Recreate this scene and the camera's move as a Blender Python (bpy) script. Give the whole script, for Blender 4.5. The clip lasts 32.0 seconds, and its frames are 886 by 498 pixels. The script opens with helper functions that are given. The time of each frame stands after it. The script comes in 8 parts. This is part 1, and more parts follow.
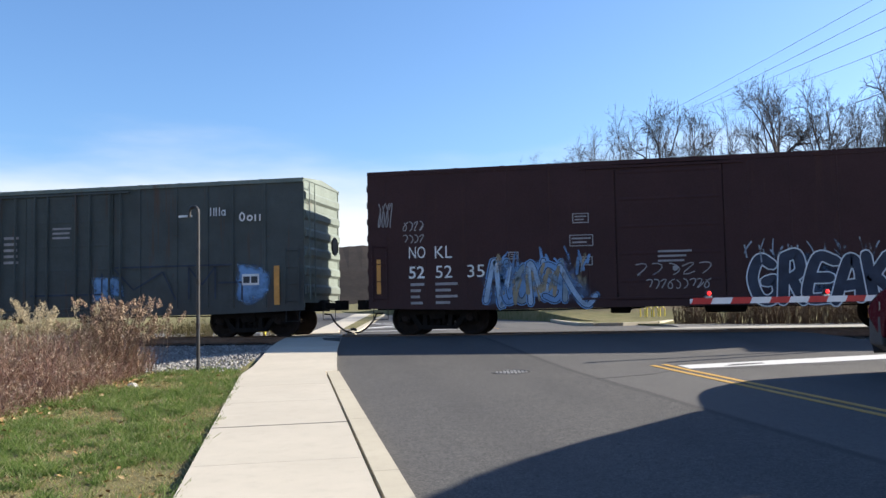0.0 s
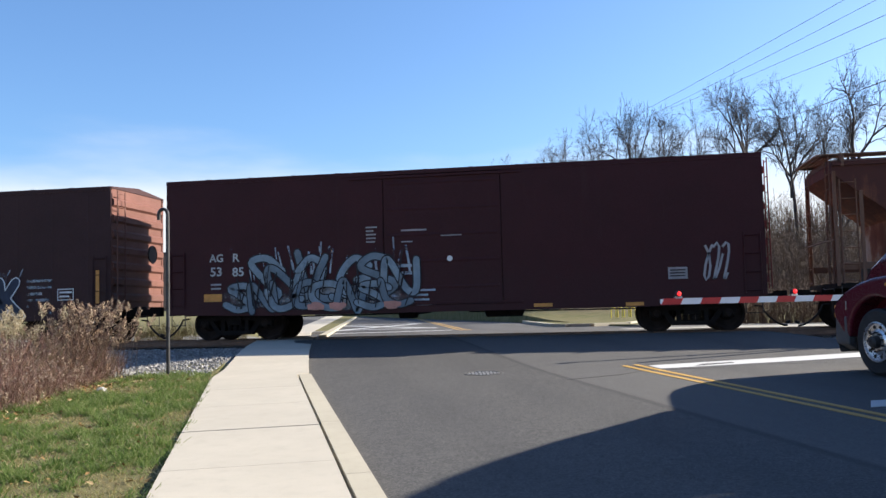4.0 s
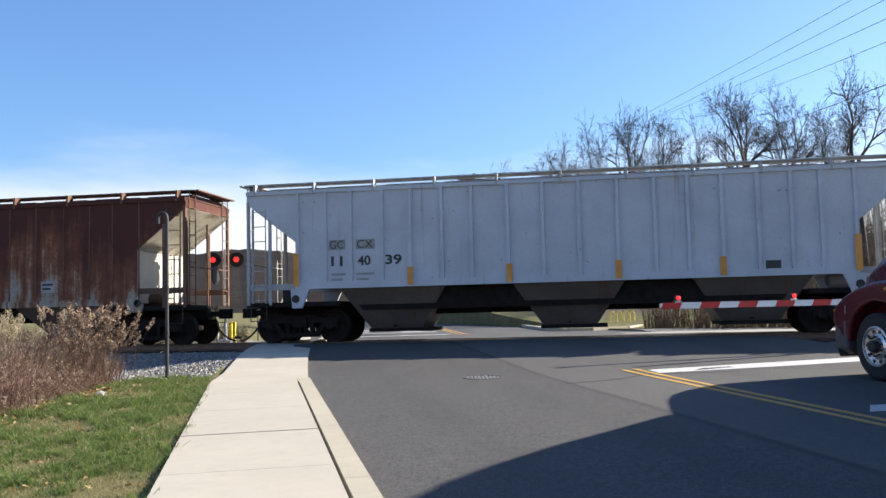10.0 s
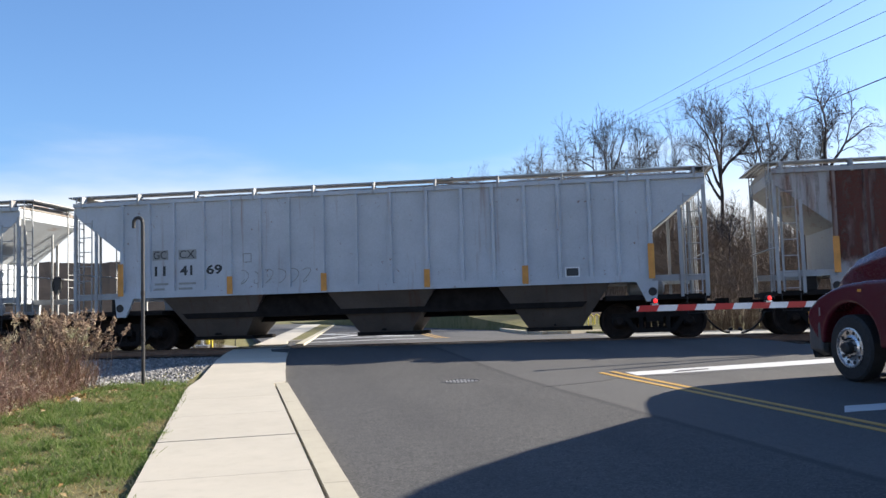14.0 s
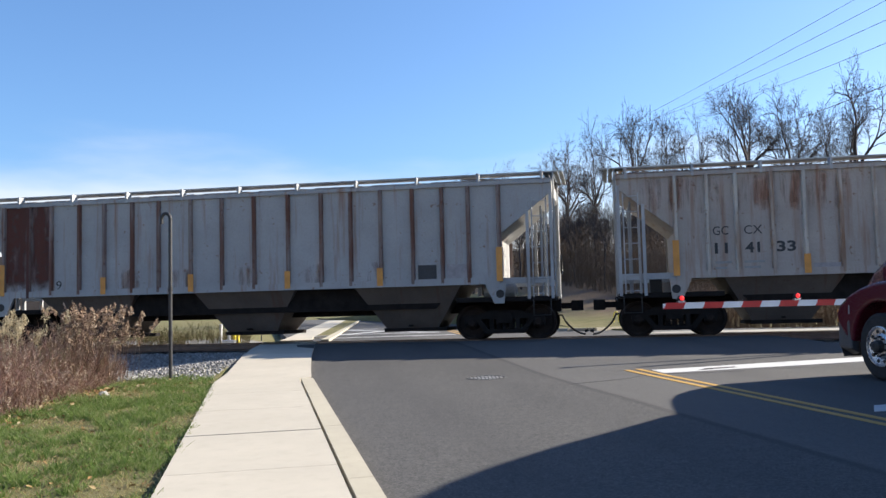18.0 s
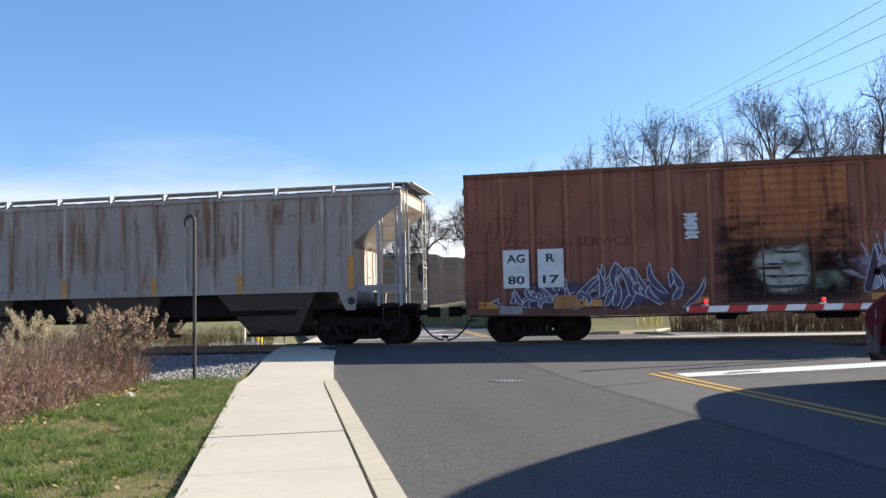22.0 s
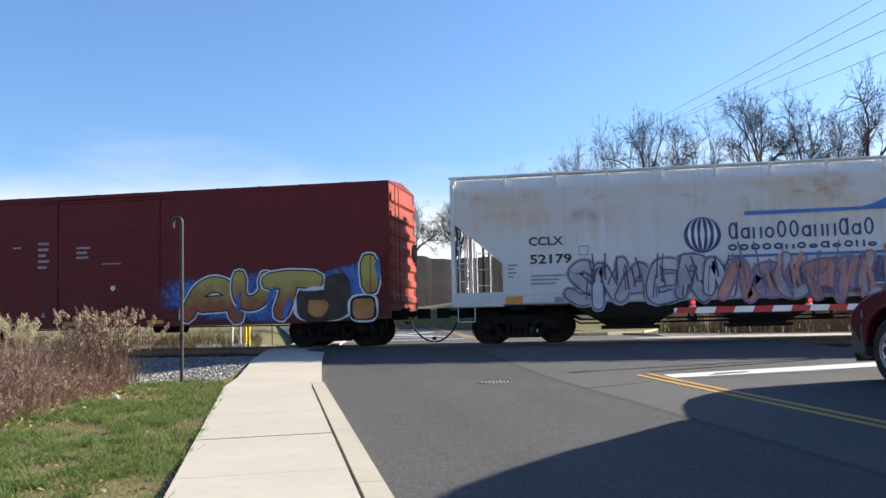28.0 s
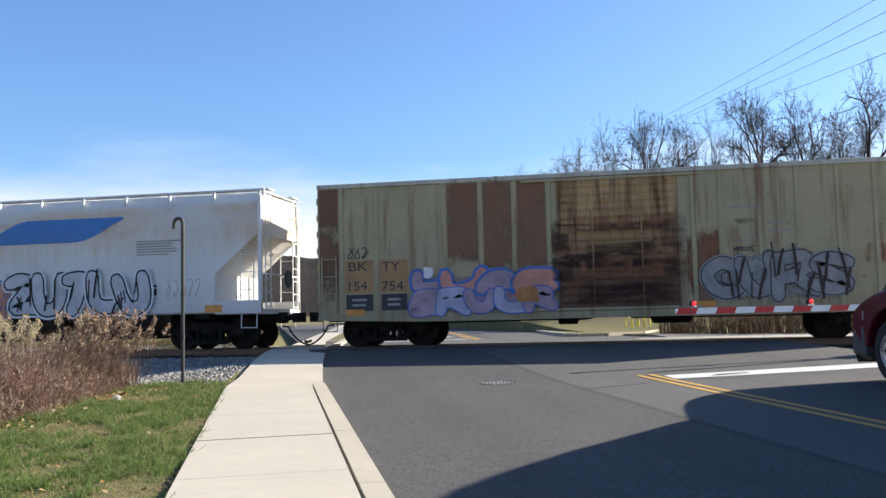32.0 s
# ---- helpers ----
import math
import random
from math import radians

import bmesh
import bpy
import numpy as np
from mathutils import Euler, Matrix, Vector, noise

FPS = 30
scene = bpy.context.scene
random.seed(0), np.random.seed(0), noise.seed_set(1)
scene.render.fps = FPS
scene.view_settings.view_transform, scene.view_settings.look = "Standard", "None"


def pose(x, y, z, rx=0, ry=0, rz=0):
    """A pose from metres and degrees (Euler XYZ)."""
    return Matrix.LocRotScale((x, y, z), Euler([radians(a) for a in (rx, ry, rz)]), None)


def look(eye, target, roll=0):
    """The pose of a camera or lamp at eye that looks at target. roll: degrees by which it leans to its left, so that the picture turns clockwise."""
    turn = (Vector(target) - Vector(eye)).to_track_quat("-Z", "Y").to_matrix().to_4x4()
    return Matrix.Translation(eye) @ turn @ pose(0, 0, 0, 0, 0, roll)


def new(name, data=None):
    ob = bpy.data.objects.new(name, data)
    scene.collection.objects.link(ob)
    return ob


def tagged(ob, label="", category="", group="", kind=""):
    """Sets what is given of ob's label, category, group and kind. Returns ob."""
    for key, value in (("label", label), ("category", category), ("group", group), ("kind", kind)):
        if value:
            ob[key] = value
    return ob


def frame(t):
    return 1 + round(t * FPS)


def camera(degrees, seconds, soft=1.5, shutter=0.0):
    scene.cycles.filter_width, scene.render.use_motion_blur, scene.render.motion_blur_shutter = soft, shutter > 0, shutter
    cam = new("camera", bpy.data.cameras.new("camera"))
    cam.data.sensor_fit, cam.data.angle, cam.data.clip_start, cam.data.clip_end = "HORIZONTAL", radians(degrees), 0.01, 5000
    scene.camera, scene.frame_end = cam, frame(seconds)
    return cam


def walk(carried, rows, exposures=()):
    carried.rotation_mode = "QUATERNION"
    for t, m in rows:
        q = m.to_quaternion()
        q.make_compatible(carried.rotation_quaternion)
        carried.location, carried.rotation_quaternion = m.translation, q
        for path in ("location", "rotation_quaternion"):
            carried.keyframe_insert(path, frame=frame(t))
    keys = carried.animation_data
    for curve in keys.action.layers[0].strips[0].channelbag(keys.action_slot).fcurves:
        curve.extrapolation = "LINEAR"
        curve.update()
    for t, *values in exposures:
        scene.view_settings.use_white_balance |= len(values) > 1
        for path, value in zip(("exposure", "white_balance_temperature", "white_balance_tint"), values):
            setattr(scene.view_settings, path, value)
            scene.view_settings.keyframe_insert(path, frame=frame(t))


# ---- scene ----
cam = camera(51.36, 32.0)
PATH = (
    (0.0, pose(0.0, -25.6, 0.64, 93.86, 1.07, 11.49)),
    (0.5, pose(0.0, -25.6, 0.64, 93.98, 1.09, 11.61)),
    (1.0, pose(0.0, -25.6, 0.64, 94.02, 1.10, 11.41)),
    (1.5, pose(0.0, -25.6, 0.64, 93.89, 1.20, 11.24)),
    (2.0, pose(0.0, -25.6, 0.64, 93.47, 1.37, 10.59)),
    (2.5, pose(0.0, -25.6, 0.64, 93.42, 1.32, 10.45)),
    (3.0, pose(0.0, -25.6, 0.64, 93.38, 1.32, 10.15)),
    (3.5, pose(0.0, -25.6, 0.64, 93.52, 1.33, 10.02)),
    (4.0, pose(0.0, -25.6, 0.64, 93.93, 1.40, 9.76)),
    (4.5, pose(0.0, -25.6, 0.64, 93.92, 1.41, 9.67)),
    (6.5, pose(0.0, -25.6, 0.64, 93.89, 1.36, 9.54)),
    (7.0, pose(0.0, -25.6, 0.64, 93.83, 1.37, 9.48)),
    (7.5, pose(0.0, -25.6, 0.64, 93.81, 1.28, 9.73)),
    (8.0, pose(0.0, -25.6, 0.64, 93.82, 1.29, 9.82)),
    (8.5, pose(0.0, -25.6, 0.64, 93.88, 1.31, 9.83)),
    (9.0, pose(0.0, -25.6, 0.64, 94.01, 1.31, 9.65)),
    (9.5, pose(0.0, -25.6, 0.64, 94.09, 1.32, 9.79)),
    (10.0, pose(0.0, -25.6, 0.64, 94.18, 1.34, 9.71)),
    (10.5, pose(0.0, -25.6, 0.64, 94.24, 1.29, 9.84)),
    (11.0, pose(0.0, -25.6, 0.64, 94.31, 1.34, 9.77)),
    (11.5, pose(0.0, -25.6, 0.64, 94.35, 1.29, 9.81)),
    (12.0, pose(0.0, -25.6, 0.64, 94.36, 1.27, 9.80)),
    (12.5, pose(0.0, -25.6, 0.64, 94.40, 1.24, 9.88)),
    (13.0, pose(0.0, -25.6, 0.64, 94.34, 1.35, 9.80)),
    (13.5, pose(0.0, -25.6, 0.64, 94.36, 1.46, 9.18)),
    (14.0, pose(0.0, -25.6, 0.64, 94.38, 1.65, 8.36)),
    (14.5, pose(0.0, -25.6, 0.64, 94.29, 1.79, 7.69)),
    (16.5, pose(0.0, -25.6, 0.64, 94.04, 1.58, 8.45)),
    (17.0, pose(0.0, -25.6, 0.64, 94.13, 1.48, 9.38)),
    (17.5, pose(0.0, -25.6, 0.64, 94.14, 1.39, 9.72)),
    (18.0, pose(0.0, -25.6, 0.64, 94.20, 1.39, 9.91)),
    (18.5, pose(0.0, -25.6, 0.64, 94.24, 1.27, 10.34)),
    (19.0, pose(0.0, -25.6, 0.64, 94.31, 1.41, 10.47)),
    (19.5, pose(0.0, -25.6, 0.64, 94.32, 1.27, 10.68)),
    (20.0, pose(0.0, -25.6, 0.64, 94.35, 1.32, 10.66)),
    (20.5, pose(0.0, -25.6, 0.64, 94.38, 1.27, 10.60)),
    (21.0, pose(0.0, -25.6, 0.64, 94.42, 1.22, 10.83)),
    (21.5, pose(0.0, -25.6, 0.64, 94.45, 1.22, 11.18)),
    (22.0, pose(0.0, -25.6, 0.64, 94.39, 1.18, 11.29)),
    (22.5, pose(0.0, -25.6, 0.64, 94.35, 1.16, 11.15)),
    (23.0, pose(0.0, -25.6, 0.64, 94.39, 1.18, 10.93)),
    (23.5, pose(0.0, -25.6, 0.64, 94.42, 1.24, 10.98)),
    (24.0, pose(0.0, -25.6, 0.64, 94.44, 1.30, 10.89)),
    (24.5, pose(0.0, -25.6, 0.64, 94.47, 1.28, 10.92)),
    (26.5, pose(0.0, -25.6, 0.64, 94.48, 1.25, 11.05)),
    (27.0, pose(0.0, -25.6, 0.64, 94.48, 1.18, 11.04)),
    (27.5, pose(0.0, -25.6, 0.64, 94.46, 1.19, 10.84)),
    (28.0, pose(0.0, -25.6, 0.64, 94.47, 1.29, 10.56)),
    (28.5, pose(0.0, -25.6, 0.64, 94.47, 1.29, 10.62)),
    (29.0, pose(0.0, -25.6, 0.64, 94.47, 1.23, 10.56)),
    (29.5, pose(0.0, -25.6, 0.64, 94.49, 1.26, 10.65)),
    (30.0, pose(0.0, -25.6, 0.64, 94.49, 1.32, 10.66)),
    (30.5, pose(0.0, -25.6, 0.64, 94.50, 1.27, 10.74)),
    (31.0, pose(0.0, -25.6, 0.64, 94.52, 1.35, 10.66)),
    (31.5, pose(0.0, -25.6, 0.64, 94.51, 1.21, 10.68)),
    (32.0, pose(0.0, -25.6, 0.64, 94.52, 1.29, 10.62)),
)
walk(cam, PATH)

# ---- light ----
SUN_EL, SUN_AZ = 26.3, 61.9  # degrees up, and clockwise from the y axis
world = bpy.data.worlds.new("world")
scene.world = world
world.use_nodes = True
wn = world.node_tree.nodes
sky = wn.new("ShaderNodeTexSky")
sky.sky_type, sky.sun_disc = "NISHITA", False
sky.sun_elevation, sky.sun_rotation = radians(SUN_EL), radians(SUN_AZ)
sky.air_density, sky.dust_density, sky.ozone_density = 1.0, 1.1, 7.0
wl = world.node_tree.links
sky_dir, sky_z, stretch, puffs = (wn.new("ShaderNode" + k) for k in ("TexCoord", "SeparateXYZ", "Mapping", "TexNoise"))
stretch.inputs["Scale"].default_value = (1.0, 1.0, 4.5)
puffs.inputs["Scale"].default_value, puffs.inputs["Detail"].default_value = 3.2, 6.0
wl.new(sky_dir.outputs["Generated"], sky_z.inputs[0])
wl.new(sky_dir.outputs["Generated"], stretch.inputs[0])
wl.new(stretch.outputs[0], puffs.inputs["Vector"])
lift, low_sky, veil = wn.new("ShaderNodeMath"), wn.new("ShaderNodeMapRange"), wn.new("ShaderNodeMix")
lift.operation = "MULTIPLY_ADD"
lift.inputs[1].default_value, lift.inputs[2].default_value = 0.16, -0.08
wl.new(puffs.outputs["Fac"], lift.inputs[0])
height = wn.new("ShaderNodeMath")
wl.new(sky_z.outputs[2], height.inputs[0])
wl.new(lift.outputs[0], height.inputs[1])
wl.new(height.outputs[0], low_sky.inputs[0])
low_sky.interpolation_type = "SMOOTHSTEP"
for k, v in (("From Min", 0.195), ("From Max", 0.085), ("To Min", 0.0), ("To Max", 0.94)):
    low_sky.inputs[k].default_value = v
veil.data_type = "RGBA"
veil.inputs[7].default_value = (4.6, 4.75, 4.95, 1)  # sunlit haze cloud low over the hills
wl.new(low_sky.outputs[0], veil.inputs[0])
wl.new(sky.outputs[0], veil.inputs[6])
wl.new(veil.outputs[2], wn["Background"].inputs[0])
wn["Background"].inputs[1].default_value = 0.086
sun_data = bpy.data.lights.new("sun", "SUN")
sun_data.energy, sun_data.angle, sun_data.color = 5.0, radians(0.53), (1.0, 0.91, 0.77)
sun = new("sun", sun_data)
sun_way = Vector((math.sin(radians(SUN_AZ)) * math.cos(radians(SUN_EL)), math.cos(radians(SUN_AZ)) * math.cos(radians(SUN_EL)), math.sin(radians(SUN_EL))))
sun.matrix_world = look(sun_way * 60, (0, 0, 0))
scene.view_settings.exposure = 1.4


# ---- materials ----
class Mat:
    """A node material: shortcuts to grow its tree."""

    def __init__(self, name, rough=0.6, metal=0.0, spec=0.5):
        self.m = bpy.data.materials.new(name)
        self.m.use_nodes = True
        self.t = self.m.node_tree
        self.b = self.t.nodes["Principled BSDF"]
        self.b.inputs["Roughness"].default_value = rough
        self.b.inputs["Metallic"].default_value = metal
        self.b.inputs["Specular IOR Level"].default_value = spec

    def node(self, kind, **sets):
        n = self.t.nodes.new("ShaderNode" + kind)
        for k, v in sets.items():
            n.inputs[k.replace("_", " ")].default_value = v
        return n

    def link(self, a, b):
        self.t.links.new(a, b)

    def coords(self, scale=(1, 1, 1), where="Object"):
        c = self.node("TexCoord")
        mp = self.node("Mapping")
        mp.inputs["Scale"].default_value = scale
        self.link(c.outputs[where], mp.inputs[0])
        return mp.outputs[0]

    def noise(self, scale, detail=6.0, stretch=(1, 1, 1), rough=0.6):
        n = self.node("TexNoise", Scale=scale, Detail=detail, Roughness=rough)
        self.link(self.coords(stretch), n.inputs["Vector"])
        return n.outputs["Fac"]

    def ramp(self, fac, lo, hi, a=0.0, b=1.0):
        n = self.node("MapRange", From_Min=lo, From_Max=hi, To_Min=a, To_Max=b)
        self.link(fac, n.inputs[0])
        return n.outputs[0]

    def mix(self, fac, a, b, blend="MIX"):
        n = self.t.nodes.new("ShaderNodeMix")
        n.data_type, n.blend_type = "RGBA", blend
        for sock, v in ((n.inputs[0], fac), (n.inputs[6], a), (n.inputs[7], b)):
            if isinstance(v, (int, float)):
                sock.default_value = v
            elif isinstance(v, tuple):
                sock.default_value = (*v, 1)
            else:
                self.link(v, sock)
        return n.outputs[2]

    def math(self, op, a, b):
        n = self.t.nodes.new("ShaderNodeMath")
        n.operation = op
        for sock, v in ((n.inputs[0], a), (n.inputs[1], b)):
            if isinstance(v, (int, float)):
                sock.default_value = v
            else:
                self.link(v, sock)
        return n.outputs[0]

    def axis(self, which):
        n = self.node("SeparateXYZ")
        self.link(self.coords(), n.inputs[0])
        return n.outputs[which]

    def color(self, c):
        if isinstance(c, tuple):
            self.b.inputs["Base Color"].default_value = (*c, 1)
        else:
            self.link(c, self.b.inputs["Base Color"])

    def bump(self, fac, strength, distance):
        n = self.node("Bump", Strength=strength, Distance=distance)
        self.link(fac, n.inputs["Height"])
        self.link(n.outputs[0], self.b.inputs["Normal"])

    def rough(self, fac, lo, hi):
        self.link(self.ramp(fac, 0.3, 0.7, lo, hi), self.b.inputs["Roughness"])


def mul(c, k):
    return tuple(min(1.0, x * k) for x in c)


def plain(name, base, rough=0.6, metal=0.0, scale=4.0, var=0.25, bump=0.15, dist=0.004, fine=40.0):
    """Paint, metal or stone with two scales of variation."""
    a = Mat(name, rough, metal)
    big, small = a.noise(scale), a.noise(fine, 4)
    c = a.mix(a.ramp(big, 0.3, 0.7), mul(base, 1 - var), mul(base, 1 + var))
    c = a.mix(a.ramp(small, 0.35, 0.7, 0, 0.35), c, mul(base, 1 - 1.6 * var))
    a.color(c)
    a.rough(small, max(0.05, rough - 0.1), min(1, rough + 0.12))
    a.bump(small, bump, dist)
    return a.m


def car_paint(name, base, rust=(0.12, 0.045, 0.02), amount=0.25, rough=0.55, fade=0.2, dirt=0.35, low=None, low_z=2.2):
    """Old freight-car paint: faded in blotches, streaked with rust from the top, dusty below."""
    a = Mat(name, rough, 0.0, 0.18)
    blotch, grain = a.noise(0.9), a.noise(30, 5)
    streak = a.noise(1.0, 7, (5.0, 1.0, 0.35))
    c = a.mix(a.ramp(blotch, 0.3, 0.7), mul(base, 1 - fade), mul(base, 1 + fade))
    if low is not None:
        h = a.math("ADD", a.axis(2), a.ramp(streak, 0.2, 0.8, -1.5, 1.5))
        c = a.mix(a.ramp(h, low_z + 0.5, low_z - 0.6), c, low)
    c = a.mix(a.ramp(streak, 0.66 - 0.35 * amount, 0.8 - 0.2 * amount, 0, min(1, 0.45 + amount)), c, rust)
    spots = a.noise(7, 8)
    c = a.mix(a.ramp(spots, 0.68 - 0.12 * amount, 0.74 - 0.1 * amount, 0, 0.8), c, mul(rust, 0.8))
    grime = a.ramp(a.math("ADD", a.axis(2), a.ramp(blotch, 0.3, 0.7, -0.5, 0.5)), 0.5, 2.0, dirt, 0.05)
    c = a.mix(grime, c, (0.06, 0.05, 0.045))
    c = a.mix(a.ramp(grain, 0.4, 0.75, 0, 0.3), c, mul(base, 0.55))
    a.color(c)
    a.rough(grain, rough - 0.1, min(1, rough + 0.2))
    a.bump(a.math("ADD", a.noise(2.2, 3), grain), 0.25, 0.006)
    return a.m


def asphalt():
    a = Mat("asphalt", 0.92, 0, 0.1)
    grit, patch, spots = a.noise(130, 3), a.noise(0.35, 5), a.noise(28, 4)
    lanes = a.noise(0.5, 4, (1.0, 0.12, 1.0))
    c = a.mix(a.ramp(patch, 0.35, 0.65), (0.0967, 0.0939, 0.0939), (0.123, 0.119, 0.116))
    c = a.mix(a.ramp(lanes, 0.4, 0.65, 0, 0.4), c, (0.0714, 0.07, 0.0714))
    c = a.mix(a.ramp(grit, 0.3, 0.75), (0.0444, 0.0444, 0.0464), c)
    c = a.mix(a.ramp(grit, 0.62, 0.74, 0, 0.6), c, (0.143, 0.14, 0.136))
    c = a.mix(a.ramp(spots, 0.66, 0.72, 0, 0.4), c, (0.0357, 0.0357, 0.0372))
    pebble = a.noise(42, 3)
    c = a.mix(a.ramp(pebble, 0.5, 0.68, 0, 0.6), c, (0.157, 0.153, 0.148))
    c = a.mix(a.ramp(pebble, 0.44, 0.34, 0, 0.7), c, (0.0357, 0.0357, 0.0372))
    mid = a.noise(11, 5)
    c = a.mix(a.ramp(mid, 0.45, 0.7, 0, 0.45), c, (0.114, 0.112, 0.108))
    dark = a.noise(17, 5)
    c = a.mix(a.ramp(dark, 0.54, 0.68, 0, 0.5), c, (0.0558, 0.0558, 0.0577))
    chips = a.noise(60, 2)
    c = a.mix(a.ramp(chips, 0.70, 0.74, 0, 0.8), c, (0.286, 0.278, 0.265))
    # across the road: the two paved widths and the tracks that tyres have polished
    v = a.math("ADD", a.math("MULTIPLY", a.axis(0), 0.9336), a.math("MULTIPLY", a.axis(1), 0.3584))
    v = a.math("ADD", v, a.ramp(a.noise(0.6, 4), 0.3, 0.7, -0.015, 0.015))
    c = a.mix(a.ramp(v, -4.19, -4.11, 0.0, 0.3), c, (0.151, 0.146, 0.143))
    seam = a.math("ABSOLUTE", a.math("ADD", v, 4.22), 0)
    c = a.mix(a.ramp(seam, 0.09, 0.03, 0, 0.55), c, (0.0536, 0.0528, 0.0543))
    for mid_v, wide, k in ((-6.9, 0.5, 0.3), (-5.2, 0.45, 0.28), (-1.2, 0.5, 0.25), (1.0, 0.5, 0.25)):
        off = a.math("ABSOLUTE", a.math("ADD", v, -mid_v), 0)
        c = a.mix(a.math("MULTIPLY", a.ramp(off, wide, 0.1, 0, k), a.ramp(lanes, 0.3, 0.6, 0.4, 1)), c, (0.0607, 0.06, 0.0622))
    a.color(c)
    a.bump(a.math("ADD", grit, pebble), 0.6, 0.006)
    return a.m


def concrete(name, base):
    a = Mat(name, 0.85, 0, 0.3)
    big, mid, fine = a.noise(0.8), a.noise(6, 6), a.noise(90, 3)
    c = a.mix(a.ramp(big, 0.3, 0.7), mul(base, 0.9), mul(base, 1.05))
    c = a.mix(a.ramp(mid, 0.5, 0.75, 0, 0.35), c, mul(base, 0.75))
    c = a.mix(a.ramp(fine, 0.55, 0.75, 0, 0.35), c, mul(base, 0.65))
    r = a.node("ObjectInfo")
    c = a.mix(a.ramp(r.outputs["Random"], 0, 1, 0, 0.18), c, mul(base, 0.7))
    a.color(c)
    a.bump(fine, 0.3, 0.003)
    return a.m


def soil():
    """Lawn, gravel and field by where they lie: gravel along the track, grass elsewhere."""
    a = Mat("soil", 0.95, 0, 0.2)
    big, mid, fine = a.noise(0.25), a.noise(2.2, 6), a.noise(45, 4)
    grass = a.mix(a.ramp(mid, 0.35, 0.65), (0.105, 0.112, 0.0375), (0.203, 0.173, 0.0825))
    grass = a.mix(a.ramp(big, 0.5, 0.7, 0, 0.75), grass, (0.247, 0.195, 0.105))
    grass = a.mix(a.ramp(fine, 0.3, 0.7, 0, 0.5), grass, (0.075, 0.0675, 0.03))
    stone = a.mix(a.ramp(fine, 0.35, 0.65), (0.0975, 0.0938, 0.09), (0.247, 0.24, 0.225))
    y = a.math("ABSOLUTE", a.axis(1), 0)
    y = a.math("ADD", y, a.ramp(mid, 0.3, 0.7, -0.35, 0.35))
    c = a.mix(a.ramp(y, 6.6, 7.2), stone, grass)
    # leaf litter under the woods
    w = a.math("ADD", a.axis(0), a.math("MULTIPLY", a.axis(1), 0.3))
    w = a.math("ADD", w, a.ramp(mid, 0.3, 0.7, -2, 2))
    woods = a.math("MULTIPLY", a.ramp(w, 3, 7), a.ramp(a.axis(1), 17, 21))
    c = a.mix(woods, c, a.mix(a.ramp(fine, 0.3, 0.7), (0.09, 0.06, 0.0413), (0.203, 0.143, 0.0975)))
    a.color(c)
    a.bump(fine, 0.8, 0.03)
    return a.m


def island(name, cols, rough=0.9, translucent=False):
    """Loose stuff, each piece with its own shade."""
    a = Mat(name, rough, 0, 0.2)
    g = a.node("NewGeometry")
    r = a.t.nodes.new("ShaderNodeValToRGB")
    r.color_ramp.interpolation = "LINEAR"
    els = r.color_ramp.elements
    while len(els) < len(cols):
        els.new(0.5)
    for i, c in enumerate(cols):
        els[i].position, els[i].color = i / (len(cols) - 1), (*c, 1)
    a.link(g.outputs["Random Per Island"], r.inputs[0])
    a.color(r.outputs[0])
    if translucent:
        t = a.node("BsdfTranslucent")
        a.link(r.outputs[0], t.inputs["Color"])
        m = a.node("MixShader", Fac=0.45)
        a.link(a.b.outputs[0], m.inputs[1])
        a.link(t.outputs[0], m.inputs[2])
        a.link(m.outputs[0], a.t.nodes["Material Output"].inputs["Surface"])
    return a.m


def glow(name, c, k):
    a = Mat(name, 0.3)
    a.color(c)
    a.b.inputs["Emission Color"].default_value = (*c, 1)
    a.b.inputs["Emission Strength"].default_value = k
    return a.m


ASPHALT = asphalt()
SIDEWALK = concrete("sidewalk_concrete", (0.435, 0.397, 0.33))
KERB = concrete("kerb_concrete", (0.408, 0.371, 0.292))
SOIL = soil()
WHITE_LINE = plain("road_white", (0.51, 0.51, 0.503), 0.7, 0, 6, 0.08, 0.3, 0.003, 60)
YELLOW_LINE = plain("road_yellow", (0.422, 0.245, 0.0476), 0.7, 0, 6, 0.12, 0.3, 0.003, 60)
TAR = plain("tar", (0.02, 0.02, 0.022), 0.6)
IRON = plain("cast_iron", (0.075, 0.073, 0.073), 0.75, 0.2, 8, 0.3)
RAIL = plain("rail_steel", (0.16, 0.11, 0.085), 0.5, 0.7, 5, 0.25)
TIE = plain("tie_wood", (0.0476, 0.0374, 0.0306), 0.9, 0, 3, 0.3, 0.5, 0.01, 25)
STONE = island("ballast_stone", ((0.132, 0.129, 0.125), (0.22, 0.216, 0.209), (0.363, 0.352, 0.341)))
BLACK_STEEL = plain("black_steel", (0.022, 0.021, 0.021), 0.55, 0.2, 3, 0.35)
RUNNING = plain("bogie_steel", (0.017, 0.0145, 0.0135), 0.95, 0.0, 4, 0.4)
WHEEL = plain("wheel_steel", (0.028, 0.021, 0.018), 0.85, 0.1, 4, 0.35)
for greasy in (RUNNING, WHEEL):
    greasy.node_tree.nodes["Principled BSDF"].inputs["Specular IOR Level"].default_value = 0.15
RUBBER = plain("rubber", (0.014, 0.014, 0.015), 0.75, 0, 6, 0.3)
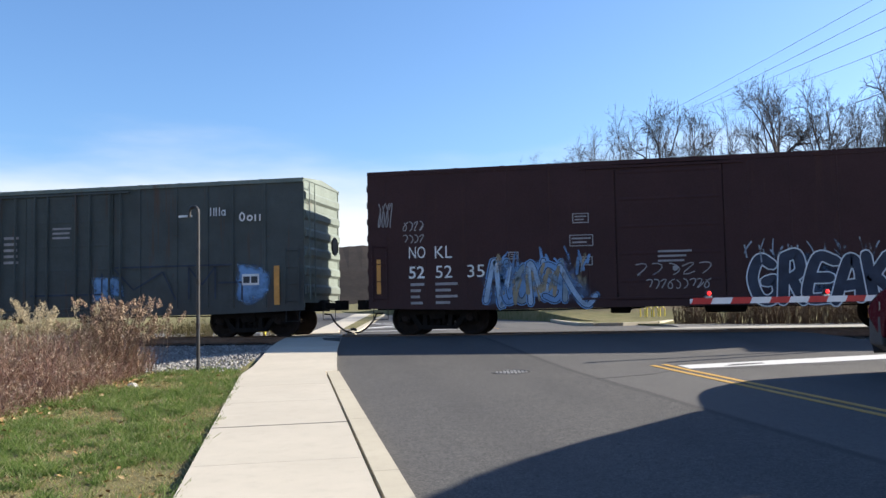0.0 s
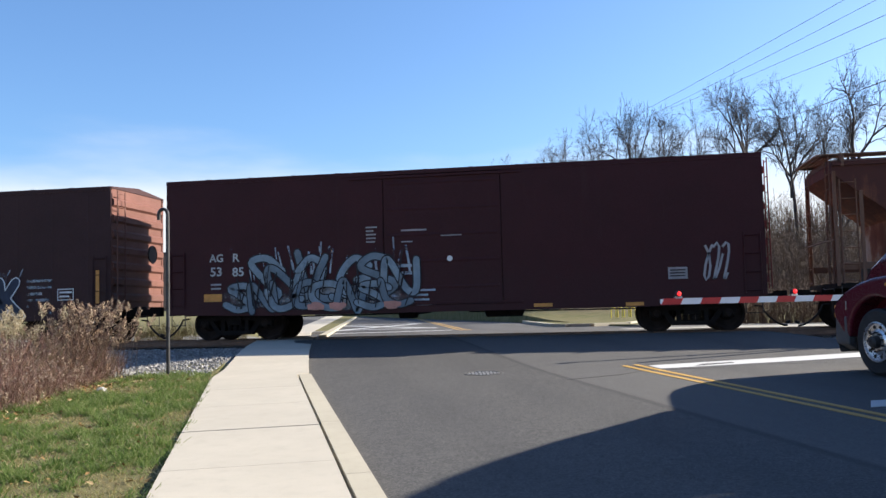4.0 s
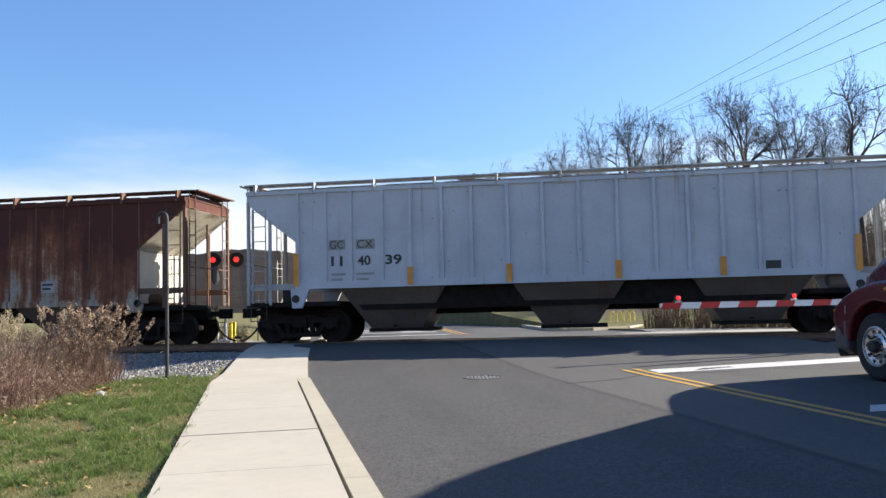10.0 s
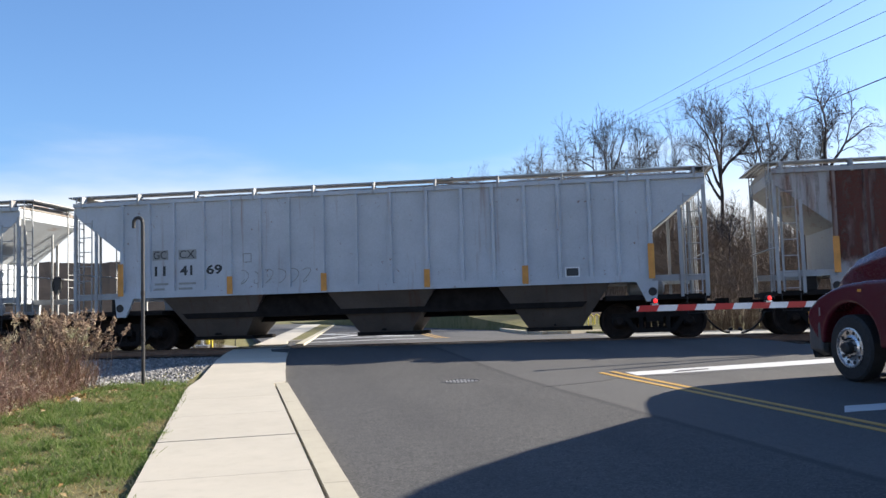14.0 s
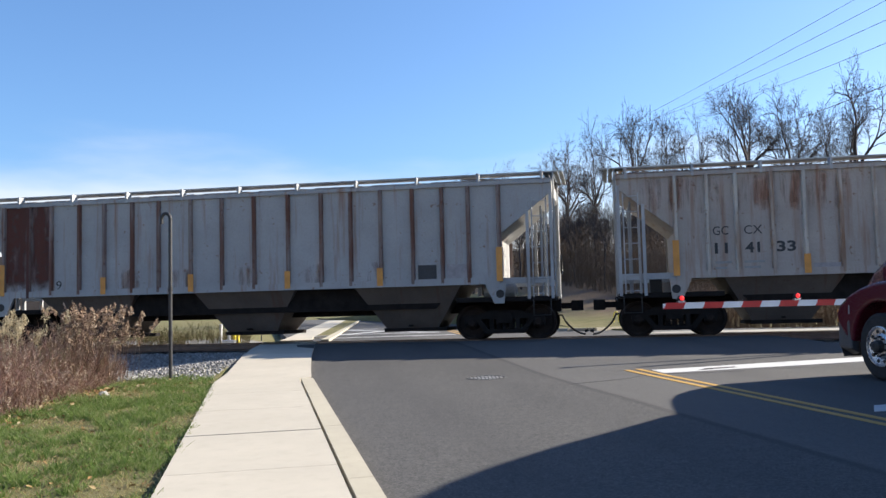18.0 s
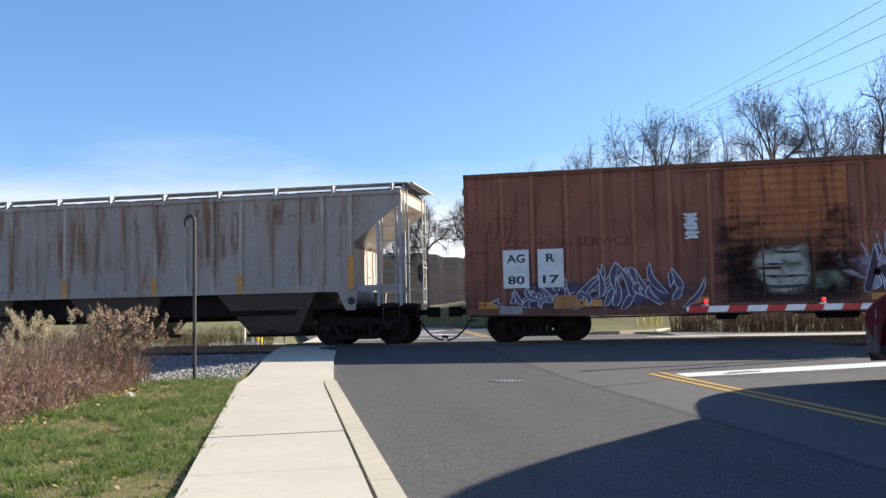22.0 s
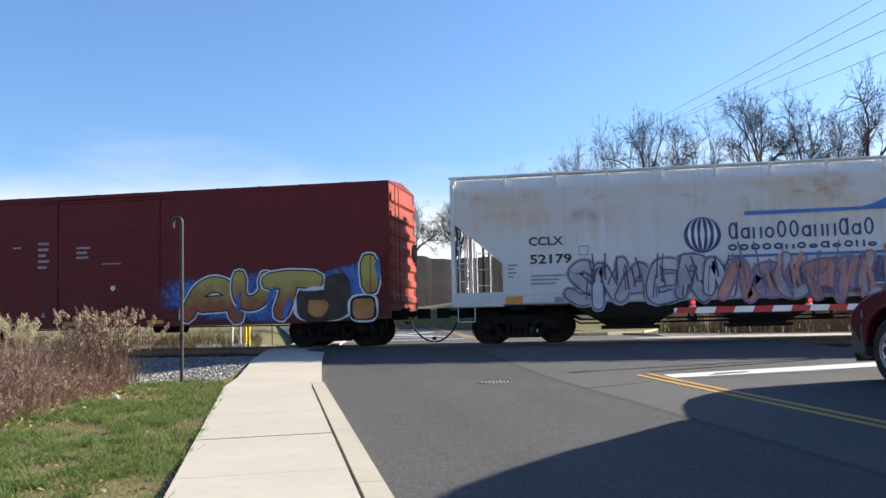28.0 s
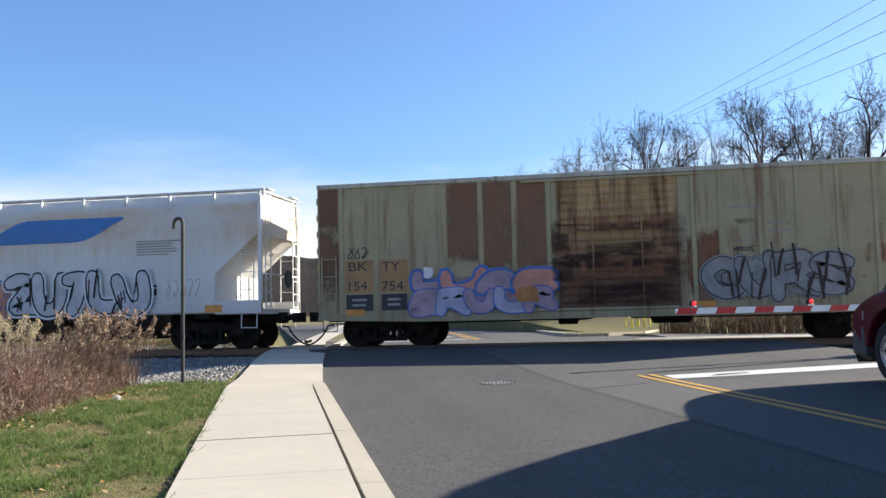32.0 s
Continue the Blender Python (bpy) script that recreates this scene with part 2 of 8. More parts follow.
WHITE_PAINT = plain("white_lettering", (0.72, 0.72, 0.7), 0.7, 0, 3, 0.15, 0.1, 0.002, 30)
DIM_WHITE = plain("faded_lettering", (0.32, 0.3, 0.3), 0.75, 0, 3, 0.25, 0.1, 0.002, 30)
PALE_LETTER = plain("pale_lettering", (0.46, 0.45, 0.44), 0.75, 0, 3, 0.25, 0.1, 0.002, 30)
DARK_PAINT = plain("dark_lettering", (0.03, 0.032, 0.035), 0.6, 0, 3, 0.2, 0.1, 0.002, 30)
ORANGE_TAPE = plain("orange_reflector", (0.62, 0.27, 0.05), 0.5, 0, 3, 0.2, 0.1, 0.002, 30)


# ---- mesh helpers ----
class Geo:
    """Vertices and faces gathered for one mesh."""

    def __init__(self):
        self.v, self.f = [], []

    def add(self, verts, faces):
        n = len(self.v)
        self.v += [tuple(p) for p in verts]
        self.f += [tuple(i + n for i in q) for q in faces]
        return self

    def box(self, x0, x1, y0, y1, z0, z1):
        p = [(x, y, z) for z in (z0, z1) for y in (y0, y1) for x in (x0, x1)]
        return self.add(p, [(0, 2, 3, 1), (4, 5, 7, 6), (0, 1, 5, 4), (2, 6, 7, 3), (0, 4, 6, 2), (1, 3, 7, 5)])

    def block(self, x0, x1, y0, y1, z0, z1, e=0.01):
        """A box with its long edges taken off."""
        poly = [(y0 + e, z0), (y1 - e, z0), (y1, z0 + e), (y1, z1 - e), (y1 - e, z1), (y0 + e, z1), (y0, z1 - e), (y0, z0 + e)]
        return self.prism(poly, "x", x0, x1)

    def prism(self, poly, axis, a, b):
        """A polygon pulled along an axis from a to b. Its corners: (y, z) for x, (x, z) for y, (x, y) for z."""
        put = {"x": lambda p, k: (k, p[0], p[1]), "y": lambda p, k: (p[0], k, p[1]), "z": lambda p, k: (p[0], p[1], k)}[axis]
        n = len(poly)
        faces = [tuple(range(n - 1, -1, -1)), tuple(range(n, 2 * n))] + [(i, (i + 1) % n, n + (i + 1) % n, n + i) for i in range(n)]
        return self.add([put(p, a) for p in poly] + [put(p, b) for p in poly], faces)

    def tube(self, p0, p1, r0, r1=None, n=8, caps=True):
        r1 = r0 if r1 is None else r1
        p0, p1 = Vector(p0), Vector(p1)
        d = (p1 - p0).normalized()
        s = d.cross(Vector((0, 0, 1)) if abs(d.z) < 0.9 else Vector((1, 0, 0))).normalized()
        w = d.cross(s)
        ring = [(math.cos(2 * math.pi * i / n), math.sin(2 * math.pi * i / n)) for i in range(n)]
        verts = [p0 + (s * c + w * q) * r0 for c, q in ring] + [p1 + (s * c + w * q) * r1 for c, q in ring]
        faces = [(i, (i + 1) % n, n + (i + 1) % n, n + i) for i in range(n)]
        if caps:
            faces += [tuple(range(n - 1, -1, -1)), tuple(range(n, 2 * n))]
        return self.add(verts, faces)

    def pipe(self, pts, r, n=7):
        """One bent round bar through the points."""
        pts = [Vector(p) for p in pts]
        verts = []
        for i, p in enumerate(pts):
            d = (pts[min(i + 1, len(pts) - 1)] - pts[max(i - 1, 0)]).normalized()
            if i == 0:
                s = d.cross(Vector((0, 0, 1)) if abs(d.z) < 0.9 else Vector((1, 0, 0))).normalized()
            else:
                s = (s - d * s.dot(d)).normalized()
            w = d.cross(s)
            verts += [p + (s * math.cos(6.2832 * k / n) + w * math.sin(6.2832 * k / n)) * r for k in range(n)]
        faces = [(j * n + i, j * n + (i + 1) % n, (j + 1) * n + (i + 1) % n, (j + 1) * n + i) for j in range(len(pts) - 1) for i in range(n)]
        return self.add(verts, faces + [tuple(range(n - 1, -1, -1)), tuple(range(len(verts) - n, len(verts)))])

    def lathe(self, prof, axis, c, n=24, closed=False):
        """A profile of (along, radius) turned about an axis ('x', 'y' or 'z') through c."""
        put = {"x": lambda k, r, a: (c[0] + k, c[1] + r * math.cos(a), c[2] + r * math.sin(a)),
               "y": lambda k, r, a: (c[0] + r * math.cos(a), c[1] + k, c[2] + r * math.sin(a)),
               "z": lambda k, r, a: (c[0] + r * math.cos(a), c[1] + r * math.sin(a), c[2] + k)}[axis]
        verts = [put(k, r, 2 * math.pi * i / n) for k, r in prof for i in range(n)]
        faces = [(j * n + i, j * n + (i + 1) % n, (j + 1) * n + (i + 1) % n, (j + 1) * n + i) for j in range(len(prof) - 1) for i in range(n)]
        if closed:
            m = (len(prof) - 1) * n
            faces += [(m + i, m + (i + 1) % n, (i + 1) % n, i) for i in range(n)]
        else:
            faces += [tuple(range(n - 1, -1, -1)), tuple(range((len(prof) - 1) * n, len(prof) * n))]
        return self.add(verts, faces)

    def moved(self, m):
        self.v = [tuple(m @ Vector(p)) for p in self.v]
        return self

    def mesh(self, name, material, smooth=False):
        me = bpy.data.meshes.new(name)
        me.from_pydata(self.v, [], self.f)
        bm = bmesh.new()
        bm.from_mesh(me)
        bmesh.ops.recalc_face_normals(bm, faces=bm.faces)
        bm.to_mesh(me)
        bm.free()
        me.materials.append(material)
        if smooth:
            me.polygons.foreach_set("use_smooth", [True] * len(me.polygons))
        return me


def part(name, geo, material, parent, label="", smooth=False, at=None):
    data = geo.mesh(name, material, smooth) if isinstance(geo, Geo) else geo
    ob = new(name, data)
    ob.parent = parent
    if at is not None:
        ob.matrix_basis = at
    if label:
        tagged(ob, label)
    return ob


def raw(name, verts, faces, material):
    """A big mesh as it comes, for loose stuff."""
    me = bpy.data.meshes.new(name)
    me.from_pydata(verts, [], faces)
    me.materials.append(material)
    return me


def thing(name, label, category, at=None, group="", kind=""):
    ob = new(name)
    ob.empty_display_size = 0.3
    if at is not None:
        ob.matrix_basis = at
    return tagged(ob, label, category, group, kind)


def bevel(ob, width=0.02, segments=2):
    b = ob.modifiers.new("bevel", "BEVEL")
    b.width, b.segments, b.limit_method = width, segments, "ANGLE"
    return ob


# ---- the lie of the land ----
TURN = radians(21)  # the road crosses the track at this angle from square
A2, B2 = (-math.sin(TURN), math.cos(TURN)), (math.cos(TURN), math.sin(TURN))


def road(u, v, z=None, dz=0.0):
    """A point u metres along the road past the track and v metres to its right."""
    x, y = u * A2[0] + v * B2[0], u * A2[1] + v * B2[1]
    return (x, y, (grade(y) if z is None else z) + dz)


def grade(y):
    """Height of the road: up a slope to the track, then level."""
    return float(np.interp(y, (-200, -60, -40, -25.6, -18.8, -8.4, -2.4, -1.4, 3, 80, 400), (-4, -1.7, -1.3, -0.92, -0.74, -0.42, -0.05, -0.012, -0.012, 0.32, 1.6)))


def smooth01(x, a, b):
    k = min(1.0, max(0.0, (x - a) / (b - a)))
    return k * k * (3 - 2 * k)


def land(x, y):
    """Height of the ground beside the road."""
    z = grade(y) - 0.22 * smooth01(6.5 - abs(y), 0, 4)
    z -= 0.2 * smooth01(-x, 8.2, 11.5) * smooth01(y, -9.5, -6.5) * smooth01(-y, -3, 2)
    z += 3.2 * smooth01(y, 9, 46) * smooth01(x + 0.30 * y, -12, 14)
    z += 2.0 * smooth01(y, 120, 420) + 22 * smooth01(y, 350, 1500)
    return z + 0.05 * noise.noise(Vector((x * 0.2, y * 0.2, 0)))


def sheet(name, us, vs, dz, material, parent=None):
    """A strip of paving over a net of road lines, with a skirt."""
    verts = [road(u, v, None, dz) for u in us for v in vs]
    n = len(vs)
    faces = [(i * n + j, i * n + j + 1, (i + 1) * n + j + 1, (i + 1) * n + j) for i in range(len(us) - 1) for j in range(n - 1)]
    g = Geo().add(verts, faces)
    edge = [j for j in range(n)] + [i * n + n - 1 for i in range(1, len(us))] + [(len(us) - 1) * n + j for j in range(n - 2, -1, -1)] + [i * n for i in range(len(us) - 2, 0, -1)]
    low = [(verts[k][0], verts[k][1], verts[k][2] - 0.25) for k in edge]
    base = len(g.v)
    g.v += low
    m = len(edge)
    g.f += [(edge[k], edge[(k + 1) % m], base + (k + 1) % m, base + k) for k in range(m)]
    return part(name, g, material, parent)


ROAD_L, ROAD_R = -8.26, 3.3
us = [-60, -45, -35, -30] + [k * 0.8 for k in range(-34, 13)] + [12, 16, 22, 30, 45, 70, 110, 170]
tagged(sheet("road", us, (ROAD_L, -6, -4.46, -2.5, 0, ROAD_R), -0.015, ASPHALT), "worn grey asphalt road crossing the railway", "road", kind="structure")

# the ground: one sheet to the horizon, lower where the paving lies
gu = [-700, -300, -120, -70, -45, -34] + [k * 1.0 for k in range(-30, 45)] + [48, 54, 60, 70, 85, 105, 130, 160, 200, 260, 340, 450, 600, 800, 1100, 1500]
gv = [-1500, -900, -500, -250, -130, -80, -55, -42, -34] + [-30 + k for k in range(0, 19)] + [-11.2, -10.5, -10.06, -10.0, -8.3, -4, 0, 3.3, 3.36, 4] + [5 + k * 1.5 for k in range(0, 22)] + [40, 46, 55, 70, 95, 130, 200, 350, 700, 1500]
gverts = []
for u in gu:
    for v in gv:
        x, y, _ = road(u, v, 0)
        paved = (-10.05 if u < -7 else -9.9) < v < 3.35 and u < 175
        gverts.append((x, y, grade(y) - 0.28 if paved else land(x, y) + 0.02))
gn = len(gv)
gfaces = [(i * gn + j, i * gn + j + 1, (i + 1) * gn + j + 1, (i + 1) * gn + j) for i in range(len(gu) - 1) for j in range(gn - 1)]
tagged(new("ground", raw("ground", gverts, gfaces, SOIL)), "grassy ground with grey gravel along the railway", "ground", kind="structure")

# sidewalk: slabs with open joints, then one narrower flag up to the rails
walkway = thing("sidewalk", "pale concrete sidewalk slabs beside the road", "sidewalk", kind="structure")
cuts = [-7.05, -9.12, -11.22] + [-13.35 - 2.23 * k for k in range(0, 8)]


def slab(corners, dz=0.06, deep=0.14):
    top = [road(u, v, None, dz) for u, v in corners]
    n = len(top)
    g = Geo().add(top + [(x, y, z - deep) for x, y, z in top], [tuple(range(n))] + [(i, (i + 1) % n, n + (i + 1) % n, n + i) for i in range(n)])
    return g


for k, (a, b) in enumerate(zip(cuts, cuts[1:])):
    gap = 0.048 if k % 3 == 0 and k else 0.007
    part("slab", slab([(a - gap, -10.02), (a - gap, -8.53), ((a + b) / 2, -8.53), (b, -8.53), (b, -10.02), ((a + b) / 2, -10.02)], 0.06), SIDEWALK, walkway)
rows = (((-7.05, -10.02), (-7.05, -8.55)), ((-6.8, -10.0), (-6.85, -8.30)), ((-5.3, -9.86), (-5.5, -8.235)), ((-3.9, -9.77), (-4.2, -8.17)), ((-2.5, -9.68), (-3.0, -8.1)), ((-1.2, -9.60), (-1.9, -8.03)))
flag = Geo().add([road(u, v, None, 0.055) for r in rows for u, v in r] + [road(u, v, None, -0.1) for r in rows for u, v in r], [(2 * i, 2 * i + 1, 2 * i + 3, 2 * i + 2) for i in range(5)] + [(2 * i + s, 2 * i + 2 + s, 14 + 2 * i + s, 12 + 2 * i + s) for i in range(5) for s in (0, 1)] + [(0, 1, 13, 12), (10, 11, 23, 22)])
part("slab", flag, SIDEWALK, walkway)
part("slab", slab([(-1.18, -9.60), (-1.88, -8.03), (-0.6, -7.92), (3.2, -7.62), (4.2, -9.1), (0.3, -9.45)], 0.03), SIDEWALK, walkway)
kerb = thing("kerb", "tan concrete kerb along the sidewalk", "kerb", kind="structure")
for k in range(9):
    a, b = -7.05 - 3.05 * k, -7.05 - 3.05 * (k + 1) + 0.008
    part("kerbstone", slab([(a, -8.495), (a, -8.28), ((a + b) / 2, -8.28), (b, -8.28), (b, -8.495), ((a + b) / 2, -8.495)], 0.055, 0.3), KERB, kerb)

# far side of the crossing
far_walk = thing("far_sidewalk", "pale concrete sidewalk beyond the railway", "sidewalk", kind="structure")
walk_l = lambda u: -8.75 + 0.085 * max(0, u - 3.3)
walk_r = lambda u: -7.66 + 0.10 * max(0, u - 6.0)
kerb_l = lambda u: -7.50 + 0.115 * max(0, u - 3.5)
for k in range(36):
    a, b = 4.3 + 3.0 * k, 4.3 + 3.0 * (k + 1) - 0.015
    part("slab", slab([(a, walk_l(a)), (b, walk_l(b)), (b, walk_r(b)), (a, walk_r(a))], 0.05), SIDEWALK, far_walk)
far_kerb = thing("far_kerb", "concrete kerb along the far grass strip", "kerb", kind="structure")
for k in range(36):
    a, b = 4.0 + 3.0 * k, 4.0 + 3.0 * (k + 1) - 0.01
    part("kerbstone", slab([(a, kerb_l(a)), (b, kerb_l(b)), (b, kerb_l(b) + 0.24), (a, kerb_l(a) + 0.24)], 0.06, 0.3), KERB, far_kerb)
verge = thing("verge", "narrow grass strip between far kerb and sidewalk", "grass strip", kind="structure")
part("turf", slab([(8.5, walk_r(8.5) + 0.02), (8.7, kerb_l(8.7) - 0.02), (60, kerb_l(60) - 0.02), (110, kerb_l(110) - 0.02), (110, walk_r(110) + 0.02), (60, walk_r(60) + 0.02)], 0.055, 0.2), SOIL, verge)

# corner with the side lane on the far right: a rounded kerb with grass behind it
corner = thing("corner_kerb", "curved concrete kerb round a grassy corner", "kerb", kind="structure")
arc = [(96, 23.3), (60, 13.8), (40, 8.6), (28, 5.6), (17.5, 3.1), (12, 2.1), (9.2, 1.7), (8.2, 1.9), (7.95, 2.6), (8.6, 4.2), (11, 5.8), (18.4, 8.2), (30, 13.5), (60, 27)]
for (a, b), (c, d) in zip(arc, arc[1:]):
    n = Vector((d - b, a - c)).normalized() * 0.2
    part("kerbstone", slab([(a, b), (c, d), (c - n.x, d - n.y), (a - n.x, b - n.y)], 0.1, 0.35), KERB, corner)
part("turf", slab(arc, 0.07, 0.2), SOIL, corner)
lane = thing("side_lane", "pale gravel lane running beside the railway", "lane", kind="structure")
part("lane_surface", Geo().prism([(0.8, 3.4), (4.5, 2.6), (60, 2.6), (60, 5.2), (3.0, 5.6), (0.2, 10.5), (-1.0, 10.8)], "z", -0.16, -0.02), concrete("lane_gravel", (0.34, 0.326, 0.292)), lane)

# painted lines
marks = thing("road_markings", "white and yellow painted road markings", "road marking", kind="structure")


def strip(name, pts, material, dz=-0.009):
    top = [road(u, v, None, dz) for u, v in pts]
    n = len(top)
    return part(name, Geo().add(top + [(x, y, z - 0.004) for x, y, z in top], [tuple(range(n))] + [(i, (i + 1) % n, n + (i + 1) % n, n + i) for i in range(n)]), material, marks)


def long_strip(name, v0, v1, u0, u1, material, bend=0.0):
    k = max(1, round(abs(u1 - u0) / 1.0))
    for i in range(k):
        a, b = u0 + (u1 - u0) * i / k, u0 + (u1 - u0) * (i + 1) / k
        s = lambda u: bend * max(0, u - 9) ** 1.0
        strip(name, [(a, v0 + s(a)), (b, v0 + s(b)), (b, v1 + s(b)), (a, v1 + s(a))], material)


long_strip("yellow_line", -2.66, -2.55, -7.8, -31, YELLOW_LINE)
long_strip("yellow_line", -2.42, -2.31, -7.75, -31, YELLOW_LINE)
long_strip("yellow_line", -2.15, -2.04, 8.0, 60, YELLOW_LINE, 0.13)
long_strip("yellow_line", -1.90, -1.79, 8.0, 60, YELLOW_LINE, 0.13)
strip("stop_line", [(-8.0, -2.2), (-8.6, -2.25), (-8.6, 0.4), (-8.0, 0.4)], WHITE_LINE)
strip("stop_line", [(-8.0, 0.405), (-8.6, 0.405), (-8.6, 3.0), (-8.0, 3.0)], WHITE_LINE)
strip("stop_line", [(-13.62, -1.75), (-14.1, -2.1), (-14.1, 1.2), (-13.62, 1.2)], WHITE_LINE)
for a, b, c, d in ((13, -6.3, 25, -0.8), (13, -2.2, 25, -5.0), (13.5, -6.2, 13.7, -2.0), (26, -4.9, 26.3, -0.5), (18, -4.0, 21, -2.9), (8.4, -6.7, 8.6, -2.4)):
    n = Vector((d - b, a - c)).normalized() * 0.2
    strip("crossing_mark", [(a + n.x, b + n.y), (c + n.x, d + n.y), (c - n.x, d - n.y), (a - n.x, b - n.y)], WHITE_LINE)
crack = [(-9.55, -4.3), (-9.35, -3.7), (-9.2, -3.2), (-8.85, -2.75), (-8.7, -2.35), (-8.9, -1.4), (-8.8, -0.4), (-9.0, 0.9)]
for (a, b), (c, d) in zip(crack, crack[1:]):
    strip("crack", [(a - 0.02, b), (c - 0.02, d), (c + 0.02, d), (a + 0.02, b)], TAR, -0.0105)

# manhole
hole = thing("manhole_cover", "round cast-iron manhole cover set in asphalt", "manhole cover", pose(-2.1, -9.25, grade(-9.25) - 0.013, 2.2, 0, 10))
part("rim", Geo().lathe([(-0.02, 0.36), (0.004, 0.36), (0.006, 0.33), (-0.01, 0.33), (-0.02, 0.33)], "z", (0, 0, 0), 28), IRON, hole)
part("lid", Geo().lathe([(-0.02, 0.32), (-0.002, 0.32), (0.0, 0.3)], "z", (0, 0, 0), 28), IRON, hole)
for k in range(-4, 5):
    for j in range(-4, 5):
        if math.hypot(k, j) < 4.2 and (k * 3 + j * 5) % 4:
            part("stud", Geo().block(0.065 * k - 0.022, 0.065 * k + 0.022, 0.065 * j - 0.014, 0.065 * j + 0.014, 0, 0.009, 0.004), plain("worn_iron", (0.42, 0.40, 0.37), 0.6, 0.1) if "worn_iron" not in bpy.data.materials else bpy.data.materials["worn_iron"], hole)

# railway
track = thing("railway_track", "two steel rails on wooden ties in grey ballast", "railway track", kind="structure")
for y in (-0.755, 0.755):
    prof = [(y - 0.07, -0.175), (y + 0.07, -0.175), (y + 0.07, -0.16), (y + 0.012, -0.14), (y + 0.012, -0.045), (y + 0.036, -0.035), (y + 0.036, -0.004), (y + 0.028, 0), (y - 0.028, 0), (y - 0.036, -0.004), (y - 0.036, -0.035), (y - 0.012, -0.045), (y - 0.012, -0.14), (y - 0.07, -0.16)]
    part("rail", Geo().prism(prof, "x", -160, 160), RAIL, track)
tie_mesh = Geo().block(-0.115, 0.115, -1.3, 1.3, -0.33, -0.178, 0.01).mesh("tie", TIE)
for k in range(-80, 60):
    x = 0.55 * k
    if not (-8.6 < x < 4.4):
        part("tie", tie_mesh, TIE, track, at=pose(x, 0, 0, 0, 0, random.uniform(-0.5, 0.5)))
bed = [(-3.6, -0.5), (-2.0, -0.24), (2.0, -0.24), (3.6, -0.5)]
bedding = thing("ballast_bed", "grey crushed-stone ballast under the ties", "ballast", kind="structure")
part("bed", Geo().prism(bed, "x", -160, -9.4), concrete("ballast_rock", (0.204, 0.201, 0.194)), bedding)
part("bed", Geo().prism(bed, "x", 5.2, 160), bpy.data.materials["ballast_rock"], bedding)


def stones(n, x0, x1, y0, y1, r0, r1):
    verts, faces = [], []
    for _ in range(n):
        x, y, r = random.uniform(x0, x1), random.uniform(y0, y1), random.uniform(r0, r1)
        u, v = x * A2[0] + y * A2[1], x * B2[0] + y * B2[1]
        if -10.1 + 0.6 * smooth01(u, -6, 0.5) < v < 4:
            continue
        z = max(land(x, y) + 0.02, float(np.interp(abs(y), (2.0, 3.6), (-0.24, -0.5)))) + r * 0.2
        k = len(verts)
        q = [Vector((random.uniform(0.6, 1.2) * a, random.uniform(0.6, 1.2) * b, random.uniform(0.5, 0.9) * c)) for a, b, c in ((1, 0, 0), (0, 1, 0), (-1, 0, 0), (0, -1, 0), (0, 0, 1), (0, 0, -1))]
        m = Euler((random.random() * 3, random.random() * 3, random.random() * 3)).to_matrix()
        for p in q:
            p = m @ p * r
            verts.append((x + p.x, y + p.y, z + p.z))
        faces += [(k + a, k + b, k + c) for a, b, c in ((0, 1, 4), (1, 2, 4), (2, 3, 4), (3, 0, 4), (1, 0, 5), (2, 1, 5), (3, 2, 5), (0, 3, 5))]
    return verts, faces


tagged(new("gravel", raw("gravel", *stones(15000, -17, -7.4, -9.3, -1.0, 0.02, 0.05), STONE)), "loose grey ballast stones beside the track", "gravel", kind="stuff")


# ---- freight cars ----
NEAR = -1.6   # y of a car's near side
WHEELS = []   # wheelsets that turn
CARS = []     # (car, where its left end stands at 0 s)
WHEEL_R = 0.457


def wheelset_mesh():
    g = Geo()
    for s in (-1, 1):
        w = 0.755 * s
        prof = [(-0.07 * s, 0.10), (-0.06 * s, 0.36), (-0.075 * s, 0.41), (-0.07 * s, 0.485), (-0.045 * s, 0.487), (-0.03 * s, WHEEL_R + 0.005), (0.065 * s, WHEEL_R - 0.006), (0.07 * s, 0.40), (0.03 * s, 0.36), (0.015 * s, 0.2), (0.07 * s, 0.14), (0.075 * s, 0.1)]
        g.lathe(prof, "y", (0, w, 0), 28)
        g.lathe([(0.0, 0.11), (0.24 * s, 0.11), (0.26 * s, 0.095), (0.275 * s, 0.06)], "y", (0, 0.98 * s - 0.05 * s, 0), 14)
        for k in range(3):
            a = k * 2.094
            g.tube((0.06 * math.cos(a), 1.19 * s, 0.06 * math.sin(a)), (0.06 * math.cos(a), 1.225 * s, 0.06 * math.sin(a)), 0.018, n=6)
    g.tube((0, -0.98, 0), (0, 0.98, 0), 0.085, n=12)
    return g.mesh("wheelset", WHEEL)


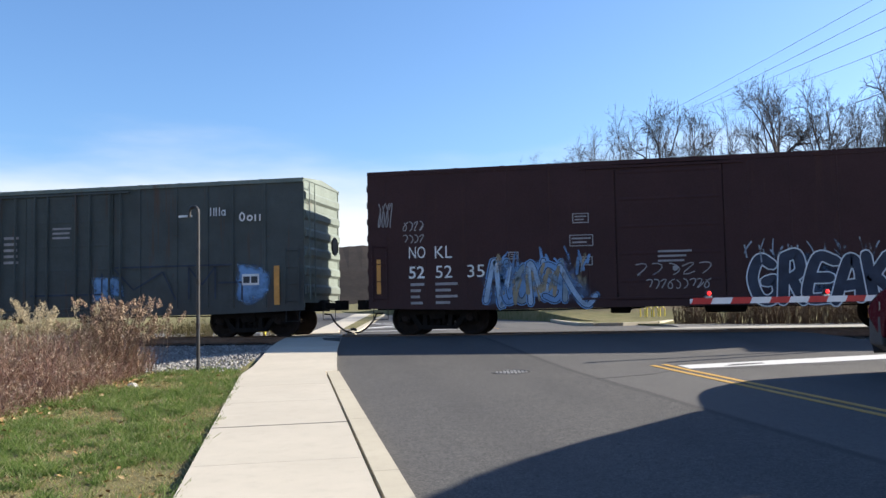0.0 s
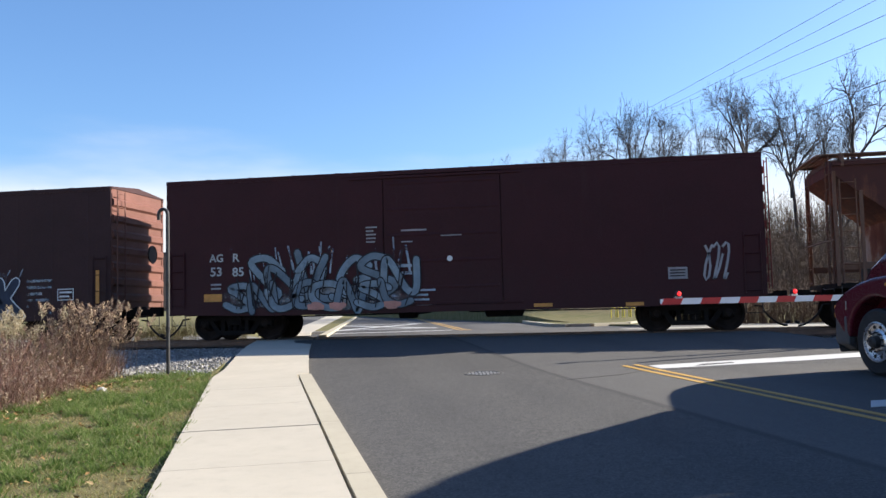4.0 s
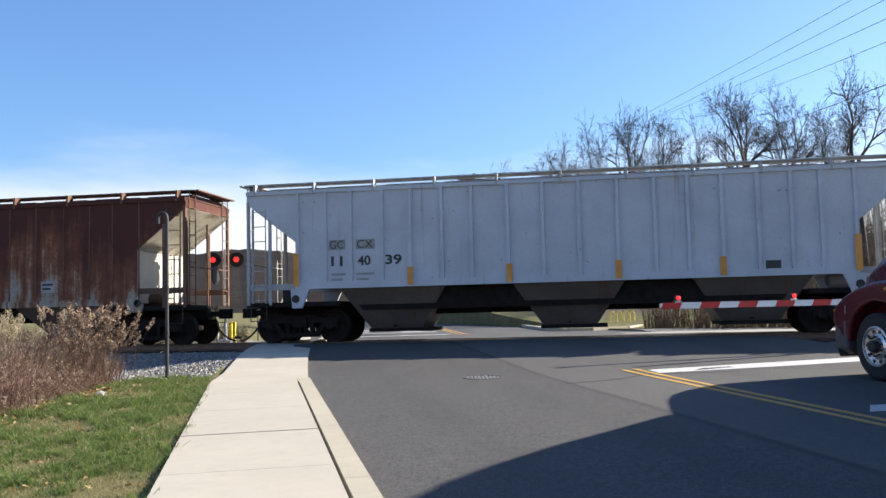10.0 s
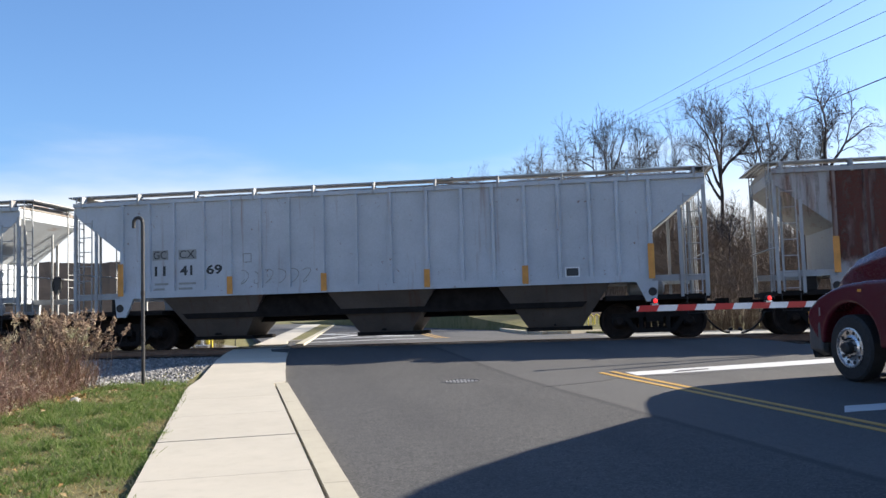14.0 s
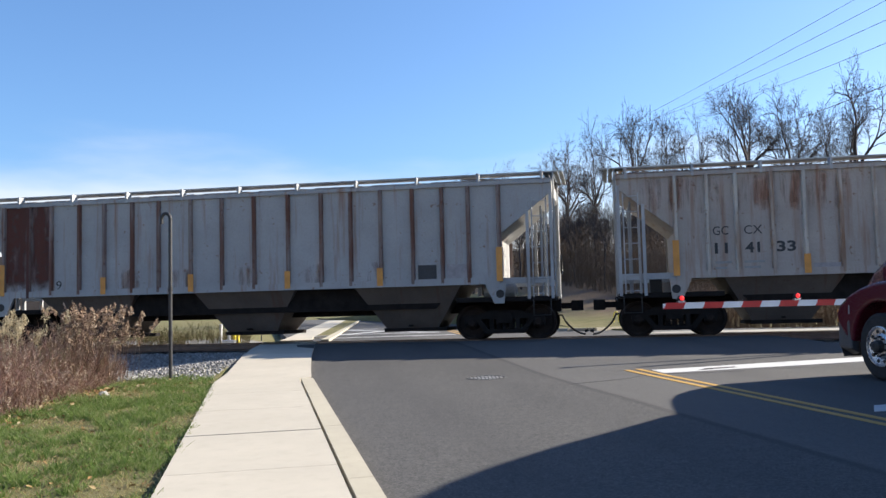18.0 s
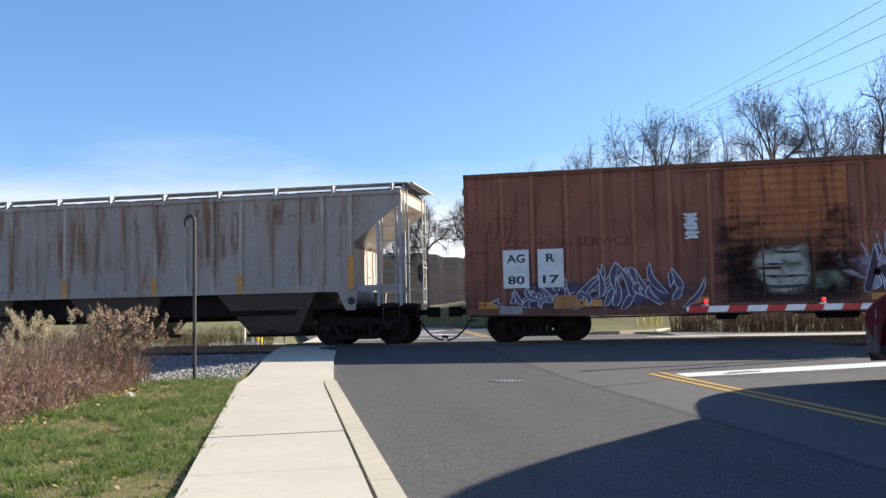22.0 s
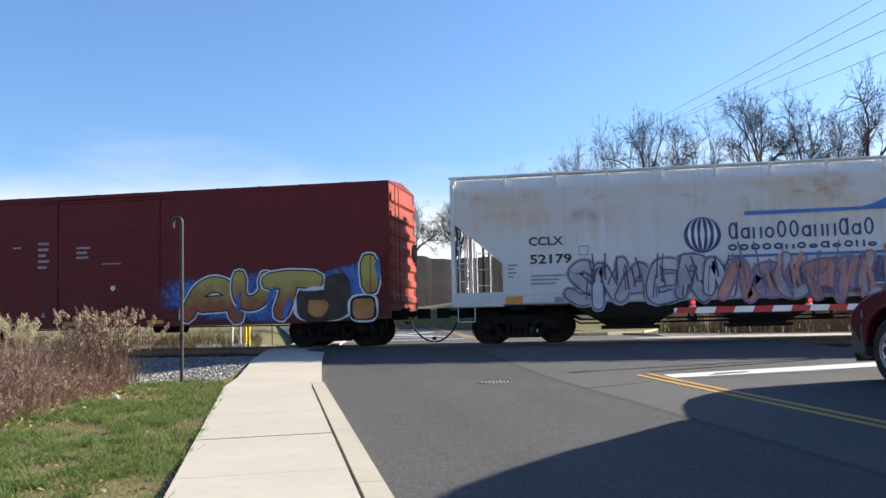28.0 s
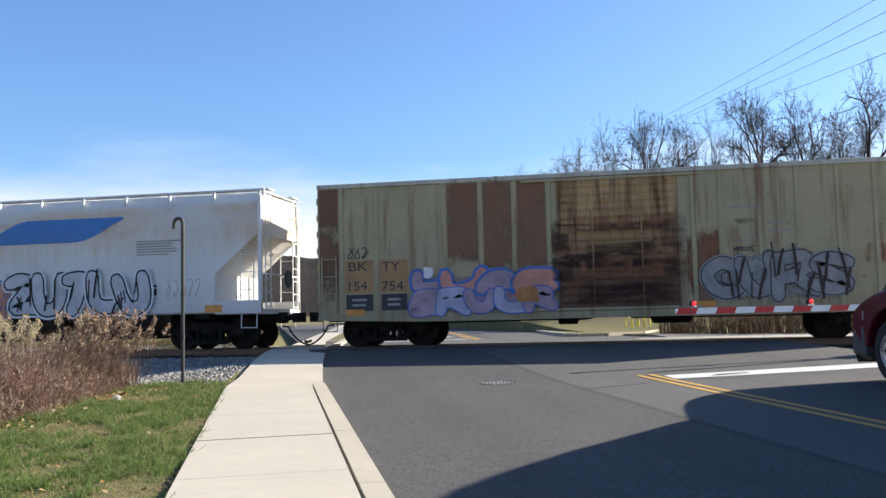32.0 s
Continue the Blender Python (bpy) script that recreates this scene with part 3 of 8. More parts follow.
def side_frame_mesh():
    """Cast side frame with its two windows and the spring opening."""
    g = Geo()
    o = [(-1.12, 0.14), (-1.06, 0.2), (-0.72, 0.2), (-0.42, 0.3), (0.42, 0.3), (0.72, 0.2), (1.06, 0.2), (1.12, 0.14), (1.12, 0.02), (1.06, -0.02)]
    g.prism([(-1.12, 0.13), (-1.06, 0.2), (-0.70, 0.2), (-0.42, 0.31), (0.42, 0.31), (0.70, 0.2), (1.06, 0.2), (1.12, 0.13), (1.12, 0.09), (-1.12, 0.09)], "y", -0.09, 0.09)
    g.prism([(-0.50, -0.30), (0.50, -0.30), (0.50, -0.19), (-0.50, -0.19)], "y", -0.12, 0.12)
    for s in (-1, 1):
        g.prism([(0.80 * s, 0.10), (0.66 * s, 0.10), (0.34 * s, -0.30), (0.52 * s, -0.30)], "y", -0.08, 0.08)
        g.prism([(0.40 * s, 0.10), (0.29 * s, 0.10), (0.29 * s, -0.2), (0.40 * s, -0.2)], "y", -0.1, 0.1)
        g.prism([(0.74 * s, 0.1), (1.08 * s, 0.1), (1.06 * s, -0.10), (1.0 * s, 0.0), (0.82 * s, 0.0), (0.76 * s, -0.12)], "y", -0.11, 0.11)
    return g.mesh("side_frame", RUNNING)


def spring_mesh():
    prof = []
    for k in range(5):
        prof += [(0.043 * k, 0.05), (0.043 * k + 0.012, 0.075), (0.043 * k + 0.03, 0.075), (0.043 * k + 0.042, 0.05)]
    return Geo().lathe(prof, "z", (0, 0, -0.185), 10).mesh("spring", RUNNING)


def bolster_mesh():
    g = Geo().prism([(-0.20, -0.02), (0.20, -0.02), (0.22, 0.08), (0.18, 0.26), (-0.18, 0.26), (-0.22, 0.08)], "y", -1.22, 1.22)
    g.lathe([(0.26, 0.2), (0.34, 0.2)], "z", (0, 0, 0), 16)
    for s in (-1, 1):
        g.prism([(0.44 * s, -0.06), (0.40 * s, 0.08), (0.34 * s, 0.08), (0.36 * s, -0.08)], "y", -0.72, 0.72)
    return g.mesh("bogie", RUNNING)


BOGIE = bolster_mesh(), side_frame_mesh(), spring_mesh(), wheelset_mesh()


def bogie(car, x):
    b = part("bogie", BOGIE[0], None, car, at=pose(x, 0, WHEEL_R))
    for s in (-1, 1):
        part("side_frame", BOGIE[1], None, b, at=pose(0, 1.06 * s, 0))
        for x_ in (-0.17, 0.0, 0.17):
            part("spring", BOGIE[2], None, b, at=pose(x_, 1.06 * s, 0))
    for s in (-1, 1):
        w = part("wheelset", BOGIE[3], None, b, at=pose(0.89 * s, 0, 0))
        WHEELS.append((w, 0.89 * s))


def coupler_mesh():
    """Shank and knuckle, facing -x."""
    g = Geo().block(-0.42, 0.5, -0.09, 0.09, -0.08, 0.08, 0.02)
    g.prism([(-0.42, -0.16), (-0.42, 0.14), (-0.62, 0.17), (-0.74, 0.1), (-0.70, 0.04), (-0.60, 0.06), (-0.58, -0.04), (-0.72, -0.08), (-0.74, -0.15), (-0.6, -0.18)], "z", -0.14, 0.14)
    g.box(-0.12, -0.02, -0.26, 0.26, -0.16, 0.16)
    return g.mesh("coupler", RUNNING)


def hose_mesh():
    pts = [(0.1, 0, 0.0), (-0.1, 0, -0.02)] + [(-0.1 - 0.07 * k, 0, -0.05 - 0.5 * math.sin(k / 9 * 1.57) ** 0.8) for k in range(1, 10)]
    g = Geo().pipe(pts, 0.028, 6)
    g.tube((-0.70, 0, -0.47), (-0.80, 0, -0.44), 0.04, n=8)
    return g.mesh("air_hose", RUBBER)


COUPLER, HOSE = coupler_mesh(), hose_mesh()
LEVER = Geo().pipe([(0, -1.45, 0.0), (0, -1.4, 0.06), (0, -0.5, 0.06), (0, -0.1, 0.12)], 0.014, 5).mesh("uncoupling_lever", BLACK_STEEL)


def ends(car, length, overhang=0.0):
    """Draft gear at both ends of a car."""
    for x, turn in ((overhang, 0), (length - overhang, 180)):
        m = pose(x, 0, 0, 0, 0, turn)
        part("coupler", COUPLER, None, car, at=m @ pose(0, 0, 0.86))
        part("air_hose", HOSE, None, car, at=m @ pose(-0.05, -0.28, 0.62))
        part("uncoupling_lever", LEVER, None, car, at=m @ pose(-0.12, 0, 0.92))


def ladder(car, x, y, z0, z1, material, w=0.42, along="x", rungs=None, name="ladder"):
    """Two stiles and rungs; along x on a side, along y on an end."""
    g = Geo()
    n = rungs or max(2, round((z1 - z0) / 0.38))
    d = lambda k: (k, 0, 0) if along == "x" else (0, k, 0)
    for s in (-w / 2, w / 2):
        a = Vector((x, y, 0)) + Vector(d(s))
        g.tube((a.x, a.y, z0), (a.x, a.y, z1), 0.018, n=5)
    for k in range(n):
        z = z0 + 0.08 + (z1 - z0 - 0.16) * k / (n - 1)
        a, b = Vector((x, y, z)) + Vector(d(-w / 2)), Vector((x, y, z)) + Vector(d(w / 2))
        g.tube(a, b, 0.013, n=5)
    return part(name, g, material, car)


TEXTS = {}


def letters(text, bold=0.0, shear=0.0):
    """A flat mesh of the built-in font, cap height about 0.7."""
    key = (text, bold, shear)
    if key not in TEXTS:
        cu = bpy.data.curves.new("text", "FONT")
        cu.body, cu.offset, cu.shear, cu.resolution_u = text, bold, shear, 3
        ob = bpy.data.objects.new("text", cu)
        scene.collection.objects.link(ob)
        dg = bpy.context.evaluated_depsgraph_get()
        me = bpy.data.meshes.new_from_object(ob.evaluated_get(dg))
        bpy.data.objects.remove(ob)
        v = np.array([p.co[:] for p in me.vertices])
        TEXTS[key] = v[:, :2], [tuple(p.vertices) for p in me.polygons]
        bpy.data.meshes.remove(me)
    return TEXTS[key]


def words(car, text, x0, x1, z0, z1, material, out=0.006, bold=0.0, name="lettering", label="", side=NEAR):
    """A line of lettering that fills the given rectangle of a car's near side."""
    v, f = letters(text, bold)
    lo, hi = v.min(0), v.max(0)
    k = ((x1 - x0) / (hi[0] - lo[0]), (z1 - z0) / (hi[1] - lo[1]))
    g = Geo().add([(x0 + (p[0] - lo[0]) * k[0], side - out, z0 + (p[1] - lo[1]) * k[1]) for p in v], f)
    me = bpy.data.meshes.new(name)
    me.from_pydata(g.v, [], g.f)
    me.materials.append(material)
    return part(name, me, None, car, label)


def bars(car, x0, x1, z0, z1, n, material, seed=0, name="stencil_line", out=0.006):
    """Lines of small lettering too fine to read."""
    r = random.Random(seed)
    h = (z1 - z0) / n
    for i in range(n):
        w = (x1 - x0) * (1 if i == 0 else r.uniform(0.6, 1.0))
        part(name, Geo().box(x0, x0 + w, NEAR - out, NEAR - out + 0.003, z1 - h * (i + 0.68), z1 - h * (i + 0.25)), material, car)


def brand_shapes(car, x0, x1, z0, z1, n, material, seed, out=0.01):
    """A brand name as a row of plain rings, bars and blocks."""
    r = random.Random(seed)
    w = (x1 - x0) / n
    for i in range(n):
        a, b, hi = x0 + w * i + 0.12 * w, x0 + w * (i + 1) - 0.1 * w, z1 if i in (0, 4) else z0 + (z1 - z0) * r.choice((0.68, 0.7, 1.0))
        g, k, y = Geo(), r.choice((0, 1, 0, 2)), NEAR - out
        t = (b - a) * 0.24
        if k != 1:
            outer = [((a + b) / 2 + (b - a) / 2 * math.cos(q * 0.3927), (z0 + hi) / 2 + (hi - z0) / 2 * math.sin(q * 0.3927)) for q in range(16)]
            inner = [((a + b) / 2 + ((b - a) / 2 - t) * math.cos(q * 0.3927), (z0 + hi) / 2 + ((hi - z0) / 2 - t) * math.sin(q * 0.3927)) for q in range(16)]
            g.add([(x, y, z) for x, z in outer] + [(x, y, z) for x, z in inner], [(q, (q + 1) % 16, 16 + (q + 1) % 16, 16 + q) for q in range(16)])
        if k != 0:
            for x in ((a, b - t) if k == 1 else (b - t,)):
                g.box(x, x + t, y - 0.002, y + 0.001, z0, hi)
        part("brand_shape", g, material, car)


def plate(car, x0, x1, z0, z1, material, out=0.006, name="placard", label=""):
    return part(name, Geo().box(x0, x1, NEAR - out, NEAR - out + 0.004, z0, z1), material, car, label)


def frame_mark(car, x0, x1, z0, z1, material, w=0.025, name="stencil_frame", out=0.006):
    g = Geo()
    for a, b, c, d in ((x0, x1, z0, z0 + w), (x0, x1, z1 - w, z1), (x0, x0 + w, z0 + w, z1 - w), (x1 - w, x1, z0 + w, z1 - w)):
        g.box(a, b, NEAR - out, NEAR - out + 0.003, c, d)
    return part(name, g, material, car)


def spray(name, base, var=0.3, scale=3.0, thin=0.25):
    """Spray paint: uneven, letting the steel behind it show."""
    a = Mat(name, 0.6, 0, 0.3)
    big, fine = a.noise(scale), a.noise(25, 5)
    c = a.mix(a.ramp(big, 0.3, 0.7), mul(base, 1 - var), mul(base, 1 + var))
    a.color(a.mix(a.ramp(fine, 0.5, 0.75, 0, thin), c, (0.05, 0.035, 0.035)))
    return a.m


def haze(name, base, cover=0.5, scale=1.6, run=(1, 1, 1), strength=1.0):
    """A thin mist of spray paint, with gaps."""
    a = Mat(name, 0.7, 0, 0.2)
    n, fine = a.noise(scale, 5, run), a.noise(40, 3)
    a.color(a.mix(a.ramp(fine, 0.3, 0.7, 0, 0.4), base, mul(base, 0.6)))
    k = a.math("MULTIPLY", a.ramp(n, 0.62 - 0.4 * cover, 0.72 - 0.25 * cover), a.ramp(fine, 0.2, 0.5, 0.6, 1))
    at = a.t.nodes.new("ShaderNodeAttribute")
    at.attribute_name = "bare"
    soft = a.math("ADD", at.outputs["Fac"], a.ramp(a.noise(scale * 4, 6), 0.3, 0.7, -0.3, 0.3))
    k = a.math("MULTIPLY", k, a.ramp(soft, 0.85, 0.15, 0, strength))
    a.link(k, a.b.inputs["Alpha"])
    return a.m


def blob(x0, x1, z0, z1, seed, n=40, rough=0.16):
    """An uneven cloud outline inside a rectangle."""
    r = random.Random(seed)
    ph = [r.uniform(0, 6.28) for _ in range(6)]
    pts = []
    for i in range(n):
        a = 2 * math.pi * i / n
        k = 1 + rough * sum(math.sin(a * (q + 3) + ph[q]) / (q + 1.5) for q in range(6))
        c, s = math.cos(a), math.sin(a)
        c, s = abs(c) ** 0.6 * (1 if c > 0 else -1), abs(s) ** 0.6 * (1 if s > 0 else -1)
        pts.append(((x0 + x1) / 2 + (x1 - x0) / 2 * k * c, (z0 + z1) / 2 + (z1 - z0) / 2 * k * s))
    return pts


def cloud(car, x0, x1, z0, z1, material, seed, out=0.005, rough=0.16, name="graffiti_cloud", keep=0.55, side=None):
    """A patch of sprayed paint or rust that thins out towards its rim."""
    pts = blob(x0, x1, z0, z1, seed, rough=rough)
    n, cx, cz = len(pts), (x0 + x1) / 2, (z0 + z1) / 2
    rings = (1.0, (1 + keep) / 2, keep, 0.66 * keep, 0.33 * keep, 0.06 * keep) if side else (1.0, (1 + keep) / 2, keep)
    last = len(rings) - 1
    verts = [(cx + (x - cx) * k, (side(cz + (z - cz) * k) if side else NEAR) - out, cz + (z - cz) * k) for k in rings for x, z in pts]
    faces = [(r * n + i, r * n + (i + 1) % n, (r + 1) * n + (i + 1) % n, (r + 1) * n + i) for r in range(last) for i in range(n)] + [tuple(range(last * n, (last + 1) * n))]
    me = bpy.data.meshes.new(name)
    me.from_pydata(verts, [], faces)
    bare = me.attributes.new("bare", "FLOAT", "POINT")
    bare.data.foreach_set("value", [1.0] * n + [0.4] * n + [0.0] * n * (last - 1))
    me.materials.append(material)
    return part(name, me, None, car)


def fade_panel(car, x0, x1, z0, z1, material, out, name="repaint_patch", soft=0.5):
    """A repainted panel whose lower edge was sprayed off softly."""
    zs = (z0, z0 + soft, z1)
    me = bpy.data.meshes.new(name)
    me.from_pydata([(x, NEAR - out, z) for z in zs for x in (x0, x1)], [], [(0, 1, 3, 2), (2, 3, 5, 4)])
    bare = me.attributes.new("bare", "FLOAT", "POINT")
    bare.data.foreach_set("value", [1.0, 1.0, 0.0, 0.0, 0.0, 0.0])
    me.materials.append(material)
    return part(name, me, None, car)


def scribble(car, x0, x1, z0, z1, material, seed, strokes=6, r=0.014, out=0.006, name="scrawl"):
    """Loose marker strokes, laid flat on the side."""
    q = random.Random(seed)
    for k in range(strokes):
        x = x0 + (x1 - x0) * (k + 0.3) / strokes
        w = (x1 - x0) / strokes
        pts = []
        a, b = q.uniform(-0.4, 0.4), q.uniform(0.6, 1.4)
        for i in range(9):
            s = i / 8
            pts.append((x + w * (0.5 * s + 0.45 * math.sin(s * 5.5 * b + a)), z0 + (z1 - z0) * (0.5 + 0.48 * math.cos(s * 4.2 * b + 3 * a))))
        verts = []
        for i, (xa, za) in enumerate(pts):
            (xb, zb), (xc, zc) = pts[min(i + 1, 8)], pts[max(i - 1, 0)]
            n = Vector((zc - zb, xb - xc))
            n = n.normalized() * r if n.length > 1e-6 else Vector((0, r))
            verts += [(xa + n.x, NEAR - out - 0.0004 * k, za + n.y), (xa - n.x, NEAR - out - 0.0004 * k, za - n.y)]
        g = Geo().add(verts, [(2 * i, 2 * i + 1, 2 * i + 3, 2 * i + 2) for i in range(8)])
        part(name, g, material, car)


def car_end(car, x, out, z0, z1, material, ribs=7, name="end_panel"):
    """A pressed-steel end: horizontal corrugations between flat edges."""
    pts = [(x, z0)]
    h = (z1 - z0 - 0.3) / ribs
    for k in range(ribs):
        z = z0 + 0.15 + h * k
        pts += [(x, z + h * 0.1), (x + 0.07 * out, z + h * 0.24), (x + 0.07 * out, z + h * 0.56), (x, z + h * 0.7)]
    pts += [(x, z1), (x - 0.05 * out, z1), (x - 0.05 * out, z0)]
    return part(name, Geo().prism(pts, "y", -1.5, 1.5), material, car)


def boxcar(name, label, x0, paint, roof_paint, length=16.0, top=4.45, low=0.72, posts=(), door=None, door_paint=None, door_style="corrugated", post_depth=0.05, ribs=7, bogie_in=1.8, end_paint=None, post_paint=None, front_paint=None):
    """A fifty-foot boxcar standing on the rails, its left end at x = 0."""
    car = thing(name, label, "freight car", group="cars of the passing train")
    CARS.append((car, x0))
    L, y = length, NEAR
    end_paint = end_paint or paint
    part("body", Geo().box(0.06, L - 0.06, -1.54, 1.54, 0.98, top - 0.05), paint, car)
    for s in (-1, 1):
        g = Geo()
        d0, d1 = door if door else (L / 2, L / 2)
        for a, b in ((0.0, d0), (d1, L)) if door else ((0.0, L),):
            g.box(a, b, min(1.56 * s, (1.6 - post_depth) * s), max(1.56 * s, (1.6 - post_depth) * s), low + 0.12, top)
        part("side_panel", g, paint, car)
        part("side_sill", Geo().prism([(0.0, low + 0.12), (0, low + 0.02), (2.9, low - 0.06), (L - 2.9, low - 0.06), (L, low + 0.02), (L, low + 0.12)], "y", min(1.52 * s, 1.598 * s), max(1.52 * s, 1.598 * s)), paint, car)
        for p in posts:
            part("post", Geo().prism([(p - 0.07, (1.6 - post_depth) * s), (p - 0.045, 1.6 * s), (p + 0.045, 1.6 * s), (p + 0.07, (1.6 - post_depth) * s)], "z", low + 0.12, top - 0.06), post_paint or paint, car)
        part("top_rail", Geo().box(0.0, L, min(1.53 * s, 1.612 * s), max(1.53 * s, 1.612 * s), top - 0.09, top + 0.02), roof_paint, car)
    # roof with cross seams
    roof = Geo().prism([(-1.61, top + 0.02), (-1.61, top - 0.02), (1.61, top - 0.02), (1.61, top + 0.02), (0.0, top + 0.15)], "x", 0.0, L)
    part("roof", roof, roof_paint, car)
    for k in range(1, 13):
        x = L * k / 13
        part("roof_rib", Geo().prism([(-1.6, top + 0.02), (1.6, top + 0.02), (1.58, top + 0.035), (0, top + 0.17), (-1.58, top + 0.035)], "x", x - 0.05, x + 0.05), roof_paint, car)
    # front_paint keeps a shaded left end as dark as the sides
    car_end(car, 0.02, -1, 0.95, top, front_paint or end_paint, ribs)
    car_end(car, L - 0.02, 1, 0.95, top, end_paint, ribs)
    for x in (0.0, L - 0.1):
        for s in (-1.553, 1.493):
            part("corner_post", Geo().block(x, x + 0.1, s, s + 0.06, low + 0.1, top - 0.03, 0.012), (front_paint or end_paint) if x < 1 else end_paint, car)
    if door:
        d0, d1 = door
        for s in (-1, 1):
            dr = part("door", Geo().box(d0 + 0.03, d1 - 0.03, min(1.55 * s, 1.585 * s), max(1.55 * s, 1.585 * s), low + 0.2, top - 0.12), door_paint or paint, car)
            if door_style == "corrugated":
                n = 16
                h = (top - low - 0.5) / n
                for k in range(n):
                    z = low + 0.3 + h * k
                    part("door_rib", Geo().prism([(1.585 * s, z), (1.615 * s, z + 0.25 * h), (1.615 * s, z + 0.5 * h), (1.585 * s, z + 0.72 * h)], "x", d0 + 0.1, d1 - 0.1), door_paint or paint, dr)
            elif door_style == "smooth":
                for k in range(5):
                    z = low + 0.55 + 0.7 * k
                    part("door_rib", Geo().prism([(1.585 * s, z), (1.592 * s, z + 0.04), (1.592 * s, z + 0.06), (1.585 * s, z + 0.1)], "x", d0 + 0.1, d1 - 0.1), door_paint or paint, dr)
            for z in (low + 0.17, top - 0.15):
                part("door_track", Geo().block(d0 - 0.9, d1 + 0.5, min(1.58 * s, 1.63 * s), max(1.58 * s, 1.63 * s), z - 0.04, z + 0.03, 0.008), paint, car)
            for k in range(2 if door_style == "corrugated" else 0):
                x = d0 + (d1 - d0) * (0.3 + 0.4 * k)
                part("lock_bar", Geo().tube((x, 1.64 * s, low + 0.25), (x, 1.64 * s, top - 0.2), 0.022, n=6), door_paint or paint, dr)
            if door_style == "corrugated":
                part("door_handle", Geo().block(d0 + 0.5, d0 + 1.3, min(1.62 * s, 1.66 * s), max(1.62 * s, 1.66 * s), low + 1.0, low + 1.07, 0.01), door_paint or paint, dr)
    # ladders, steps
    for s in (-1, 1):
        ladder(car, 0.33 if s < 0 else L - 0.33, 1.63 * s, low + 0.2, low + 1.75, paint, 0.4)
        ladder(car, L - 0.33 if s < 0 else 0.33, 1.63 * s, low + 0.2, low + 1.75, paint, 0.4)
    ladder(car, L + 0.14, -1.25, 1.05, top - 0.1, end_paint, 0.42, "y")
    ladder(car, -0.14, 1.25, 1.05, top - 0.1, end_paint, 0.42, "y")
    for x in (0.33, L - 0.33):
        for s in (-1, 1):
            part("stirrup_step", Geo().pipe([(x - 0.2, 1.55 * s, low + 0.1), (x - 0.2, 1.57 * s, low - 0.28), (x + 0.2, 1.57 * s, low - 0.28), (x + 0.2, 1.55 * s, low + 0.1)], 0.016, 5), BLACK_STEEL, car)
    part("brake_wheel", Geo().lathe([(0, 0.26), (0.03, 0.28), (0.05, 0.26), (0.03, 0.24)], "x", (L + 0.22, 0.4, 2.6), 18), BLACK_STEEL, car)
    underframe(car, L, bogie_in, low)
    return car


def underframe(car, L, bogie_in, low, gear=True):
    part("centre_sill", Geo().block(-0.1, L + 0.1, -0.32, 0.32, 0.70, 1.0, 0.03), RUNNING, car)
    for x in (bogie_in, L - bogie_in):
        part("body_bolster", Geo().prism([(-1.55, 0.95), (-1.55, 0.85), (-0.4, 0.76), (0.4, 0.76), (1.55, 0.85), (1.55, 0.95)], "x", x - 0.18, x + 0.18), RUNNING, car)
        bogie(car, x)
    if gear:
        for k in range(1, 6):
            x = bogie_in + (L - 2 * bogie_in) * k / 6
            part("crossbearer", Geo().prism([(-1.5, 0.95), (-1.5, 0.87), (-0.3, 0.72), (0.3, 0.72), (1.5, 0.87), (1.5, 0.95)], "x", x - 0.05, x + 0.05), RUNNING, car)
        part("air_reservoir", Geo().lathe([(0, 0.1), (0.06, 0.2), (1.0, 0.2), (1.06, 0.1)], "x", (L * 0.55, -0.85, 0.68), 14), RUNNING, car)
        part("brake_cylinder", Geo().lathe([(0, 0.12), (0.03, 0.16), (0.5, 0.16), (0.55, 0.06), (0.9, 0.03)], "x", (L * 0.40, -0.7, 0.66), 12), RUNNING, car)
        part("brake_rod", Geo().pipe([(bogie_in + 1.2, -0.5, 0.62), (L * 0.4, -0.7, 0.64)], 0.02, 5), RUNNING, car)
        part("brake_rod", Geo().pipe([(L * 0.52, -0.5, 0.64), (L - bogie_in - 1.2, -0.5, 0.62)], 0.02, 5), RUNNING, car)
    ends(car, L, 0.0)


HOPPER_POSTS = (1.46, 2.25, 2.96, 3.83, 4.6, 5.46, 6.26, 7.22, 8.14, 9.08, 10.06, 11.0, 11.83, 12.66, 13.54, 14.34, 15.05, 15.86)


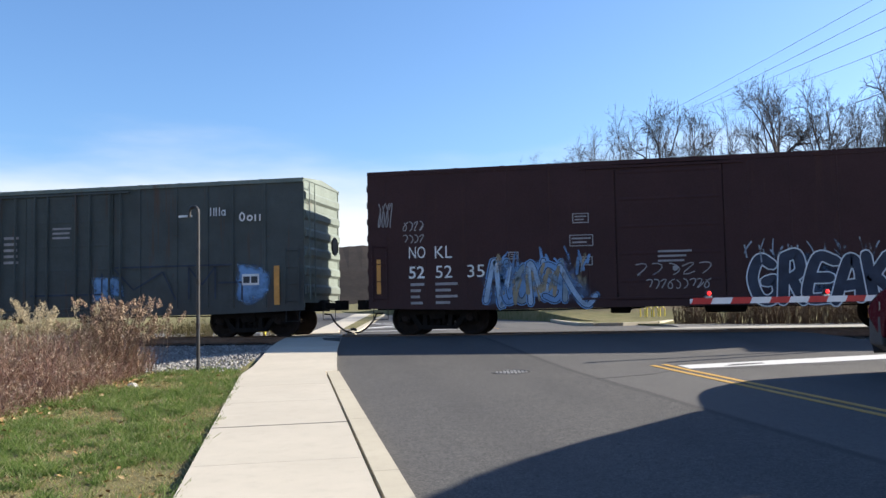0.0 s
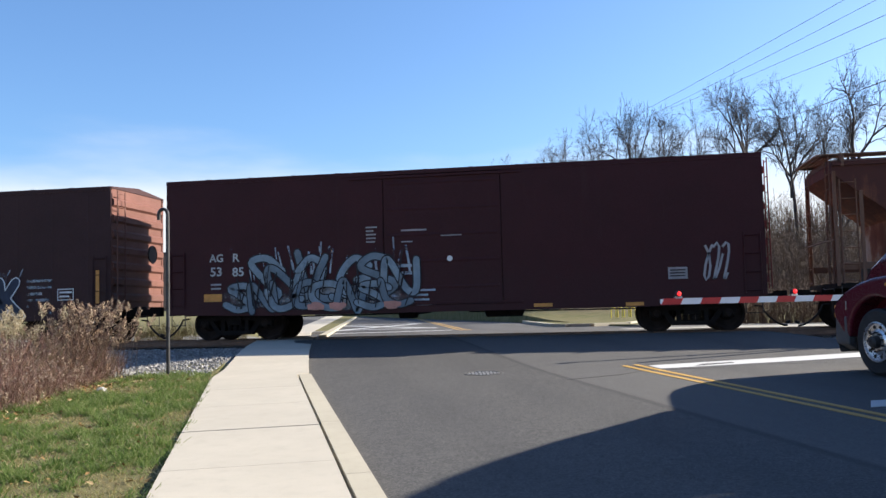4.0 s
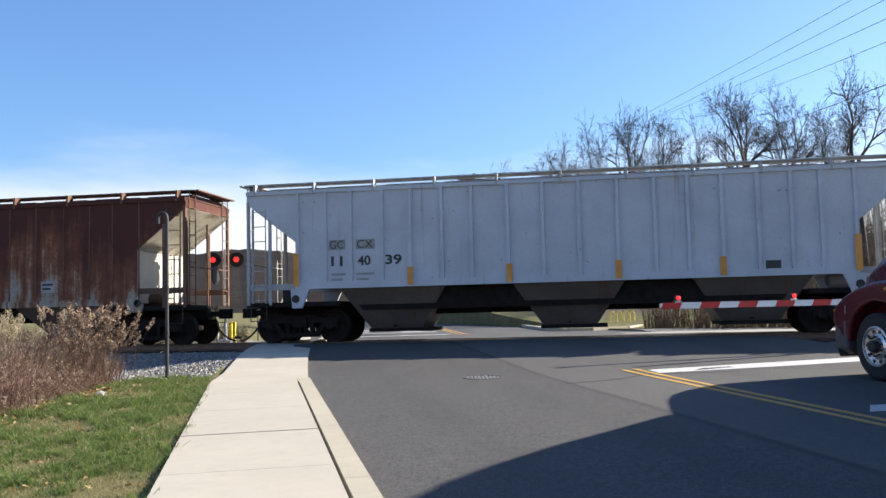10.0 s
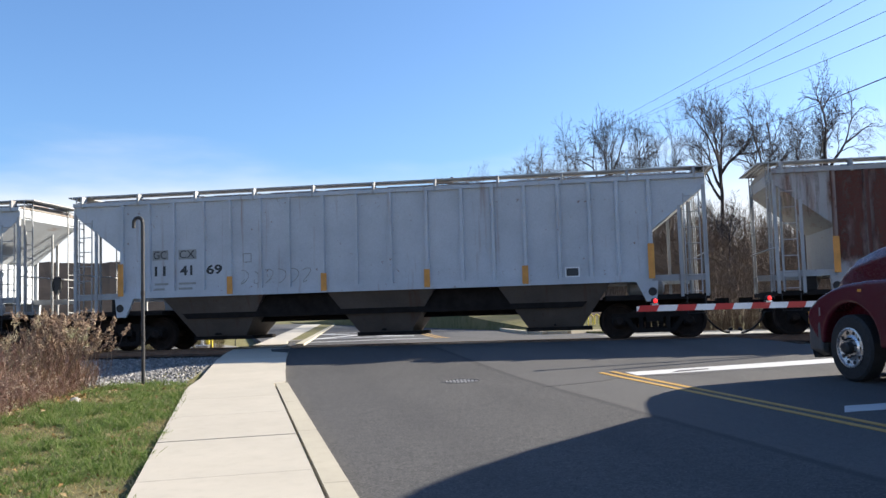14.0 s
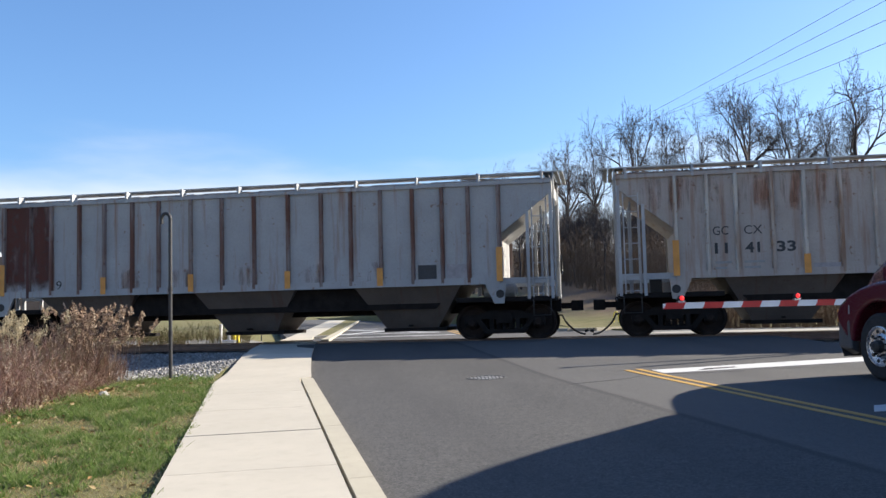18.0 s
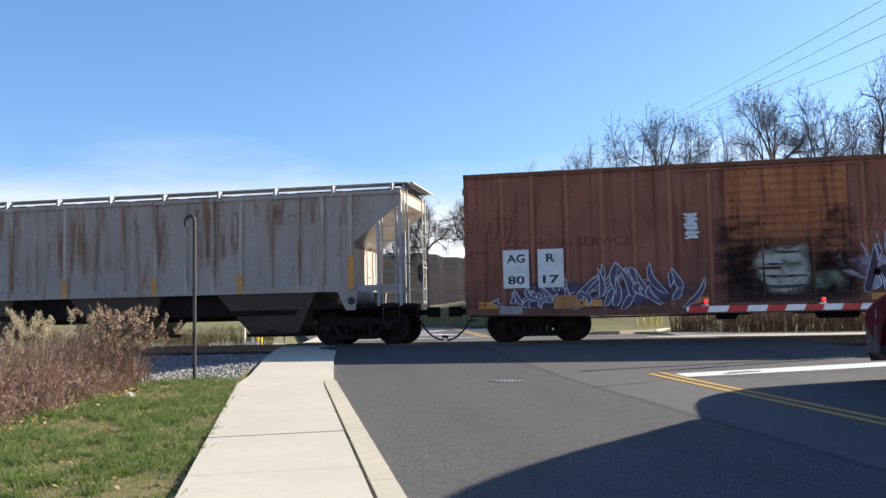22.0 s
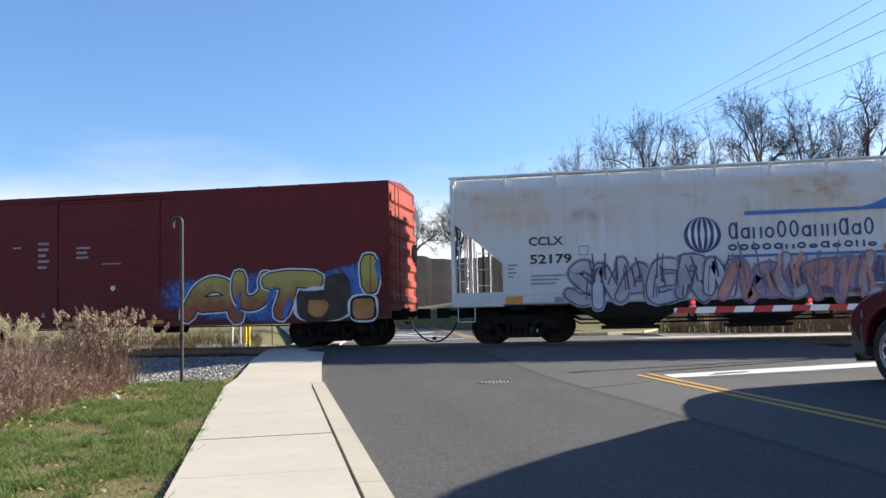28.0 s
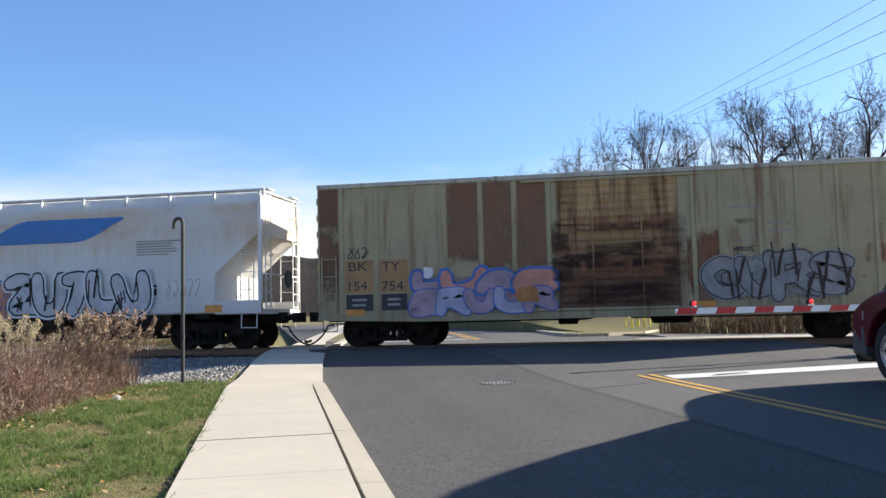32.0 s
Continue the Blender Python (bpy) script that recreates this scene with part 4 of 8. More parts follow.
def hopper(name, label, x0, paint, low_paint, top_paint, L=17.27, top=4.18, sill=1.5, steel=None, end_paint=None, post_paint=None, batten=False):
    """A three-bay covered hopper with posted sides, its left roof end at x = 0."""
    car = thing(name, label, "freight car", group="cars of the passing train")
    CARS.append((car, x0))
    steel, end_paint = steel or paint, end_paint or paint
    a, b = 1.46, L - 1.46
    zs, zb = 3.86, 2.72
    prof = [(0.0, top - 0.04), (0.0, zs), (a, zb), (a, sill), (b, sill), (b, zb), (L, zs), (L, top - 0.04)]
    part("body", Geo().prism(prof, "y", -1.52, 1.52), paint, car)
    for s in (-1, 1):
        part("side_plate", Geo().box(0.0, L, min(1.5 * s, 1.58 * s), max(1.5 * s, 1.58 * s), top - 0.10, top), paint, car)
        part("side_sill", Geo().box(a - 0.05, b + 0.05, min(1.5 * s, 1.6 * s), max(1.5 * s, 1.6 * s), sill - 0.04, sill + 0.14), paint, car)
        for x in HOPPER_POSTS:
            x *= L / 17.27
            wide, deep = (0.02, 1.545) if batten else (0.06, 1.605)
            part("post", Geo().prism([(x - wide, 1.52 * s), (x - 0.67 * wide, deep * s), (x + 0.67 * wide, deep * s), (x + wide, 1.52 * s)], "z", sill + 0.02, top - 0.1), post_paint or paint, car)
        for x, d in ((a, -1), (b, 1)):
            part("bolster_plate", Geo().prism([(x + 0.35 * -d, sill - 0.03), (x - 0.2 * -d, sill - 0.03), (x - 0.15 * -d, 0.95), (x + 0.55 * -d * 0.2, 0.95)], "y", min(1.5 * s, 1.59 * s), max(1.5 * s, 1.59 * s)), paint, car)
            part("bolster_hole", Geo().lathe([(0, 0.11), (0.008 * s, 0.11)], "y", (x + 0.05 * d, 1.592 * s, 1.2), 16), BLACK_STEEL, car)
    # bays: tapering chutes with gates
    for c in (4.05, 8.75, 13.35):
        g = Geo()
        t, w = 1.48, 0.72
        up = [(c - t, -1.5, sill), (c + t, -1.5, sill), (c + t, 1.5, sill), (c - t, 1.5, sill)]
        dn = [(c - w, -0.85, 0.36), (c + w, -0.85, 0.36), (c + w, 0.85, 0.36), (c - w, 0.85, 0.36)]
        g.add(up + dn, [(0, 1, 5, 4), (1, 2, 6, 5), (2, 3, 7, 6), (3, 0, 4, 7), (4, 5, 6, 7), (3, 2, 1, 0)])
        bay = part("bay", g, low_paint, car)
        part("outlet_gate", Geo().box(c - w - 0.05, c + w + 0.25, -0.95, 0.95, 0.26, 0.36), RUNNING, bay)
        part("gate_crank", Geo().tube((c, -1.25, 0.42), (c, -0.8, 0.42), 0.03, n=6), RUNNING, bay)
    part("centre_sill", Geo().block(-0.1, L + 0.1, -0.3, 0.3, 0.72, 1.05, 0.03), RUNNING, car)
    part("hopper_floor", Geo().prism([(2.6, sill), (3.2, 0.86), (L - 3.2, 0.86), (L - 2.6, sill)], "y", -1.22, 1.22), RUNNING, car)
    # roof, hatches, running boards
    part("roof", Geo().prism([(-1.57, top - 0.02), (1.57, top - 0.02), (1.3, top + 0.07), (0.6, top + 0.13), (-0.6, top + 0.13), (-1.3, top + 0.07)], "x", 0.02, L - 0.02), top_paint, car)
    for k in range(10):
        x = 1.0 + (L - 2.0) * k / 9
        part("hatch_cover", Geo().block(x - 0.7, x + 0.7, -0.42, 0.42, top + 0.13, top + 0.22, 0.03), top_paint, car)
    for s in (-1, 1):
        g = Geo()
        for j in range(4):
            g.box(-0.12, L + 0.12, 0.86 * s + 0.14 * j * s - 0.05, 0.86 * s + 0.14 * j * s + 0.05, top + 0.20, top + 0.235)
        part("running_board", g, steel, car)
        for k in range(11):
            x = 0.25 + (L - 0.5) * k / 10
            part("board_bracket", Geo().prism([(x - 0.03, top - 0.12), (x + 0.03, top - 0.12), (x + 0.03, top + 0.2), (x - 0.03, top + 0.2)], "y", min(1.32 * s, 1.59 * s), max(1.32 * s, 1.59 * s)), steel, car)
    for x in (-0.30, L - 0.2):
        g = Geo()
        for j in range(4):
            g.box(x + 0.13 * j, x + 0.13 * j + 0.1, -1.3, 1.3, top + 0.2, top + 0.235)
        part("end_board", g, steel, car)
    # open ends: deck, posts, slope sheets, rails, ladders
    for e, d in ((0.0, 1), (L, -1)):
        X = lambda k: e + d * k
        # a given end_paint puts sunlight into the right end's colour
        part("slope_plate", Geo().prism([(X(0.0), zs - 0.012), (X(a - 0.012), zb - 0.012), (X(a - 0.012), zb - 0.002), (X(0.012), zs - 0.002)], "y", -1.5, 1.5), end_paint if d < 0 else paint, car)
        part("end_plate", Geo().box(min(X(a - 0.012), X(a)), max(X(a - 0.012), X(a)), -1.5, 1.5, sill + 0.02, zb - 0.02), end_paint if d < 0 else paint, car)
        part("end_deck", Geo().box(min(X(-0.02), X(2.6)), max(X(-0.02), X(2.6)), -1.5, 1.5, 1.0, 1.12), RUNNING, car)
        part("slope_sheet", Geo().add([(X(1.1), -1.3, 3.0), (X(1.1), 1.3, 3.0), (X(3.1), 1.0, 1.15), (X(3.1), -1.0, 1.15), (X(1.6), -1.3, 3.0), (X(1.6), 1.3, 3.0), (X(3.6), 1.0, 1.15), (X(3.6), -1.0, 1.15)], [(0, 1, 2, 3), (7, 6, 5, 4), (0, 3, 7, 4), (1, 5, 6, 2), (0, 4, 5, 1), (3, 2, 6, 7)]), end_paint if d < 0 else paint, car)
        for s in (-1, 1):
            part("corner_post", Geo().block(min(X(0.0), X(0.08)), max(X(0.0), X(0.08)), 1.5 * s - 0.04, 1.5 * s + 0.04, 1.05, zs + 0.05, 0.01), steel, car)
            part("corner_post", Geo().block(min(X(0.62), X(0.70)), max(X(0.62), X(0.70)), 1.5 * s - 0.03, 1.5 * s + 0.03, 1.05, 3.4, 0.01), steel, car)
            part("deck_rail", Geo().box(min(X(0.0), X(1.5)), max(X(0.0), X(1.5)), 1.46 * s - 0.04, 1.46 * s + 0.04, 1.46, 1.62), steel, car)
            part("stirrup_step", Geo().pipe([(X(0.1), 1.5 * s, 1.05), (X(0.1), 1.53 * s, 0.62), (X(0.55), 1.53 * s, 0.62), (X(0.55), 1.5 * s, 1.05)], 0.018, 5), BLACK_STEEL, car)
            part("end_brace", Geo().tube((X(0.35), 0.7 * s, 1.1), (X(0.35), 0.7 * s, 3.6), 0.035, n=6), steel, car)
        ladder(car, X(0.35), -1.53, 1.1, 3.7, steel, 0.38)
        ladder(car, X(-0.03), 1.15, 1.1, top + 0.2, steel, 0.4, "y")
        ladder(car, X(-0.03), -1.15, 1.1, top + 0.2, steel, 0.4, "y")
        part("handrail", Geo().pipe([(X(-0.03), -1.5, 2.2), (X(-0.03), 1.5, 2.2)], 0.02, 6), steel, car)
        bogie(car, X(1.36))
    part("brake_wheel", Geo().lathe([(0, 0.26), (0.03, 0.28), (0.05, 0.26), (0.03, 0.24)], "x", (L + 0.1, 0.2, 2.0), 18), BLACK_STEEL, car)
    part("air_reservoir", Geo().lathe([(0, 0.1), (0.06, 0.19), (0.9, 0.19), (0.96, 0.1)], "x", (L - 2.0, -0.7, 1.32), 14), steel, car)
    part("brake_valve", Geo().block(0.8, 1.1, -0.9, -0.5, 1.12, 1.5, 0.03), BLACK_STEEL, car)
    ends(car, L, 0.05)
    return car


def smooth_hopper(name, label, x0, paint, top_paint, steel, L=19.07, top=4.36, low=1.02):
    """A long covered hopper with smooth bowed sides and a railed roof."""
    car = thing(name, label, "freight car", group="cars of the passing train")
    CARS.append((car, x0))
    # bowed shell from end to end, cut away under both ends by slope sheets
    half = [(1.30, top + 0.02), (1.48, top - 0.28), (1.575, top - 0.9), (1.598, 2.7), (1.598, low + 0.05), (1.56, low)]
    ring = [(-y, z) for y, z in half] + [(y, z) for y, z in reversed(half)]
    part("body", Geo().prism(ring, "x", 1.36, L - 1.36), paint, car)
    for e, d in ((0.0, 1), (L, -1)):
        X = lambda k: e + d * k
        hi = [p for p in half if p[1] > 3.2] + [(1.59, 3.2)]
        g = Geo()
        ra, rb = [(X(0.06), -y, z) for y, z in hi] + [(X(0.06), y, z) for y, z in reversed(hi)], [(X(1.37), -y, z) for y, z in hi] + [(X(1.37), y, z) for y, z in reversed(hi)]
        n = len(ra)
        g.add(ra + rb, [tuple(range(n)), tuple(range(2 * n - 1, n - 1, -1))] + [(i, (i + 1) % n, n + (i + 1) % n, n + i) for i in range(n)])
        part("hood_end", g, paint, car)
        part("slope_sheet", Geo().prism([(X(0.1), 3.2), (X(1.37), 2.1), (X(1.37), 3.2)], "y", -1.597, 1.597), paint, car)
        part("slope_sheet", Geo().prism([(X(0.9), 2.9), (X(2.2), 1.1), (X(2.7), 1.1), (X(1.37), 2.9)], "y", -1.0, 1.0), paint, car)
        part("end_deck", Geo().box(min(X(0.0), X(1.37)), max(X(0.0), X(1.37)), -1.52, 1.52, 0.98, 1.12), steel, car)
        for s in (-1, 1):
            part("side_sill", Geo().box(min(X(0), X(1.37)), max(X(0), X(1.37)), min(1.5 * s, 1.6 * s), max(1.5 * s, 1.6 * s), low - 0.02, low + 0.34), paint, car)
            part("corner_post", Geo().block(min(X(0.0), X(0.1)), max(X(0.0), X(0.1)), 1.53 * s - 0.05, 1.53 * s + 0.05, 1.05, top - 0.1, 0.012), steel, car)
        part("end_arch", Geo().pipe([(X(0.02), -1.5, 3.4), (X(0.02), -1.35, top + 0.05), (X(0.02), 1.35, top + 0.05), (X(0.02), 1.5, 3.4)], 0.04, 6), steel, car)
        ladder(car, X(0.42), -1.57, 1.1, 2.7, steel, 0.4)
        ladder(car, X(0.42), 1.57, 1.1, 2.7, steel, 0.4)
        ladder(car, X(-0.02), -1.1, 1.1, top, steel, 0.4, "y")
        ladder(car, X(-0.02), 1.1, 1.1, top, steel, 0.4, "y")
        part("handrail", Geo().pipe([(X(-0.02), -1.5, 2.1), (X(-0.02), 1.5, 2.1)], 0.02, 6), steel, car)
        for s in (-1, 1):
            part("stirrup_step", Geo().pipe([(X(0.15), 1.52 * s, 1.05), (X(0.15), 1.55 * s, 0.6), (X(0.6), 1.55 * s, 0.6), (X(0.6), 1.52 * s, 1.05)], 0.018, 5), steel, car)
        part("body_bolster", Geo().prism([(-1.55, 1.0), (-1.55, 0.88), (-0.4, 0.76), (0.4, 0.76), (1.55, 0.88), (1.55, 1.0)], "x", X(1.75) - 0.2, X(1.75) + 0.2), RUNNING, car)
        bogie(car, X(1.75))
    part("roof", Geo().prism([(-1.31, top), (1.31, top), (0.7, top + 0.09), (-0.7, top + 0.09)], "x", 0.1, L - 0.1), top_paint, car)
    for c in (4.6, 7.9, 11.2, 14.5):
        up = [(c - 1.6, -1.5, low), (c + 1.6, -1.5, low), (c + 1.6, 1.5, low), (c - 1.6, 1.5, low)]
        dn = [(c - 0.6, -0.7, 0.42), (c + 0.6, -0.7, 0.42), (c + 0.6, 0.7, 0.42), (c - 0.6, 0.7, 0.42)]
        bay = part("bay", Geo().add(up + dn, [(0, 1, 5, 4), (1, 2, 6, 5), (2, 3, 7, 6), (3, 0, 4, 7), (4, 5, 6, 7), (3, 2, 1, 0)]), BAY_DARK, car)
        part("outlet_gate", Geo().box(c - 0.75, c + 0.75, -0.9, 0.9, 0.33, 0.42), RUNNING, bay)
    for y, z in ((-1.05, 0.6), (-0.9, 0.5), (1.05, 0.6)):
        part("brake_pipe", Geo().pipe([(2.9, y, z + 0.2), (3.3, y, z), (L - 3.3, y, z), (L - 2.9, y, z + 0.2)], 0.025, 6), RUNNING, car)
    for x in (6.25, 9.55, 12.85):
        part("pipe_hanger", Geo().block(x - 0.04, x + 0.04, -1.1, 1.1, 0.5, 0.58, 0.01).box(x - 0.03, x + 0.03, -1.08, -1.02, 0.5, 1.04).box(x - 0.03, x + 0.03, 1.02, 1.08, 0.5, 1.04), RUNNING, car)
    for s in (-1, 1):
        part("running_board", Geo().box(-0.1, L + 0.1, min(0.75 * s, 1.2 * s), max(0.75 * s, 1.2 * s), top + 0.12, top + 0.15), steel, car)
        part("roof_rail", Geo().pipe([(-0.05, 1.42 * s, top + 0.09), (L + 0.05, 1.42 * s, top + 0.09)], 0.032, 6), steel, car)
        for k in range(15):
            x = 0.1 + (L - 0.2) * k / 14
            part("rail_post", Geo().block(x - 0.035, x + 0.035, min(1.40 * s, 1.47 * s), max(1.40 * s, 1.47 * s), top - 0.22, top + 0.1, 0.01), steel, car)
    for k in range(8):
        x = 1.6 + (L - 3.2) * k / 7
        part("hatch_cover", Geo().lathe([(0, 0.42), (0.1, 0.42), (0.13, 0.36)], "z", (x, 0, top + 0.08), 18), top_paint, car)
    part("centre_sill", Geo().block(-0.1, L + 0.1, -0.3, 0.3, 0.72, 1.0, 0.03), RUNNING, car)
    part("brake_wheel", Geo().lathe([(0, 0.26), (0.03, 0.28), (0.05, 0.26), (0.03, 0.24)], "x", (L + 0.1, 0.2, 2.0), 18), BLACK_STEEL, car)
    ends(car, L, 0.05)
    return car


BAY_DARK = car_paint("bay_paint_dark", (0.06, 0.058, 0.055), amount=0.3, dirt=0.5)
BAY_GREY = car_paint("bay_paint_grey", (0.128, 0.106, 0.0892), amount=0.25, dirt=0.4)
SPRAY_BLUE = spray("spray_light_blue", (0.32, 0.44, 0.58), 0.3, 2.5, 0.5)
SPRAY_PALE = spray("spray_pale", (0.62, 0.66, 0.68), 0.15)
SPRAY_DARK = spray("spray_navy", (0.03, 0.04, 0.065), 0.3)
SPRAY_BLACK = spray("spray_black", (0.016, 0.016, 0.02), 0.3)
SPRAY_GREYBLUE = spray("spray_grey_blue", (0.216, 0.272, 0.304), 0.3, 2.5)
SPRAY_STEEL = spray("spray_steel_blue", (0.15, 0.195, 0.225), 0.25, 2.0)
SPRAY_WHITE = spray("spray_white", (0.7, 0.7, 0.72), 0.12)
SPRAY_BROWN = spray("spray_orange", (0.45, 0.2, 0.07), 0.3, 2.0, 0.3)
SPRAY_PINK = spray("spray_salmon", (0.55, 0.26, 0.2), 0.25, 2.0, 0.35)
SPRAY_MAUVE = spray("spray_mauve", (0.36, 0.27, 0.33), 0.3, 2.0, 0.35)
SPRAY_ROYAL = spray("spray_royal_blue", (0.06, 0.14, 0.42), 0.3, 2.0, 0.3)
SPRAY_UMBER = spray("spray_umber", (0.05, 0.034, 0.03), 0.4, 3.0)
SPRAY_ASH = spray("spray_ash", (0.42, 0.4, 0.42), 0.2, 2.0, 0.15)
SPRAY_SILVER = spray("spray_silver", (0.5, 0.5, 0.53), 0.2, 2.0, 0.15)
SPRAY_VIOLET = spray("spray_violet", (0.2, 0.17, 0.26), 0.3)
SPRAY_LILAC = spray("spray_lilac", (0.36, 0.36, 0.48), 0.25, 2.0)
SPRAY_SOOT = spray("spray_plum", (0.06, 0.04, 0.055), 0.3)
SPRAY_PURPLE = spray("spray_purple", (0.11, 0.085, 0.14), 0.3)
MIST_BLUE = haze("mist_blue", (0.2, 0.36, 0.6), 0.75)
MIST_NAVY = haze("mist_navy", (0.04, 0.06, 0.1), 0.6)
MIST_TAN = haze("mist_tan", (0.36, 0.3, 0.2), 0.5)
MIST_PALE = haze("mist_pale", (0.4, 0.46, 0.52), 0.55)
MIST_ROYAL = haze("mist_royal", (0.1, 0.2, 0.52), 0.9)
MIST_LILAC = haze("mist_lilac", (0.42, 0.42, 0.5), 0.8)
MIST_PINK = haze("mist_pink", (0.42, 0.24, 0.25), 0.8)
MIST_RUST = haze("mist_rust", (0.36, 0.15, 0.075), 0.42, 1.3, (3.4, 1, 0.35), 0.62)
MIST_GREY = haze("mist_grey", (0.3, 0.31, 0.31), 0.75)
LOGO_BLUE = plain("logo_blue", (0.045, 0.18, 0.45), 0.5, 0, 1.0, 0.15, 0.1, 0.002, 20)
LOGO_NAVY = plain("logo_navy", (0.03, 0.06, 0.15), 0.5, 0, 1.0, 0.15, 0.1, 0.002, 20)


def ribbon(pts, half, n=6):
    """The outline strip of a soft stroke through the points: corners in pairs, with rounded ends."""
    p = [Vector(q) for q in pts]
    p = [p[0] * 2 - p[1]] + p + [p[-1] * 2 - p[-2]]
    way = []
    for a, b, c, d in zip(p, p[1:], p[2:], p[3:]):
        for k in range(n):
            t = k / n
            way.append(0.5 * ((2 * b) + (c - a) * t + (2 * a - 5 * b + 4 * c - d) * t * t + (3 * b - a - 3 * c + d) * t ** 3))
    way.append(p[-2])
    pairs = []
    for i, q in enumerate(way):
        d = (way[min(i + 1, len(way) - 1)] - way[max(i - 1, 0)])
        d = d.normalized() if d.length > 1e-6 else Vector((1, 0))
        side = Vector((-d.y, d.x)) * half
        if i == 0:
            for back, k in ((1.0, 0.15), (0.85, 0.6)):
                pairs.append((q - d * half * back + side * k, q - d * half * back - side * k))
        pairs.append((q + side, q - side))
        if i == len(way) - 1:
            for on, k in ((0.85, 0.6), (1.0, 0.15)):
                pairs.append((q + d * half * on + side * k, q + d * half * on - side * k))
    return pairs


# strokes of the painted shapes, in a unit square
FORMS = {
    "arch": (((0.0, 0.0), (0.2, 0.7), (0.5, 0.98), (0.8, 0.7), (1.0, 0.0)), ((0.25, 0.34), (0.78, 0.36))),
    "bowl": (((0.02, 1.0), (0.05, 0.4), (0.3, 0.04), (0.68, 0.06), (0.92, 0.45), (0.95, 1.0)),),
    "zig": (((0.02, 0.94), (0.5, 1.0), (0.92, 0.9), (0.5, 0.5), (0.1, 0.1), (0.55, 0.05), (1.0, 0.08)),),
    "ess": (((0.95, 0.85), (0.5, 1.0), (0.08, 0.78), (0.5, 0.52), (0.92, 0.25), (0.5, 0.0), (0.02, 0.15)),),
    "tee": (((0.0, 0.92), (0.5, 0.98), (1.0, 0.88)), ((0.5, 0.9), (0.48, 0.4), (0.4, 0.0))),
    "curl": (((0.95, 0.82), (0.5, 1.0), (0.06, 0.6), (0.12, 0.18), (0.55, 0.0), (0.95, 0.2), (0.9, 0.46), (0.6, 0.46)),),
    "leg": (((0.08, 0.0), (0.1, 0.95)), ((0.12, 0.96), (0.7, 1.0), (0.86, 0.72), (0.55, 0.5), (0.2, 0.47)), ((0.45, 0.47), (0.98, 0.0))),
    "comb": (((0.95, 0.94), (0.3, 0.98), (0.1, 0.5), (0.2, 0.04), (0.95, 0.06)), ((0.15, 0.5), (0.8, 0.52))),
    "fork": (((0.08, 0.0), (0.1, 1.0)), ((0.95, 1.0), (0.25, 0.52), (0.18, 0.48)), ((0.28, 0.5), (0.6, 0.3), (0.98, 0.0))),
    "wave": (((0.02, 0.0), (0.12, 0.9), (0.3, 0.9), (0.7, 0.1), (0.88, 0.1), (0.96, 1.0)),),
    "stem": (((0.45, 1.0), (0.5, 0.5), (0.45, 0.0)),),
    "loop": (((0.1, 0.6), (0.35, 0.98), (0.8, 0.85), (0.88, 0.4), (0.6, 0.03), (0.2, 0.15), (0.1, 0.55)),),
    "hook": (((0.1, 1.0), (0.12, 0.3), (0.4, 0.02), (0.95, 0.1)),),
}


def piece(car, forms, x0, x1, z0, z1, fill, line, seed, half=0.13, edge=0.05, out=0.012, rim=None, lean=0.1, tight=1.12):
    """Fat soft shapes in a row: a rim of spray, a dark contour and a fill, each shape over the one before."""
    r = random.Random(seed)
    w = (x1 - x0) / len(forms)
    y = NEAR - out
    for i, form in enumerate(forms):
        cx, cz = x0 + w * (i + 0.5), (z0 + z1) / 2 + r.uniform(-0.05, 0.05)
        sx, sz, tilt, slant = w * tight * r.uniform(0.85, 1.05) - 2 * half * 0.6, (z1 - z0) * r.uniform(0.86, 1.04) - 2 * half, r.uniform(-lean, lean), r.uniform(-0.2, 0.2)
        put = lambda u, v: (cx + sx * (u - 0.5) + slant * sz * (v - 0.5) - tilt * sz * (v - 0.5), cz + sz * (v - 0.5) + tilt * sx * (u - 0.5))
        strokes = [[put(u + r.uniform(-0.05, 0.05), v + r.uniform(-0.04, 0.04)) for u, v in st] for st in FORMS[form]]
        paint = fill[i % len(fill)] if isinstance(fill, tuple) else fill
        for name, grow, mat_ in (("graffiti_rim", 2.2 * edge, rim), ("graffiti_contour", edge, line), ("graffiti_fill", 0.0, paint)):
            if mat_ is None:
                continue
            g = Geo()
            for st in strokes:
                pairs = ribbon(st, half + grow)
                g.add([(q.x, y, q.y) for pr in pairs for q in pr], [(2 * k, 2 * k + 1, 2 * k + 3, 2 * k + 2) for k in range(len(pairs) - 1)])
                y -= 0.0005
            part(name, g, mat_, car)
            y -= 0.0003


def flicks(car, x0, x1, z0, z1, n, material, seed, out=0.01, half=0.02, drop=0.0):
    """Short quick strokes that stand off a piece's upper edge."""
    r = random.Random(seed)
    for k in range(n):
        x, z, h, l = r.uniform(x0, x1), z0 + (z1 - z0) * r.uniform(0.0, 0.6), (z1 - z0) * r.uniform(0.3, 0.8), r.uniform(-0.15, 0.2)
        pairs = ribbon([(x, z), (x + 0.4 * l, z + 0.5 * h - drop), (x + l, z + h)], half * r.uniform(0.6, 1.3), 4)
        part("graffiti_flick", Geo().add([(q.x, NEAR - out - 0.0004 * k, q.y) for pr in pairs for q in pr], [(2 * q, 2 * q + 1, 2 * q + 3, 2 * q + 2) for q in range(len(pairs) - 1)]), material, car)


